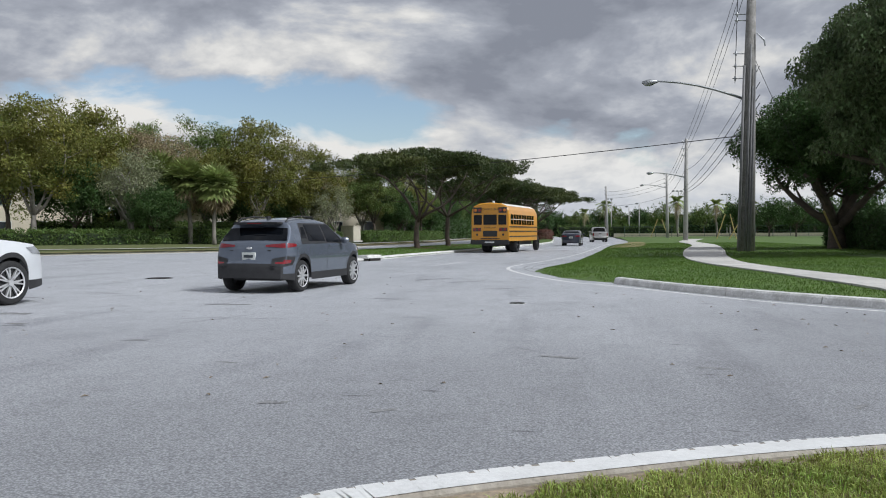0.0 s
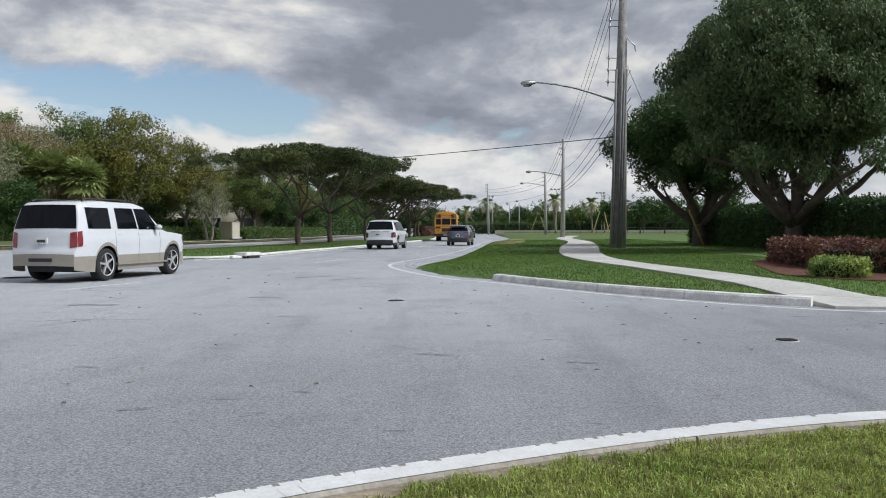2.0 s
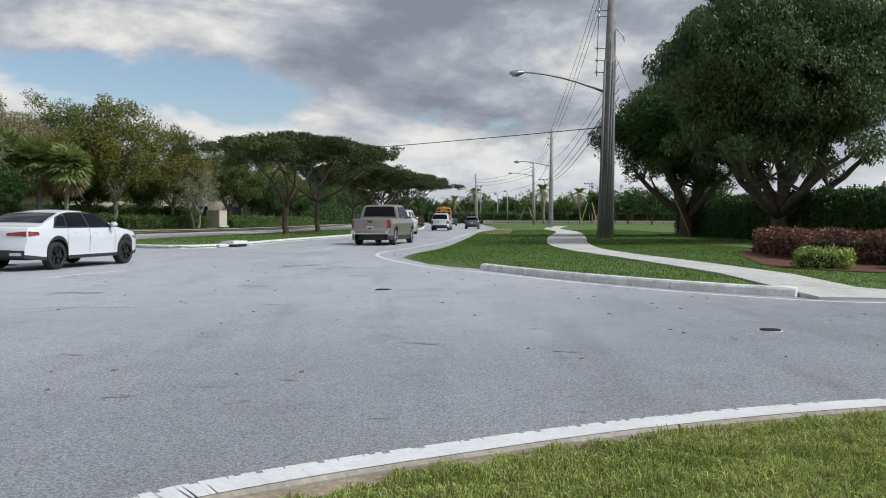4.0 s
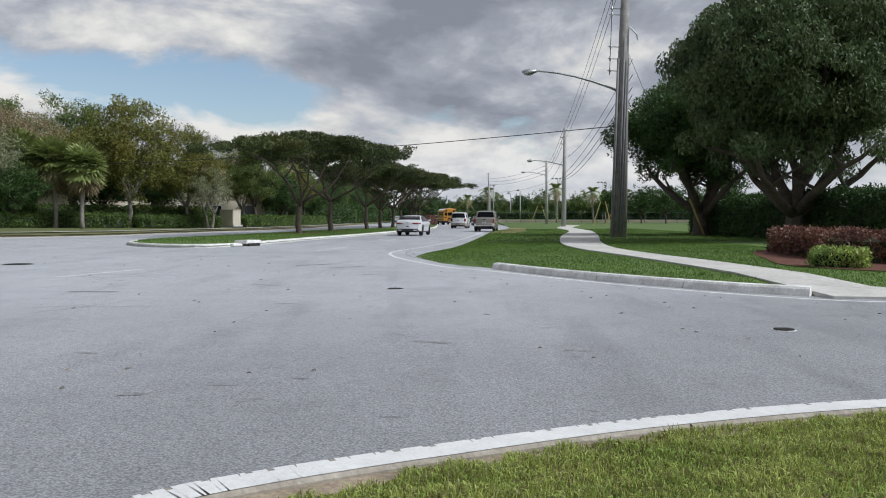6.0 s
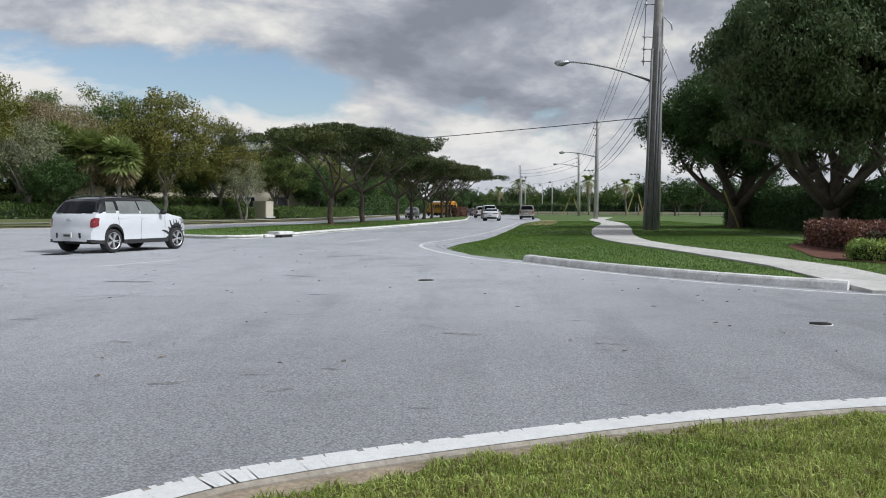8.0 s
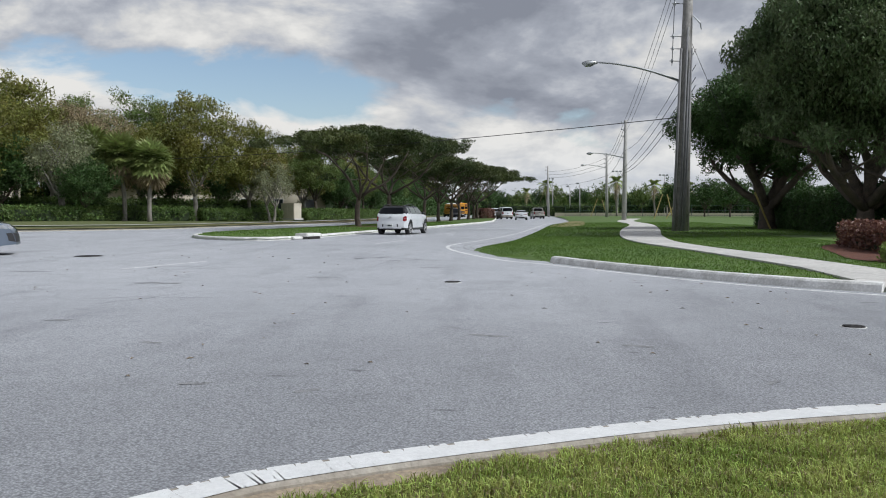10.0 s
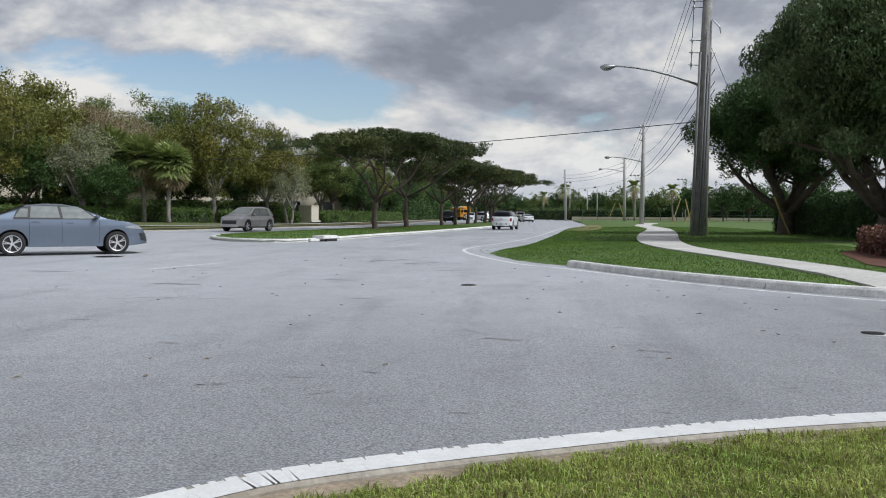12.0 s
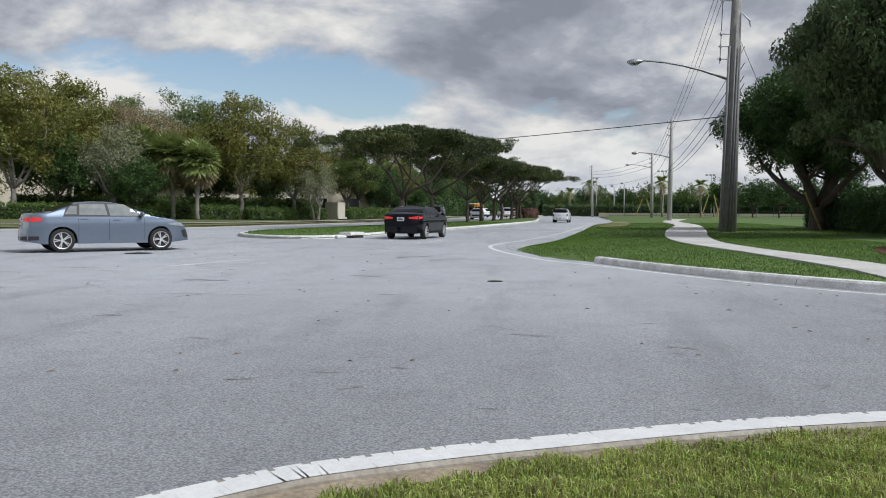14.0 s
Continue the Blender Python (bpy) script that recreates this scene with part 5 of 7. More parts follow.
def wheel_parts(parent, r, width, side, rim_mat, spokes, twin):
    """A tyre with a spoked rim; its axle lies along x, its outer face on the given side."""
    prof = [(-0.46, 0.69), (-0.5, 0.86), (-0.42, 0.975), (-0.2, 1.0), (0.2, 1.0), (0.42, 0.975), (0.5, 0.86), (0.46, 0.69)]
    n, vs, fs = 28, [], []
    for k in range(n):
        w = 2 * math.pi * k / n
        vs += [(a * width, math.cos(w) * q * r, math.sin(w) * q * r) for a, q in prof]
    for k in range(n):
        for j in range(len(prof) - 1):
            k2 = (k + 1) % n
            fs.append((k * 8 + j, k * 8 + j + 1, k2 * 8 + j + 1, k2 * 8 + j))
    tyre = part("wheel", (vs, fs), TYRE, parent, smooth=True)
    bits, x0 = [], side * width * 0.42

    def disc(x, ra, rb, m=28):
        v = []
        for k in range(m):
            w = 2 * math.pi * k / m
            v += [(x, math.cos(w) * ra, math.sin(w) * ra), (x + side * 0.012, math.cos(w) * rb, math.sin(w) * rb)]
        return v, [(2 * k, 2 * k + 1, 2 * ((k + 1) % m) + 1, 2 * ((k + 1) % m)) for k in range(m)]
    bits.append(disc(x0 + side * 0.012, 0.645 * r, 0.705 * r))
    hub = disc(x0, 0.0, 0.15 * r, 14)
    bits.append(hub)
    for s in range(spokes):
        for tw in ((-0.09, 0.09) if twin else (0.0,)):
            w = 2 * math.pi * s / spokes
            hw = 0.045 * r if twin else 0.07 * r
            c, q = math.cos(w), math.sin(w)
            c2, q2 = math.cos(w + tw * 1.6), math.sin(w + tw * 1.6)
            px, py = -q, c
            a, b = (0.10 * r, 0.66 * r)
            p = [(a * c - hw * px, a * q - hw * py), (a * c + hw * px, a * q + hw * py), (b * c2 + hw * 0.7 * px, b * q2 + hw * 0.7 * py), (b * c2 - hw * 0.7 * px, b * q2 - hw * 0.7 * py)]
            v = [(x0 + side * 0.004, *t) for t in p] + [(x0 - side * 0.03, *t) for t in p]
            bits.append((v, [(0, 1, 2, 3), (4, 7, 6, 5), (0, 4, 5, 1), (1, 5, 6, 2), (2, 6, 7, 3), (3, 7, 4, 0)]))
    part("rim", merged(*bits), rim_mat, tyre, smooth=False)
    v, f = disc(x0 - side * 0.05, 0.0, 0.66 * r)
    part("brake_disc", (v, f), PLASTIC, tyre)
    return tyre


# how a car's flank stands out from sill to waist
FLANK = [(0.0, 0.90), (0.14, 0.93), (0.24, 0.972), (0.38, 0.968), (0.52, 0.974), (0.66, 0.992), (0.76, 1.0), (0.84, 0.992), (0.93, 0.97), (1.0, 0.955)]


def car(name, label, L, W, H, wb, ro, r, prof, belt, colour, side_windows, rear_glass, screen, lamps, category="car", clad=None, clad_z=0.3, clad_rear=0.0, roof=None, tumble=0.2,
        rims=(ALLOY, 5, True), plate=(0.0, 0.7), doors=(), handles=(), rails=False, glass=TINT, extra=None, tail=LAMP_RED, grille=None, side_glass=None, exhaust=False, third=None, band=True, wide_rear=False):
    """A car with its rear axle's middle at the origin, heading along +y. Lengths along it count from the rear bumper."""
    top = tagged(new(name), label, category, "vehicles")
    w0, wheels_y = W / 2, (ro, ro + wb)
    # close the bumpers below
    prof = [(0.0, max(0.30, prof[0][1] - 0.06)), (0.003, prof[0][1])] + prof[1:-1] + [(prof[-1][0] - 0.003, prof[-1][1]), (prof[-1][0], max(0.27, prof[-1][1] - 0.08))]

    def half(y, z):
        k = 1 - 0.16 * max(0, (0.6 - y) / 0.6) ** 2.2 - 0.25 * max(0, (y - (L - 0.75)) / 0.75) ** 2.4
        if z < belt:
            k *= lerp_line(FLANK, z / belt)
        else:
            t = (z - belt) / (H - belt)
            k *= 0.955 - tumble * t ** 1.25
            k *= 1 - 0.09 * t * min(1, max(0, (1.3 - y) / 1.3)) - 0.05 * t * min(1, max(0, (y - screen[1]) / 0.8))
        return w0 * k

    def bottom(y):
        zb = 0.24 + 0.06 * max(0, (0.5 - y) / 0.5) + 0.06 * max(0, (y - L + 0.6) / 0.6)
        for c in wheels_y:
            R = r + 0.055
            if abs(y - c) < R:
                zb = max(zb, r + math.sqrt(R * R - (y - c) ** 2))
        return zb

    ys = []
    for (a, za), (b, zb) in zip(prof, prof[1:]):
        n = max(1, int(math.hypot(b - a, zb - za) / 0.07))
        ys += [a + (b - a) * k / n for k in range(n)]
    ys.append(prof[-1][0])
    for c in wheels_y:
        R = r + 0.055
        ys += [c + R * math.sin(math.pi * k / 20) for k in range(-10, 11)] + [c - R - 0.004, c + R + 0.004]
    ys = sorted(ys)
    ys = [y for i, y in enumerate(ys) if i == 0 or y - ys[i - 1] > 0.0003]
    low, high = (0.0, 0.12, 0.26, 0.42, 0.56, 0.68, 0.78, 0.9, 1.0), (0.25, 0.5, 0.72, 0.86)
    rows, nr = [], 0
    for y in ys:
        zt, zb = lerp_line(prof, y), bottom(y)
        zb = min(zb, zt - 0.02)
        zl = max(zb + 0.01, min(belt, zt - 0.05))
        zc = min(max(clad_z, zb + 0.085), zl - 0.005) if clad else zb + (zl - zb) * 0.1
        zc = max(zc, zb + 0.003)
        zz = [zb, zc] + [zc + (zl - zc) * q for q in low[1:]] + [zl + (zt - zl) * q for q in high]
        row = [(half(y, z), y, z) for z in zz]
        e = half(y, zt)
        soft = min(0.06, 0.2 * (zt - zl))
        row += [(e * 0.985, y, zt - soft * 0.6), (e * 0.94, y, zt - soft * 0.2), (e * 0.84, y, zt), (e * 0.45, y, zt + 0.012), (0.0, y, zt + 0.016)]
        nr = len(row)
        rows.append(row)
    vs, body_f, clad_f, roof_f = [], [], [], []
    for row in rows:
        vs += [(x, y - ro, z) for x, y, z in row] + [(-x, y - ro, z) for x, y, z in row[:-1]]
    m = 2 * nr - 1
    for i in range(len(rows) - 1):
        for j in range(nr - 1):
            rear = rows[i][nr - 1][2] < clad_rear and ys[i] < 0.4
            tgt = clad_f if clad and (j == 0 or (rear and rows[i + 1][min(j + 1, nr - 1)][2] <= clad_rear + 0.02)) else (roof_f if roof and rows[i][j][2] > belt + 0.03 and rows[i + 1][j][2] > belt + 0.03 else body_f)
            a, b = i * m + j, (i + 1) * m + j
            tgt.append((a, b, b + 1, a + 1))
            L1, L2 = i * m + nr + j, (i + 1) * m + nr + j
            n1, n2 = (L1 + 1, L2 + 1) if j < nr - 2 else (i * m + nr - 1, (i + 1) * m + nr - 1)
            tgt.append((L1, n1, n2, L2))
    body = part("body", (vs, body_f), colour, top, smooth=True)
    if clad_f:
        part("cladding", (vs, clad_f), clad, top, "darker lower bumper and wheel arch trim", smooth=True)
    if roof_f:
        part("roof", (vs, roof_f), roof, top, "roof and pillars in another colour", smooth=True)
    part("underbody", box_bm(-w0 * 0.64, w0 * 0.64, 0.4 - ro, L - 0.45 - ro, 0.24, min(0.84, belt - 0.12), 0.03), PLASTIC, top)
    for y in wheels_y:
        for s in (-1, 1):
            t = wheel_parts(top, r, 0.22 * r / 0.33, s, rims[0], rims[1], rims[2])
            t.location = (s * (w0 * 0.985 - 0.12 * r / 0.33), y - ro, r)
    if band:
        y0, y1, t0, t1 = side_windows[0][0] - 0.05, side_windows[-1][1] + 0.07, side_windows[0][2] - 0.04, side_windows[-1][3] + 0.05
        z0, z1 = min(q[4] for q in side_windows) - 0.025, max(q[5] for q in side_windows) + 0.025
        for s in (-1, 1):
            v, f = [], []
            for a in range(6):
                z = z0 + (z1 - z0) * a / 5
                for b in range(25):
                    y = (y0 + (t0 - y0) * a / 5) * (1 - b / 24) + (y1 + (t1 - y1) * a / 5) * b / 24
                    zz = min(z, lerp_line(prof, y) - 0.03)
                    v.append((s * (half(y, zz) + 0.003), y - ro, zz))
            f = [(a * 25 + b, a * 25 + b + 1, a * 25 + b + 26, a * 25 + b + 25) for a in range(5) for b in range(24)]
            part("window_trim", (v, f), PLASTIC, top, "black trim round the side windows", smooth=True)
    # side windows: rear and front ends along the foot and the head, heights
    for n, (y0, y1, t0, t1, z0, z1) in enumerate(side_windows):
        for s in (-1, 1):
            v, f = [], []
            for a in range(5):
                z = z0 + (z1 - z0) * a / 4
                for b in range(7):
                    y = (y0 + (t0 - y0) * a / 4) * (1 - b / 6) + (y1 + (t1 - y1) * a / 4) * b / 6
                    v.append((s * (half(y, z) + 0.006), y - ro, z))
            for a in range(4):
                for b in range(6):
                    q = (a * 7 + b, a * 7 + b + 1, a * 7 + b + 8, a * 7 + b + 7)
                    f.append(q if s > 0 else q[::-1])
            part("side_window", (v, f), side_glass or glass, top, smooth=True)

    def on_top(y0, y1, f0, f1, dz, lift=0.008):
        v, f = [], []
        for a in range(7):
            y = y0 + (y1 - y0) * a / 6
            z = lerp_line(prof, y)
            z2, z1 = lerp_line(prof, y + 0.02), lerp_line(prof, y - 0.02)
            nrm = Vector((0, -(z2 - z1), 0.04)).normalized() * lift
            fr = f0 + (f1 - f0) * a / 6
            for b in range(9):
                u = -1 + 2 * b / 8
                v.append((u * fr * half(y, z), y - ro + nrm.y, z + nrm.z + 0.016 * (1 - u * u * fr * fr) + dz))
        for a in range(6):
            for b in range(8):
                f.append((a * 9 + b, a * 9 + b + 1, a * 9 + b + 10, a * 9 + b + 9))
        return v, f
    part("rear_window", on_top(*rear_glass, *((0.97, 0.95) if wide_rear else (0.86, 0.82)), 0), glass, top, smooth=True)
    part("windscreen", on_top(*screen, 0.84, 0.92, 0), side_glass or glass, top, smooth=True)

    def rear_y(z):
        best = 0.0
        for (a, za), (b, zb) in zip(prof, prof[1:]):
            if za <= z <= zb and a < 1.0:
                return a + (b - a) * (z - za) / (zb - za + 1e-9)
        return best

    def front_y(z):
        for (a, za), (b, zb) in zip(prof[::-1], prof[::-1][1:]):
            if za <= z <= zb:
                return a + (b - a) * (z - za) / (zb - za + 1e-9)
        return L
    # lamps: (z low, z high, how far along the side, inner end across the rear, narrowing)
    def corner(z0, z1, along, inner, narrow, end, material, name2):
        for s in (-1, 1):
            v, f, na, nb = [], [], 4, 12
            for a in range(na + 1):
                for b in range(nb + 1):
                    t = b / nb
                    k = 1 - narrow * abs(t - 0.45) * 1.6
                    zm = (z0 + z1) / 2 + (z1 - z0) * 0.12 * (0.45 - t)
                    z = zm + (z1 - z0) * (a / na - 0.5) * max(0.15, k)
                    ye = (rear_y(z) if end < 0 else front_y(z))
                    if t < 0.45:
                        q = t / 0.45
                        y = ye - end * along * (1 - q)
                        x = half(min(max(y, 0), L), z) + 0.008
                    else:
                        q = (t - 0.45) / 0.55
                        xe = half(ye, z) * 0.99
                        x = xe + (inner - xe) * q
                        y = ye + end * 0.010
                    v.append((s * x, y - ro, z))
            for a in range(na):
                for b in range(nb):
                    q = (a * (nb + 1) + b, a * (nb + 1) + b + 1, (a + 1) * (nb + 1) + b + 1, (a + 1) * (nb + 1) + b)
                    f.append(q if s * end < 0 else q[::-1])
            part(name2, (v, f), material, top, smooth=True)
    for z0, z1, along, inner, narrow, end, kind in lamps:
        corner(z0, z1, along, inner, narrow, end, {"tail": tail, "head": LAMP_CLEAR, "fog": LAMP_AMBER, "dark": PLASTIC, "red": LAMP_RED}[kind], {"tail": "tail_light", "head": "headlight", "fog": "bumper_lamp", "dark": "lamp_trim", "red": "tail_light"}[kind])
    # number plate with unreadable bars
    px, pz = plate
    py = rear_y(pz) - ro
    pl = part("number_plate", box_bm(px - 0.155, px + 0.155, py - 0.02, py + 0.03, pz - 0.078, pz + 0.078, 0.006), PLATE, top)
    part("marking", box_bm(px - 0.11, px + 0.11, py - 0.0235, py - 0.018, pz - 0.03, pz + 0.03), DARK_MARK, pl)
    for y in doors:
        for s in (-1, 1):
            v, f = [], []
            for a in range(9):
                z = 0.34 + (belt - 0.36) * a / 8
                for d in (-0.005, 0.005):
                    v.append((s * (half(y, z) + 0.0025), y - ro + d, z))
            f = [(2 * a, 2 * a + 1, 2 * a + 3, 2 * a + 2) for a in range(8)]
            part("door_seam", (v, f), PLASTIC, top)
    for y, z in handles:
        for s in (-1, 1):
            x = s * (half(y, z) + 0.012)
            part("door_handle", box_bm(min(x, x - s * 0.03), max(x, x - s * 0.03), y - 0.1 - ro, y + 0.1 - ro, z - 0.015, z + 0.015, 0.008), colour, top)
    ym = screen[0] - 0.30
    for s in (-1, 1):
        x = half(ym, belt) + 0.02
        part("wing_mirror", box_bm(*sorted((s * x, s * (x + 0.2))), ym - 0.06 - ro, ym + 0.06 - ro, belt + 0.02, belt + 0.16, 0.035), colour if not roof else PLASTIC, top, smooth=True)
    if rails:
        for s in (-1, 1):
            e0, e1 = rear_glass[1] + 0.1, screen[1] - 0.45
            pts = [(s * half(y, lerp_line(prof, y)) * 0.9, y - ro, lerp_line(prof, y) + d) for y, d in ((e0, 0.0), (e0 + 0.12, 0.045), ((e0 + e1) / 2, 0.05), (e1 - 0.12, 0.045), (e1, 0.0))]
            part("roof_rail", tube(pts, [0.016] * 5, 6), PLASTIC, top, smooth=True)
    if grille:
        z0, z1, hw = grille
        v, f = [], []
        for a in range(4):
            z = z0 + (z1 - z0) * a / 3
            for b in range(7):
                u = -1 + b / 3
                v.append((u * hw, front_y(z) - ro + 0.012, z))
        f = [(a * 7 + b, a * 7 + b + 1, a * 7 + b + 8, a * 7 + b + 7) for a in range(3) for b in range(6)]
        part("grille", (v, f), PLASTIC, top)
    if exhaust:
        for s in (-1, 1):
            part("exhaust_tip", box_bm(*sorted((s * w0 * 0.45, s * w0 * 0.75)), -ro - 0.015, 0.1 - ro, 0.36, 0.43, 0.015), CHROME, top)
    if third:
        y, z = third
        part("brake_lamp", box_bm(-0.18, 0.18, y - 0.02 - ro, y + 0.03 - ro, z - 0.012, z + 0.02), LAMP_RED, top)
    if extra:
        extra(top, half, rear_y, ro)
    # both ends bow in plan
    for ob in list(top.children):
        if ob.name.startswith("wheel"):
            continue
        for child in (ob, *ob.children):
            for vert in child.data.vertices:
                y, q = vert.co.y + ro, min(1.0, (vert.co.x / w0) ** 2)
                vert.co.y += 0.17 * q * max(0, 1 - y / 0.7) - 0.20 * q * max(0, (y - L + 0.9) / 0.9)
    return top


SUV = [(0.0, 0.34), (0.006, 0.52), (0.05, 0.60), (0.09, 0.66), (0.15, 0.90), (0.18, 1.02), (0.25, 1.07), (0.55, 1.36), (0.57, 1.41), (0.60, 1.46), (0.80, 1.51), (1.2, 1.55), (1.9, 1.54), (2.3, 1.485), (3.02, 1.07), (3.25, 1.02), (3.85, 0.92), (4.06, 0.80), (4.14, 0.6), (4.17, 0.36)]


def badge(top, half, rear_y, ro):
    y = rear_y(0.92) - ro
    part("badge", tube([(-0.07, y - 0.015, 0.92), (0.0, y - 0.02, 0.93), (0.07, y - 0.015, 0.92)], [0.02, 0.03, 0.02], 8), CHROME, top, "small chrome maker's badge", smooth=True)


def kona_extra(top, half, rear_y, ro):
    """A black roof spoiler over the rear window, a bumper step and a crease under the lamps."""
    spoiler = part("spoiler", box_bm(-0.53, 0.53, 0.34 - ro, 0.66 - ro, 1.415, 1.465, 0.02), PLASTIC, top, "black spoiler over the rear window", smooth=False)
    part("brake_lamp", box_bm(-0.16, 0.16, 0.332 - ro, 0.35 - ro, 1.43, 1.445), LAMP_RED, spoiler)
    part("bumper_step", box_bm(-0.62, 0.62, -0.02 - ro, 0.05 - ro, 0.50, 0.55, 0.015), PLASTIC, top)
    part("tailgate_crease", box_bm(-0.48, 0.48, rear_y(0.87) - ro - 0.012, rear_y(0.87) - ro + 0.02, 0.865, 0.885, 0.006), PLASTIC, top)
    part("antenna_fin", box_bm(-0.02, 0.02, 0.85 - ro, 1.02 - ro, 1.52, 1.60, 0.015), PLASTIC, top)
    badge(top, half, rear_y, ro)


PAINT_KONA = paint("slate_blue_paint", (0.135, 0.158, 0.20), 0.5, 0.26)
kona = car("crossover", "slate blue crossover car with dark lower cladding driving away", 4.17, 1.80, 1.56, 2.60, 0.80, 0.335, SUV, 0.98, PAINT_KONA,
           ((0.86, 1.10, 1.0, 1.12, 1.12, 1.36), (1.14, 1.94, 1.16, 1.88, 1.06, 1.42), (2.0, 2.86, 1.95, 2.30, 1.03, 1.42)), (0.25, 0.52), (2.98, 2.36),
           ((0.93, 1.03, 0.34, 0.36, 0.7, -1, "tail"), (0.54, 0.76, 0.26, 0.52, 0.4, -1, "dark"), (0.60, 0.69, 0.15, 0.60, 0.4, -1, "red"), (0.78, 0.88, 0.4, 0.5, 0.8, 1, "head")),
           clad=PLASTIC, clad_z=0.40, clad_rear=0.60, plate=(0.0, 0.76), doors=(1.05, 1.95, 2.98), handles=((1.2, 0.93), (2.1, 0.91)), rails=True, rims=(ALLOY, 10, False), extra=kona_extra, tumble=0.27, wide_rear=True)

RRP = [(0.0, 0.42), (0.008, 0.66), (0.05, 0.72), (0.09, 1.10), (0.13, 1.16), (0.42, 1.70), (0.52, 1.785), (1.2, 1.845), (2.4, 1.84), (2.95, 1.76), (3.55, 1.20), (3.8, 1.15), (4.6, 1.06), (4.85, 0.92), (4.97, 0.66), (5.0, 0.42)]
PAINT_WHITE_CAR = paint("white_paint", (0.60, 0.615, 0.64), 0.0, 0.3)


def rr_extra(top, half, rear_y, ro):
    y = rear_y(1.06) - ro
    for i in range(10):
        if i == 5:
            continue
        x = -0.52 + i * 0.115
        part("marking", box_bm(x, x + 0.07, y - 0.012, y + 0.01, 1.085, 1.12), PLASTIC, top)
    part("trim_strip", box_bm(-0.5, 0.45, rear_y(0.99) - ro - 0.012, rear_y(0.99) - ro + 0.02, 0.985, 1.0), CHROME, top)


range_suv = car("large_suv", "large white luxury SUV with dark rear bumper and tinted windows", 5.0, 2.0, 1.86, 2.92, 1.10, 0.39, RRP, 1.13, PAINT_WHITE_CAR,
                ((0.50, 1.30, 0.66, 1.32, 1.20, 1.66), (1.36, 2.42, 1.38, 2.36, 1.20, 1.69), (2.48, 3.44, 2.42, 2.98, 1.19, 1.69)), (0.16, 0.44), (3.50, 3.02),
                ((0.74, 1.06, 0.20, 0.72, 0.0, -1, "dark"), (0.78, 0.88, 0.17, 0.76, 0.0, -1, "red"), (0.92, 1.02, 0.17, 0.76, 0.0, -1, "red"), (0.86, 1.02, 0.35, 0.6, 0.5, 1, "head")),
                clad=PLASTIC, clad_z=0.42, clad_rear=0.62, plate=(-0.12, 0.93), doors=(1.34, 2.45, 3.5), handles=((1.5, 1.04), (2.6, 1.03)), rims=(ALLOY, 7, True), tumble=0.24, wide_rear=True, extra=rr_extra, grille=(0.7, 0.9, 0.6))

EXP = [(0.0, 0.45), (0.006, 0.74), (0.05, 0.80), (0.08, 1.17), (0.10, 1.24), (0.30, 1.82), (0.42, 1.90), (1.2, 1.955), (2.6, 1.94), (3.0, 1.86), (3.62, 1.26), (3.85, 1.20), (4.9, 1.10), (5.12, 0.95), (5.21, 0.7), (5.23, 0.45)]
TAN = mat("tan_two_tone_paint", (0.27, 0.245, 0.205), 0.45, vary=0.05, scale=2, coat=0.4)


def exp_extra(top, half, rear_y, ro):
    for s in (-1, 1):
        part("running_board", box_bm(*sorted((s * 0.80, s * 1.02)), ro - 0.75, ro + 1.55, 0.36, 0.41, 0.015), TAN, top)
    part("towbar_cover", box_bm(-0.3, 0.3, -ro - 0.02, -ro + 0.05, 0.50, 0.58), PLASTIC, top)
    for s in (-1, 1):
        part("roof_rail", tube([(s * 0.68, y - ro, 1.93 + d) for y, d in ((0.6, 0), (0.75, 0.06), (2.4, 0.07), (2.6, 0))], [0.02] * 4, 6), PLASTIC, top)
    badge(top, half, rear_y, ro)


expedition = car("family_suv", "large white SUV with tan lower bodywork and dark windows", 5.23, 2.0, 1.97, 3.02, 1.15, 0.40, EXP, 1.22, PAINT_WHITE_CAR,
                 ((0.42, 1.35, 0.50, 1.38, 1.27, 1.78), (1.62, 2.48, 1.64, 2.42, 1.27, 1.79), (2.54, 3.48, 2.48, 3.02, 1.25, 1.79)), (0.11, 0.30), (3.58, 3.05),
                 ((0.84, 1.20, 0.12, 0.70, 0.0, -1, "tail"), (0.85, 1.05, 0.3, 0.65, 0.2, 1, "head")), clad=TAN, clad_z=0.62, clad_rear=0.70, plate=(0.0, 0.98),
                 doors=(1.5, 2.5, 3.5), handles=((1.7, 1.12), (2.65, 1.11)), rims=(ALLOY, 5, False), tumble=0.18, wide_rear=True, band=False, extra=exp_extra, grille=(0.75, 1.0, 0.6))

PICK = [(0.0, 0.62), (0.004, 0.72), (0.07, 0.76), (0.09, 1.20), (0.13, 1.23), (1.78, 1.23), (1.80, 1.28), (1.92, 1.80), (2.0, 1.87), (2.6, 1.915), (3.3, 1.90), (3.6, 1.82), (4.2, 1.30), (4.5, 1.24), (5.4, 1.14), (5.65, 0.95), (5.72, 0.62)]
BEIGE = paint("pewter_beige_paint", (0.23, 0.212, 0.19), 0.3, 0.35)


def pick_extra(top, half, rear_y, ro):
    part("bumper", box_bm(-0.93, 0.93, -ro - 0.06, -ro + 0.10, 0.52, 0.70, 0.03), CHROME, top, "chrome rear bumper")
    part("tailgate_handle", box_bm(-0.12, 0.12, rear_y(1.1) - ro - 0.02, rear_y(1.1) - ro + 0.02, 1.06, 1.14, 0.01), PLASTIC, top)


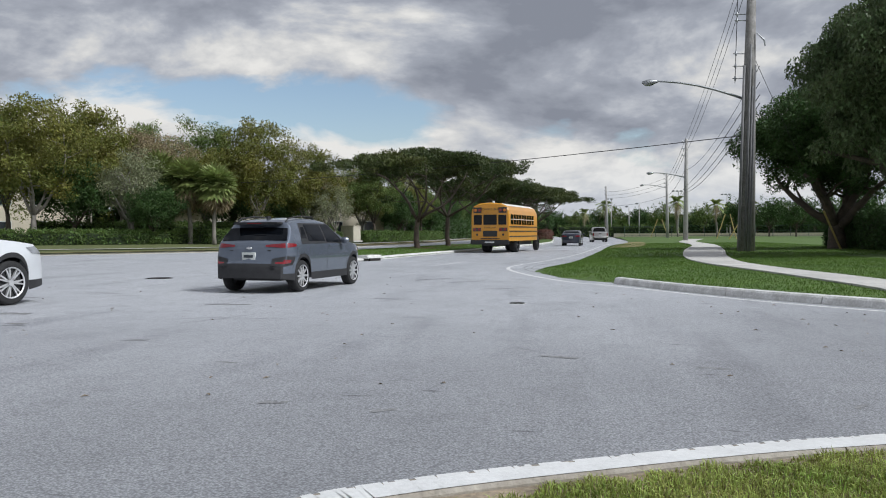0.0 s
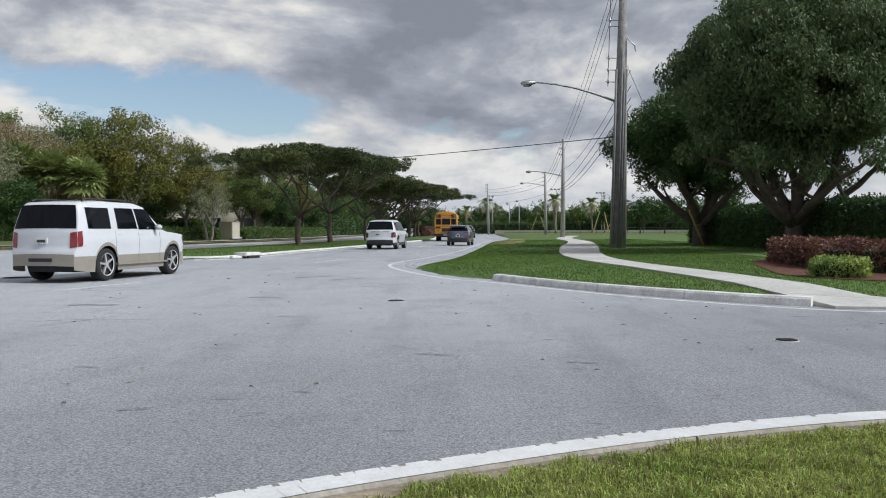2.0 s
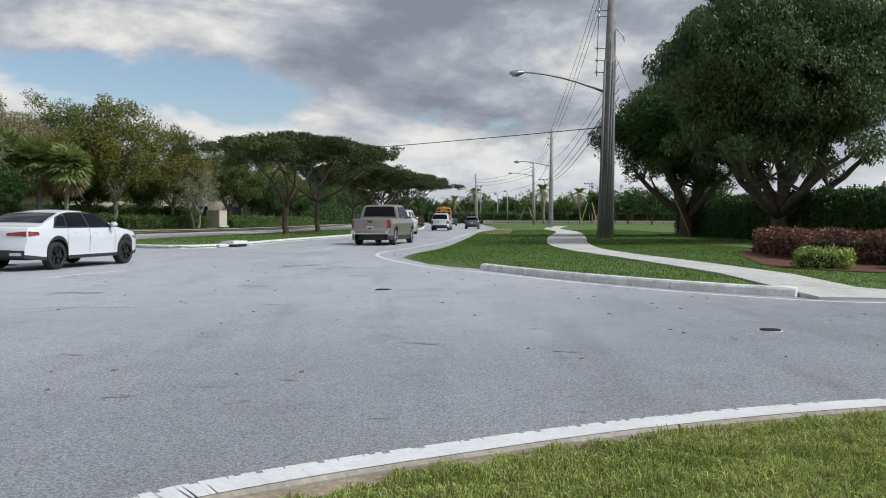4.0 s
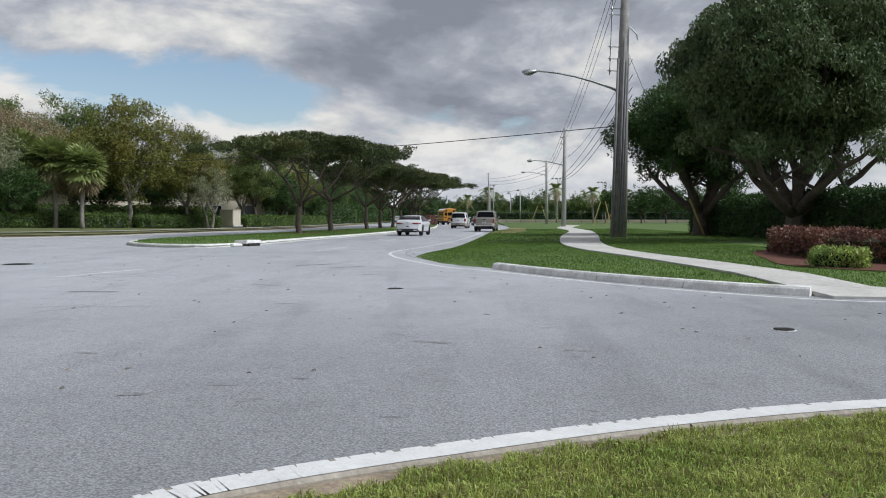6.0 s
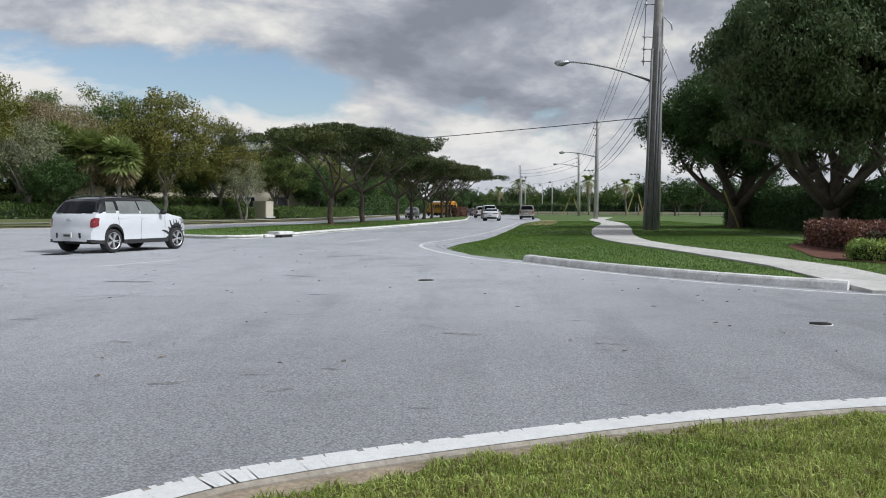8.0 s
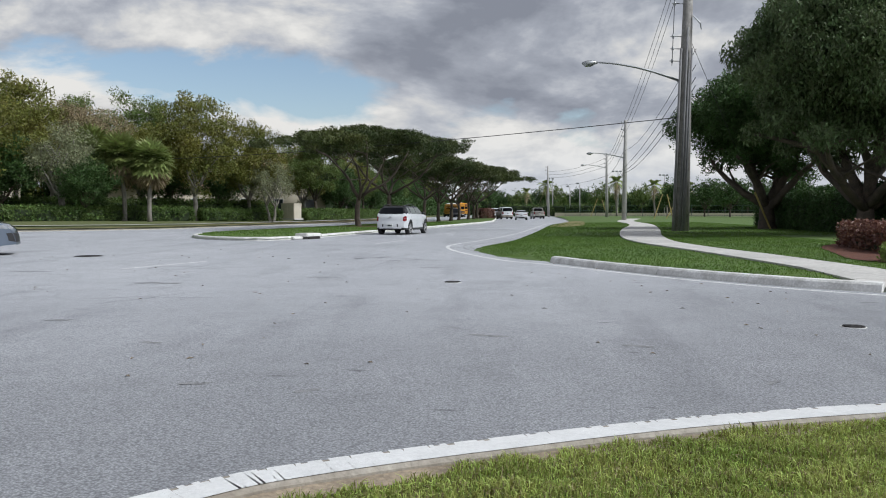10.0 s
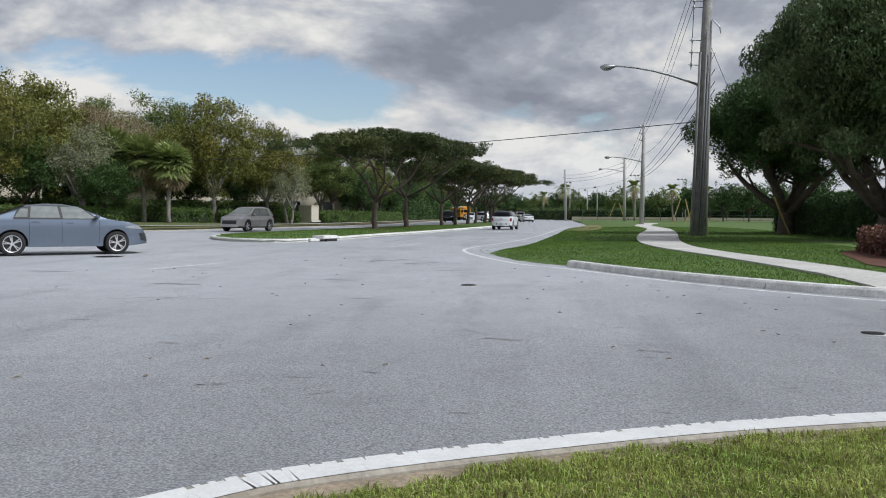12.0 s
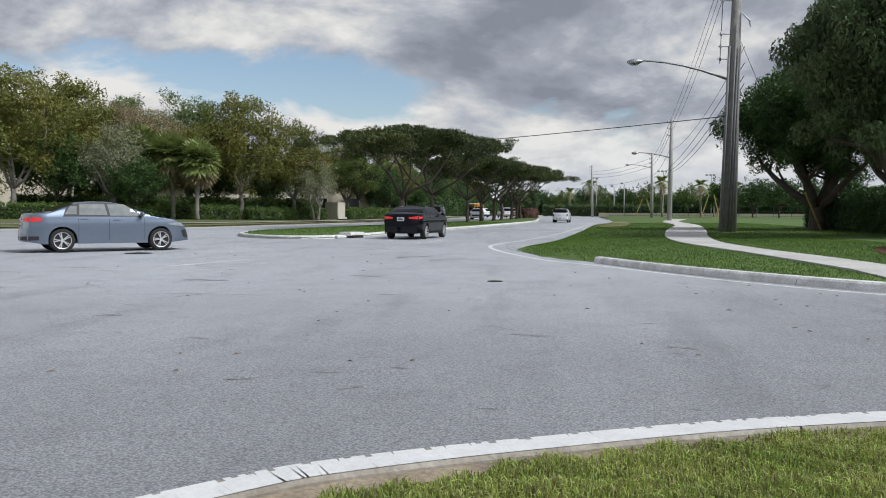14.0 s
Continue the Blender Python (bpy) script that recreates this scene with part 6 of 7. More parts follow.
pickup = car("pickup_truck", "pewter beige pickup truck with chrome rear bumper", 5.72, 1.98, 1.92, 3.6, 1.2, 0.40, PICK, 1.23, BEIGE,
             ((1.98, 2.65, 2.04, 2.68, 1.28, 1.76), (2.72, 3.55, 2.74, 3.40, 1.28, 1.78), (3.58, 3.98, 3.44, 3.60, 1.28, 1.62)), (1.81, 1.92), (4.16, 3.64),
             ((0.82, 1.18, 0.14, 0.78, 0.0, -1, "tail"), (0.85, 1.05, 0.3, 0.65, 0.2, 1, "head")), category="pickup truck", plate=(0.0, 0.80), doors=(1.86, 2.7, 3.6), handles=((2.85, 1.12),), rims=(ALLOY, 5, False), tumble=0.16, extra=pick_extra, clad=PLASTIC, clad_z=0.45, clad_rear=0.55)

COUPE = [(0.0, 0.38), (0.006, 0.58), (0.04, 0.66), (0.07, 0.90), (0.10, 1.0), (0.18, 1.02), (0.45, 1.035), (0.62, 1.09), (1.0, 1.24), (1.4, 1.36), (1.85, 1.42), (2.25, 1.41), (2.7, 1.32), (3.40, 1.0), (3.65, 0.96), (4.2, 0.87), (4.48, 0.75), (4.63, 0.55), (4.69, 0.38)]
coupe = car("coupe_sedan", "white four-door coupe with dark rear diffuser", 4.69, 1.83, 1.44, 2.73, 1.06, 0.335, COUPE, 0.97, PAINT_WHITE_CAR,
            ((0.98, 1.40, 1.25, 1.46, 1.04, 1.28), (1.44, 2.22, 1.50, 2.16, 1.02, 1.35), (2.27, 3.20, 2.22, 2.66, 1.01, 1.34)), (0.66, 1.34), (3.40, 2.74),
            ((0.80, 0.92, 0.30, 0.32, 0.6, -1, "tail"), (0.66, 0.78, 0.4, 0.5, 0.8, 1, "head")), clad=PLASTIC, clad_z=0.29, clad_rear=0.50, plate=(0.0, 0.66), doors=(1.42, 2.25, 3.3), handles=((1.7, 0.88), (2.5, 0.86)),
            rims=(ALLOY_DARK, 5, True), exhaust=True, extra=badge, tumble=0.26, wide_rear=True)

GLOSS_BLACK = paint("gloss_black_roof", (0.006, 0.006, 0.007), 0.0, 0.15, 0.5)
MINI = [(0.0, 0.38), (0.006, 0.58), (0.05, 0.66), (0.07, 0.86), (0.12, 1.0), (0.18, 1.07), (0.44, 1.40), (0.58, 1.48), (0.85, 1.525), (1.3, 1.55), (2.2, 1.535), (2.5, 1.49), (3.02, 1.10), (3.2, 1.05), (3.75, 0.98), (3.98, 0.86), (4.08, 0.62), (4.11, 0.38)]


def zebra(top, half, rear_y, ro):
    """Black stripes fanning out round the front wheel arch and over the bonnet's flank."""
    rnd2 = random.Random(7)
    cy, cz = ro + 2.6, 0.34
    for s in (-1, 1):
        for i in range(11):
            a = radians(6 + i * 17)
            v, f = [], []
            l0, l1 = 0.40, rnd2.uniform(0.58, 0.72) if i % 2 else rnd2.uniform(0.50, 0.60)
            for k in range(6):
                q = l0 + (l1 - l0) * k / 5
                w = 0.042 * (1 - 0.65 * k / 5)
                bend = 0.03 * math.sin(k * 0.9 + i)
                y, z = cy + math.cos(a + bend) * q, cz + math.sin(a + bend) * q
                z = min(z, 0.92 - 0.05 * max(0, y - cy))
                for d in (-w, w):
                    yy, zz = y - math.sin(a) * d, z + math.cos(a) * d
                    v.append((s * (half(min(yy, 4.1), zz) + 0.005), min(yy, 4.06) - ro, zz))
            f = [(2 * k, 2 * k + 1, 2 * k + 3, 2 * k + 2) for k in range(5)]
            part("stripe", (v, f), PLASTIC, top, "black zebra stripe")
    part("bumper_insert", box_bm(-0.46, 0.46, -ro - 0.006, -ro + 0.06, 0.40, 0.58, 0.02), PLASTIC, top, "black insert round the number plate")
    badge(top, half, rear_y, ro)


mini = car("hatchback", "white compact hatchback with black roof and zebra-striped front wing", 4.11, 1.79, 1.56, 2.60, 0.80, 0.335, MINI, 1.04, PAINT_WHITE_CAR,
           ((0.52, 0.94, 0.68, 0.96, 1.10, 1.42), (1.05, 1.84, 1.07, 1.80, 1.09, 1.44), (1.89, 2.84, 1.85, 2.46, 1.08, 1.44)), (0.19, 0.45), (2.98, 2.58),
           ((0.70, 0.98, 0.13, 0.68, 0.35, -1, "tail"), (0.76, 0.94, 0.3, 0.5, 0.3, 1, "head")), clad=PLASTIC, clad_z=0.36, clad_rear=0.36, plate=(0.0, 0.49), doors=(0.98, 1.86, 2.85), handles=((1.1, 0.95), (2.0, 0.94)),
           band=False, rims=(ALLOY, 5, True), roof=GLOSS_BLACK, rails=True, extra=zebra, side_glass=PALE_GLASS, tumble=0.25)

SEDAN = [(0.0, 0.36), (0.006, 0.58), (0.04, 0.66), (0.07, 0.96), (0.11, 1.06), (0.20, 1.085), (0.52, 1.10), (0.72, 1.15), (1.05, 1.29), (1.4, 1.395), (1.85, 1.435), (2.3, 1.425), (2.7, 1.35), (3.40, 1.03), (3.6, 0.99), (4.1, 0.925), (4.38, 0.84), (4.54, 0.70), (4.61, 0.5), (4.64, 0.36)]
PAINT_BLUE = paint("steel_blue_paint", (0.145, 0.18, 0.235), 0.6, 0.28)
blue_sedan = car("sedan", "steel blue compact sedan waiting in the median opening", 4.64, 1.79, 1.45, 2.70, 0.98, 0.335, SEDAN, 0.99, PAINT_BLUE,
                 ((1.05, 1.36, 1.20, 1.38, 1.07, 1.30), (1.42, 2.18, 1.46, 2.12, 1.05, 1.37), (2.25, 3.12, 2.20, 2.66, 1.03, 1.36)), (0.72, 1.30), (3.42, 2.80),
                 ((0.85, 0.99, 0.34, 0.30, 0.6, -1, "tail"), (0.72, 0.84, 0.5, 0.5, 0.8, 1, "head"), (0.36, 0.62, 0.16, 0.3, 0.3, 1, "dark"), (0.34, 0.46, 0.30, 0.2, 0.2, -1, "dark")), plate=(0.0, 0.74), doors=(1.40, 2.22, 3.2), handles=((1.55, 0.93), (2.42, 0.90)),
                 rims=(ALLOY, 5, True), side_glass=PALE_GLASS, glass=TINT, tail=BRAKE_ON, tumble=0.24, extra=badge, wide_rear=True)
PAINT_BLACK = paint("black_paint", (0.003, 0.0035, 0.006), 0.0, 0.1, 0.12)
black_sedan = car("sedan", "glossy black compact sedan with lit brake lamps", 4.64, 1.78, 1.45, 2.70, 0.98, 0.325, SEDAN, 0.99, PAINT_BLACK,
                  ((1.05, 1.36, 1.20, 1.38, 1.07, 1.30), (1.42, 2.18, 1.46, 2.12, 1.05, 1.37), (2.25, 3.12, 2.20, 2.66, 1.03, 1.36)), (0.72, 1.30), (3.42, 2.80),
                  ((0.86, 0.99, 0.32, 0.36, 0.6, -1, "tail"), (0.72, 0.84, 0.45, 0.5, 0.8, 1, "head")), plate=(0.0, 0.86), doors=(1.40, 2.22, 3.2), handles=((1.55, 0.93), (2.42, 0.90)),
                  rims=(ALLOY, 9, False), tail=BRAKE_ON, tumble=0.24, extra=badge, wide_rear=True)

PAINT_SILVER = paint("silver_paint", (0.36, 0.35, 0.345), 0.5, 0.3)
TUC = [(y * 4.40 / 4.17, z * 1.66 / 1.56) for y, z in SUV]
silver_suv = car("crossover", "silver crossover car coming round the median", 4.40, 1.82, 1.66, 2.64, 0.86, 0.35, TUC, 1.03, PAINT_SILVER,
                 ((0.90, 1.10, 1.02, 1.12, 1.15, 1.42), (1.14, 2.02, 1.14, 1.96, 1.09, 1.52), (2.09, 3.0, 2.03, 2.42, 1.08, 1.52)), (0.27, 0.54), (3.15, 2.50),
                 ((0.86, 1.05, 0.28, 0.5, 0.4, -1, "tail"), (0.74, 0.94, 0.5, 0.5, 0.7, 1, "head")), clad=PLASTIC, clad_z=0.33, plate=(0.0, 0.80), doors=(1.1, 2.05, 3.1), handles=((1.25, 0.97), (2.2, 0.95)),
                 rails=True, rims=(ALLOY, 5, True), grille=(0.5, 0.74, 0.55), side_glass=PALE_GLASS)
dark_sedan = car("sedan", "dark sedan far along the road", 4.64, 1.79, 1.45, 2.70, 0.98, 0.33, SEDAN, 0.99, paint("dark_blue_paint", (0.02, 0.025, 0.04), 0.2),
                 ((1.05, 2.18, 1.20, 2.12, 1.05, 1.36), (2.25, 3.12, 2.20, 2.66, 1.03, 1.36)), (0.72, 1.30), (3.42, 2.80), ((0.84, 0.98, 0.32, 0.36, 0.6, -1, "tail"),), plate=(0.0, 0.78))
silver_pickup = car("pickup_truck", "silver-white pickup truck far along the road", 5.72, 1.98, 1.92, 3.6, 1.2, 0.40, PICK, 1.23, PAINT_SILVER,
                    ((1.98, 2.65, 2.04, 2.68, 1.28, 1.76), (2.72, 3.55, 2.74, 3.40, 1.28, 1.78)), (1.81, 1.92), (4.16, 3.64), ((0.82, 1.18, 0.14, 0.78, 0.0, -1, "tail"),), category="pickup truck", plate=(0.0, 0.80), extra=pick_extra)
white_suv = car("crossover", "white crossover coming along the opposite carriageway", 4.40, 1.82, 1.66, 2.64, 0.86, 0.35, TUC, 1.03, PAINT_WHITE_CAR,
                ((1.14, 2.02, 1.14, 1.96, 1.09, 1.52), (2.09, 3.0, 2.03, 2.42, 1.08, 1.52)), (0.27, 0.54), (3.15, 2.50), ((0.74, 0.94, 0.5, 0.5, 0.7, 1, "head"),), grille=(0.5, 0.74, 0.55))
dark_suv = car("large_suv", "dark SUV coming along the opposite carriageway", 5.0, 2.0, 1.86, 2.92, 1.10, 0.39, RRP, 1.13, PAINT_BLACK,
               ((0.50, 1.30, 0.66, 1.32, 1.20, 1.66), (1.36, 2.42, 1.38, 2.36, 1.20, 1.69), (2.48, 3.44, 2.42, 2.98, 1.19, 1.69)), (0.16, 0.44), (3.50, 3.02), ((0.86, 1.02, 0.35, 0.6, 0.5, 1, "head"),), grille=(0.7, 0.9, 0.6))

# the school bus
YELLOW = mat("school_bus_yellow", (0.62, 0.27, 0.015), 0.35, vary=0.05, scale=1, coat=0.5)
BUS_WHITE = mat("bus_roof_white", (0.66, 0.65, 0.60), 0.5, vary=0.05, scale=1)


def words(text, size, material, parent, m, name="lettering"):
    cu = bpy.data.curves.new("words", "FONT")
    cu.body, cu.size, cu.align_x, cu.align_y, cu.extrude = text, size, "CENTER", "CENTER", 0.002
    tmp = bpy.data.objects.new("words", cu)
    me = bpy.data.meshes.new_from_object(tmp)
    bpy.data.objects.remove(tmp)
    me.materials.clear()
    me.materials.append(material)
    ob = new(name, me)
    ob.parent = parent
    ob.matrix_local = m
    return ob


def school_bus():
    top = tagged(new("school_bus"), "yellow school bus with black bumper and rails, seen from behind", "bus", "vehicles")
    L, w, z0, z1 = 9.6, 1.2, 0.72, 3.08
    ro = 2.5
    prof = [(-w, z0), (-w, 2.35), (-w * 0.97, 2.62), (-w * 0.86, 2.86), (-w * 0.6, 3.01), (0, z1), (w * 0.6, 3.01), (w * 0.86, 2.86), (w * 0.97, 2.62), (w, 2.35), (w, z0)]
    vs, fs = [], []
    for y in (-ro, -ro + 0.06, L - ro - 2.0, L - ro - 1.6):
        k = 1.0 if y not in (-ro, L - ro - 1.6) else 0.97
        vs += [(x * k, y, z0 + (z - z0) * (k if z > z0 else 1)) for x, z in prof]
    n = len(prof)
    for i in range(3):
        for j in range(n):
            j2 = (j + 1) % n
            fs.append((i * n + j, i * n + j2, (i + 1) * n + j2, (i + 1) * n + j))
    fs += [tuple(range(n))[::-1], tuple(range(3 * n, 4 * n))]
    part("body", (vs, fs), YELLOW, top)
    rv, rf = [], []
    for y in (-ro + 0.1, L - ro - 2.0):
        rv += [(x * 1.003, y, z + 0.006) for x, z in prof[3:8]]
    rf = [(j, j + 1, 5 + j + 1, 5 + j) for j in range(4)]
    part("roof", (rv, rf), BUS_WHITE, top, "white roof panel")
    part("hood", box_bm(-0.85, 0.85, L - ro - 1.7, L - ro, 0.7, 1.55, 0.12), YELLOW, top)
    part("bumper", box_bm(-w, w, -ro - 0.16, -ro + 0.05, 0.52, 0.80, 0.03), PLASTIC, top, "black rear bumper")
    yb = -ro - 0.004
    for x0, x1, a, b in ((-1.02, -0.52, 1.72, 2.32), (-0.42, 0.42, 1.72, 2.34), (0.52, 1.02, 1.72, 2.32)):
        part("rear_window", box_bm(x0, x1, yb - 0.02, yb + 0.05, a, b, 0.015), TINT, top)
    part("rear_grille", box_bm(-0.45, 0.45, yb - 0.02, yb + 0.05, 1.0, 1.36, 0.02), PLASTIC, top)
    part("sign_panel", box_bm(-0.46, 0.46, yb - 0.02, yb + 0.05, 2.5, 2.86, 0.01), YELLOW, top)
    words("SCHOOL BUS", 0.185, PLASTIC, top, pose(0, yb - 0.028, 2.66, 90, 0, 0))
    for s in (-1, 1):
        part("light_panel", box_bm(*sorted((s * 0.52, s * 1.06)), yb - 0.015, yb + 0.05, 2.42, 2.80, 0.02), PLASTIC, top, "black warning light panel")
        for x, m in ((0.66, LAMP_RED), (0.92, LAMP_AMBER)):
            part("warning_lamp", tube([(s * x, yb - 0.05, 2.61), (s * x, yb, 2.61)], [0.09, 0.10], 14), m, top)
        part("lamp_trim", box_bm(*sorted((s * 0.55, s * 1.1)), yb - 0.012, yb + 0.05, 1.30, 1.56, 0.02), PLASTIC, top)
        for x, m in ((0.68, LAMP_RED), (0.95, LAMP_RED)):
            part("tail_light", tube([(s * x, yb - 0.04, 1.43), (s * x, yb, 1.43)], [0.085, 0.09], 14), m, top)
        part("reflector", tube([(s * 0.82, yb - 0.03, 1.12), (s * 0.82, yb, 1.12)], [0.07, 0.07], 12), PLASTIC, top)
        for z in (1.0, 1.32, 1.60):
            part("rub_rail", box_bm(*sorted((s * w * 0.99, s * (w + 0.025))), -ro + 0.05, L - ro - 1.7, z - 0.035, z + 0.035), PLASTIC, top, "black side rail")
        for k in range(9):
            y = -ro + 0.35 + k * 0.72
            part("side_window", box_bm(*sorted((s * w * 0.98, s * (w + 0.012))), y, y + 0.58, 1.74, 2.36, 0.01), TINT, top)
            part("window_bar", box_bm(*sorted((s * w * 0.98, s * (w + 0.018))), y, y + 0.58, 2.04, 2.08), BUS_WHITE, top)
    words("STATE LAW", 0.14, PLASTIC, top, pose(0, yb - 0.012, 1.54, 90, 0, 0))
    part("marking", box_bm(-0.6, 0.6, yb - 0.012, yb + 0.02, 0.86, 0.91), PLASTIC, top)
    part("marking", box_bm(-0.3, 0.3, -ro - 0.168, -ro - 0.10, 0.62, 0.70), PLATE, top)
    part("roof_lamp", tube([(0.0, -ro + 0.8, 3.07), (0.0, -ro + 0.8, 3.2)], [0.09, 0.07], 12), PLATE, top)
    part("underbody", box_bm(-0.5, 0.5, -ro + 0.2, L - ro - 0.4, 0.42, 0.75), PLASTIC, top)
    for y, xs in ((0.0, (-0.98, 0.98)), (5.9, (-1.0, 1.0))):
        for x in xs:
            t = wheel_parts(top, 0.5, 0.30 if y else 0.52, -1 if x < 0 else 1, ALLOY_DARK, 6, False)
            t.location = (x * (0.9 if not y else 1.0), y, 0.5)
    return top


bus = school_bus()

# ---- motion ----
# seconds, x, y of the rear axle's middle on the road
PATHS = {
    "kona": (kona, ((0, -6.47, 16.4), (0.2, -5.75, 20.9), (0.5, -4.55, 27.6), (0.9, -3.0, 36.6), (1.2, -1.95, 43.7), (1.5, -0.9, 50.4), (1.8, 0.05, 57.0), (2.2, 1.05, 65.4), (4.3, 4.55, 106), (5, 4.9, 118), (6.5, 3.6, 142), (8, -2, 168), (10, -11, 178), (14, -17, 182))),
    "bus": (bus, ((0, -4.33, 51.4), (0.2, -3.75, 54.7), (0.5, -2.9, 60.2), (0.9, -1.75, 67.5), (1.5, -0.75, 77.5), (2.2, -0.3, 89), (3.2, 0.3, 110), (4.3, 0.8, 132), (5.4, -0.2, 148), (6.5, -1.6, 156), (8, -7.6, 166), (10, -11, 172), (14, -18, 189))),
    "range_suv": (range_suv, ((0, -11.2, 10.0), (0.2, -10.4, 13.8), (0.5, -9.12, 19.55), (0.9, -7.6, 27.2), (1.2, -6.65, 33.7), (1.5, -5.7, 40.2), (1.8, -4.75, 46.8), (2.2, -3.85, 54.6), (3.2, -1.3, 74), (4.3, 0.6, 91.5), (5.5, 1.3, 108), (7, 0.5, 122), (9, -1.2, 137), (11, -5, 152), (14, -14, 164))),
    "expedition": (expedition, ((0, -18.0, -17.5), (1.0, -13.1, 1.0), (1.8, -10.1, 16.1), (2.2, -8.66, 23.6), (3.2, -5.3, 44), (4.3, -2.3, 69), (5, -0.9, 83), (5.5, 0.1, 91.5), (6.5, 1.45, 104), (8.2, 0.8, 117), (10, -0.6, 132), (14, -9, 157))),
    "pickup": (pickup, ((0, -24, -32), (2.2, -9.4, 6), (3.2, -5.6, 24), (4.3, -1.98, 43.4), (4.7, -0.5, 50.4), (5, 0.62, 56.4), (5.5, 2.0, 65.8), (6.5, 4.05, 83), (7.3, 5.1, 97), (7.8, 5.6, 105.5), (8.2, 6.05, 112), (10.3, 4.4, 143), (12, -1, 161), (14, -8, 174))),
    "coupe": (coupe, ((0, -32, -47), (2.2, -19.6, -12), (3.4, -12.6, 8.6), (4.3, -8.73, 24.9), (4.7, -7.15, 32.2), (5, -6.05, 38.0), (5.5, -4.35, 47.6), (6.5, -1.62, 66), (7.3, -0.1, 80), (7.8, 0.6, 88.5), (8.2, 1.15, 95), (10.3, 1.6, 122), (12, 0.2, 140), (14, -5, 155))),
    "mini": (mini, ((0, -48, -38), (5.0, -24, -2), (6.5, -16.2, 10.5), (7.3, -13.1, 16.9), (7.8, -11.6, 20.6), (8.2, -10.5, 23.9), (9.3, -7.75, 35), (10.3, -5.4, 46), (11, -3.85, 54.6), (11.6, -2.7, 62.0), (12.1, -1.8, 68.4), (12.8, -0.6, 76.8), (13.3, 0.05, 82.6), (14, 0.85, 90.5))),
    "blue_sedan": (blue_sedan, ((0, -92, -14), (6, -44, 8.5), (8.2, -27.5, 15.7), (9.3, -20.3, 19.0), (10.3, -15.95, 20.3), (11, -14.95, 20.9), (11.6, -14.55, 21.15), (12.1, -14.4, 21.25), (12.5, -14.3, 21.3), (13.3, -14.18, 21.4), (14, -14.12, 21.45))),
    "black_sedan": (black_sedan, ((0, -60, -150), (9, -24, -46), (11.5, -14.1, -6), (12.3, -11.6, 7.3), (12.8, -10.0, 14.9), (13.3, -8.25, 22.5), (13.65, -7.2, 28.4), (14, -6.25, 34.5))),
    "silver_suv": (silver_suv, ((0, -10, 262), (6.5, -10.9, 152), (7.3, -10.4, 137), (8.2, -10.9, 121), (9.2, -12.2, 104), (10.3, -13.6, 86), (11, -15.0, 72), (11.6, -16.9, 61.2), (12.1, -18.9, 52.6), (12.5, -20.9, 46.6), (12.9, -24, 41.5), (13.4, -30, 37.2), (14, -39, 33))),
    "dark_sedan": (dark_sedan, ((0, 0.25, 75), (0.2, 0.55, 79), (1.2, 1.65, 99), (2.2, 2.7, 119), (5, 1.5, 166), (8, -8, 184), (14, -16, 194))),
    "silver_pickup": (silver_pickup, ((0, 3.9, 104), (0.2, 3.7, 108), (1.2, 3.1, 128), (2.2, 3.0, 146), (5, 0.0, 184), (8, -9, 192), (14, -17, 200))),
    "dark_suv": (dark_suv, ((0, -9, 300), (11, -11.0, 146), (12.1, -12.2, 126), (12.8, -12.7, 115), (13.3, -13.0, 106), (14, -13.6, 94))),
    "white_suv": (white_suv, ((0, -9, 330), (11, -10.5, 175), (12.5, -11.0, 150), (13.3, -11.1, 135), (14, -11.2, 121))),
}


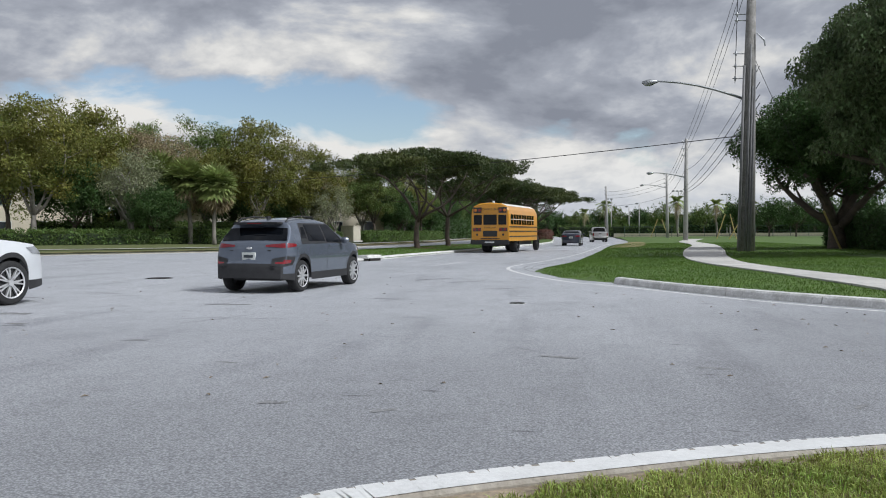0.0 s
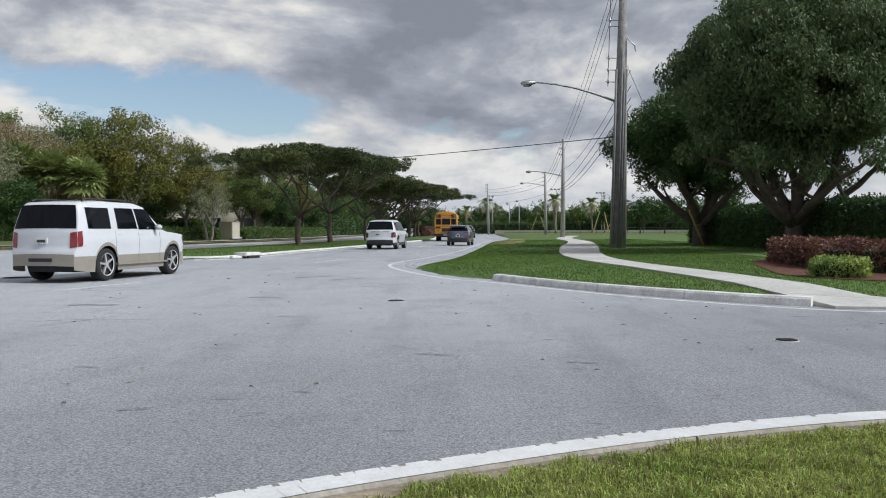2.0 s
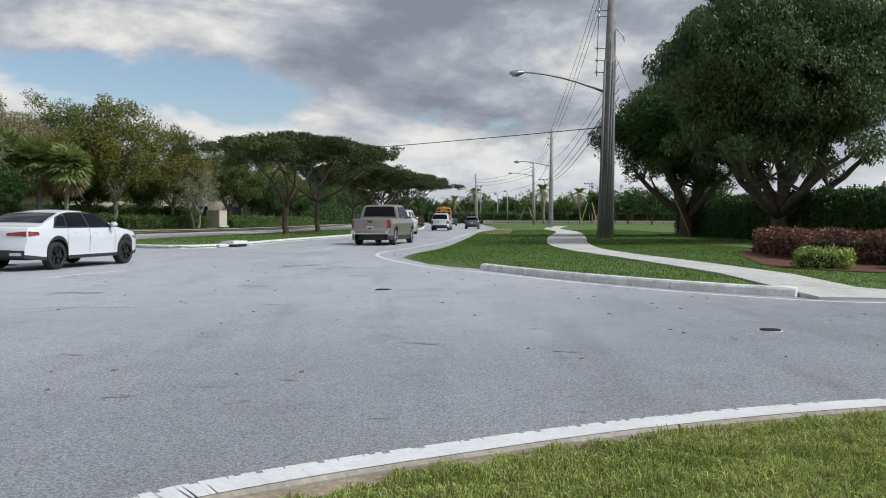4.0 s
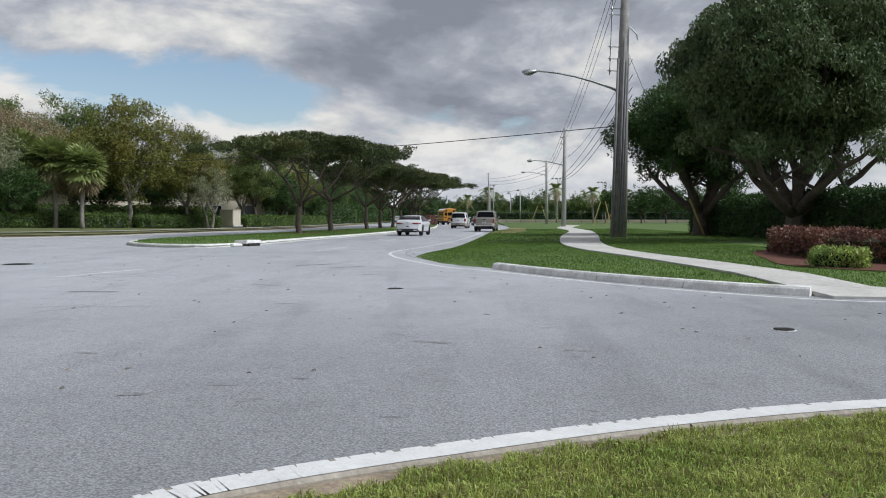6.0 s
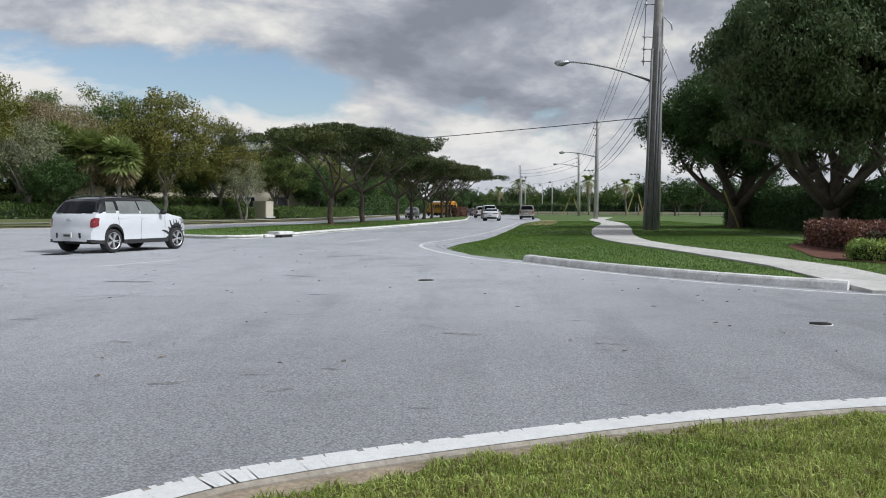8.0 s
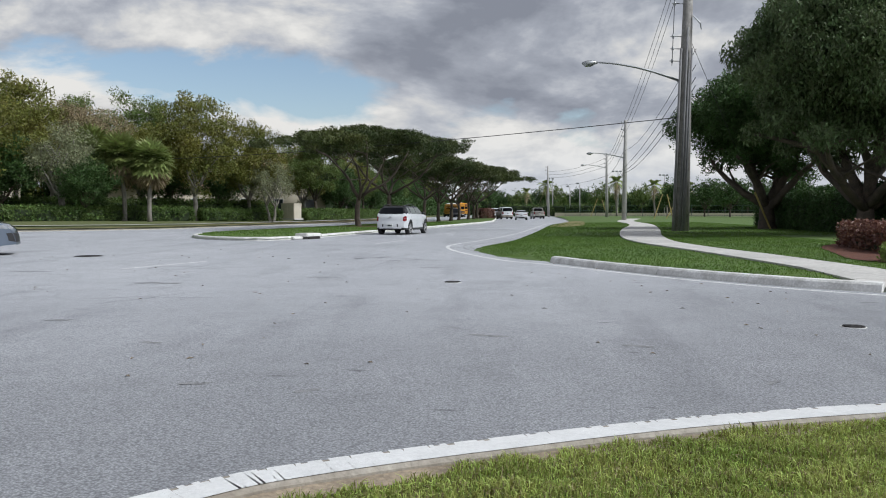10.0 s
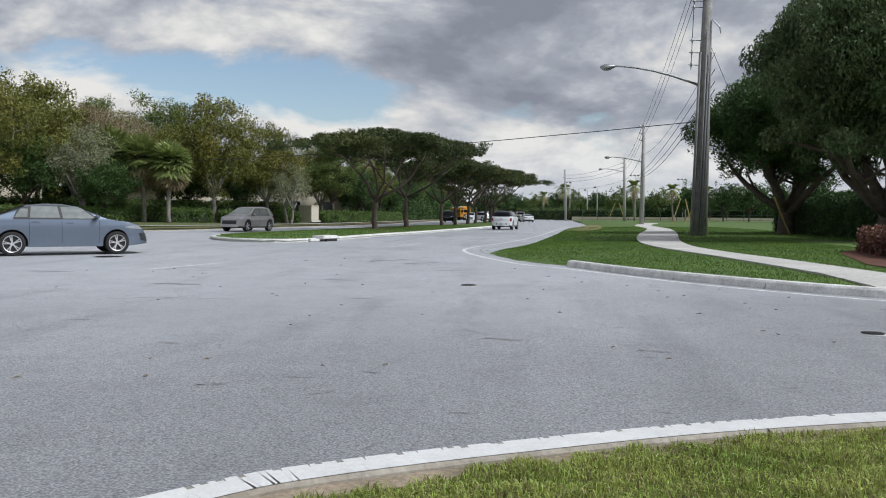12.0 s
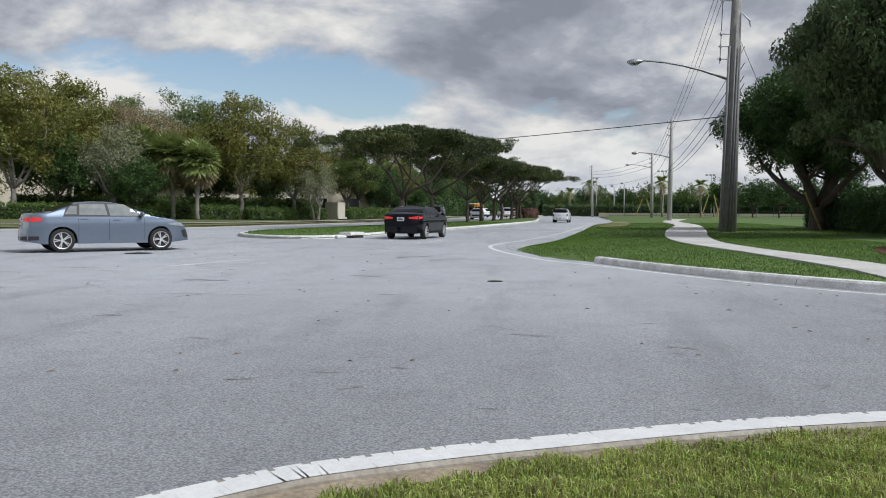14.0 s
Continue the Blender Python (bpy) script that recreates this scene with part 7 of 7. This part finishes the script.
def along(rows, t):
    """Place on a path at t, by a smooth curve through its rows."""
    i = 0
    while i < len(rows) - 2 and rows[i + 1][0] < t:
        i += 1
    a, b = rows[i], rows[i + 1]
    p, n = rows[max(i - 1, 0)], rows[min(i + 2, len(rows) - 1)]
    h = b[0] - a[0]
    u = min(1, max(0, (t - a[0]) / h))
    out = []
    for k in (1, 2):
        ma = (b[k] - p[k]) / (b[0] - p[0]) * h
        mb = (n[k] - a[k]) / (n[0] - a[0]) * h
        out.append((2 * u ** 3 - 3 * u * u + 1) * a[k] + (u ** 3 - 2 * u * u + u) * ma + (3 * u * u - 2 * u ** 3) * b[k] + (u ** 3 - u * u) * mb)
    return Vector(out)


HEADING_END = {"blue_sedan": ((10.3, 58), (11.6, 52), (14, 47))}


def motions():
    for name, (thing, rows) in PATHS.items():
        times = [i / 5 for i in range(71)]
        keyed, turned, last = [], 0.0, None
        spin_rows = [(0.0, 0.0)]
        for t in times:
            p = along(rows, t)
            d = along(rows, min(14, t + 0.12)) - along(rows, max(0, t - 0.12))
            yaw = -math.degrees(math.atan2(d.x, d.y))
            if name in HEADING_END and t >= 9.5:
                (t0, h0), (t1, h1), (t2, h2) = HEADING_END[name]
                yaw = -(h0 + (h1 - h0) * min(1, max(0, (t - t0) / (t1 - t0))) + (h2 - h1) * min(1, max(0, (t - t1) / (t2 - t1))))
            keyed.append((t, pose(p.x, p.y, 0.003, 0, 0, yaw)))
        walk(thing, keyed)
        # wheels roll by the way gone, while the car is near enough to tell
        wheels = [c for c in thing.children if c.name.startswith("wheel")]
        near = [k for k in range(421) if along(rows, k / 30).length < 70]
        if not near:
            continue
        k0, k1 = max(0, near[0] - 2), min(420, near[-1] + 2)
        ang, prev, rolled = 0.0, along(rows, k0 / 30), [(k0 / 30, 0.0)]
        for k in range(k0 + 1, k1 + 1):
            q = along(rows, k / 30)
            ang -= min(1.5, (q - prev).length / wheels[0].location.z)
            prev = q
            rolled.append((k / 30, ang))
        if k0 > 0:
            rolled.insert(0, (0.0, 0.0))
        if k1 < 420:
            rolled.append((14.0, ang))
        for wheel in wheels:
            x, y, z = wheel.location
            walk(wheel, [(t, Matrix.Translation((x, y, z)) @ Matrix.Rotation(a, 4, "X")) for t, a in rolled])


motions()
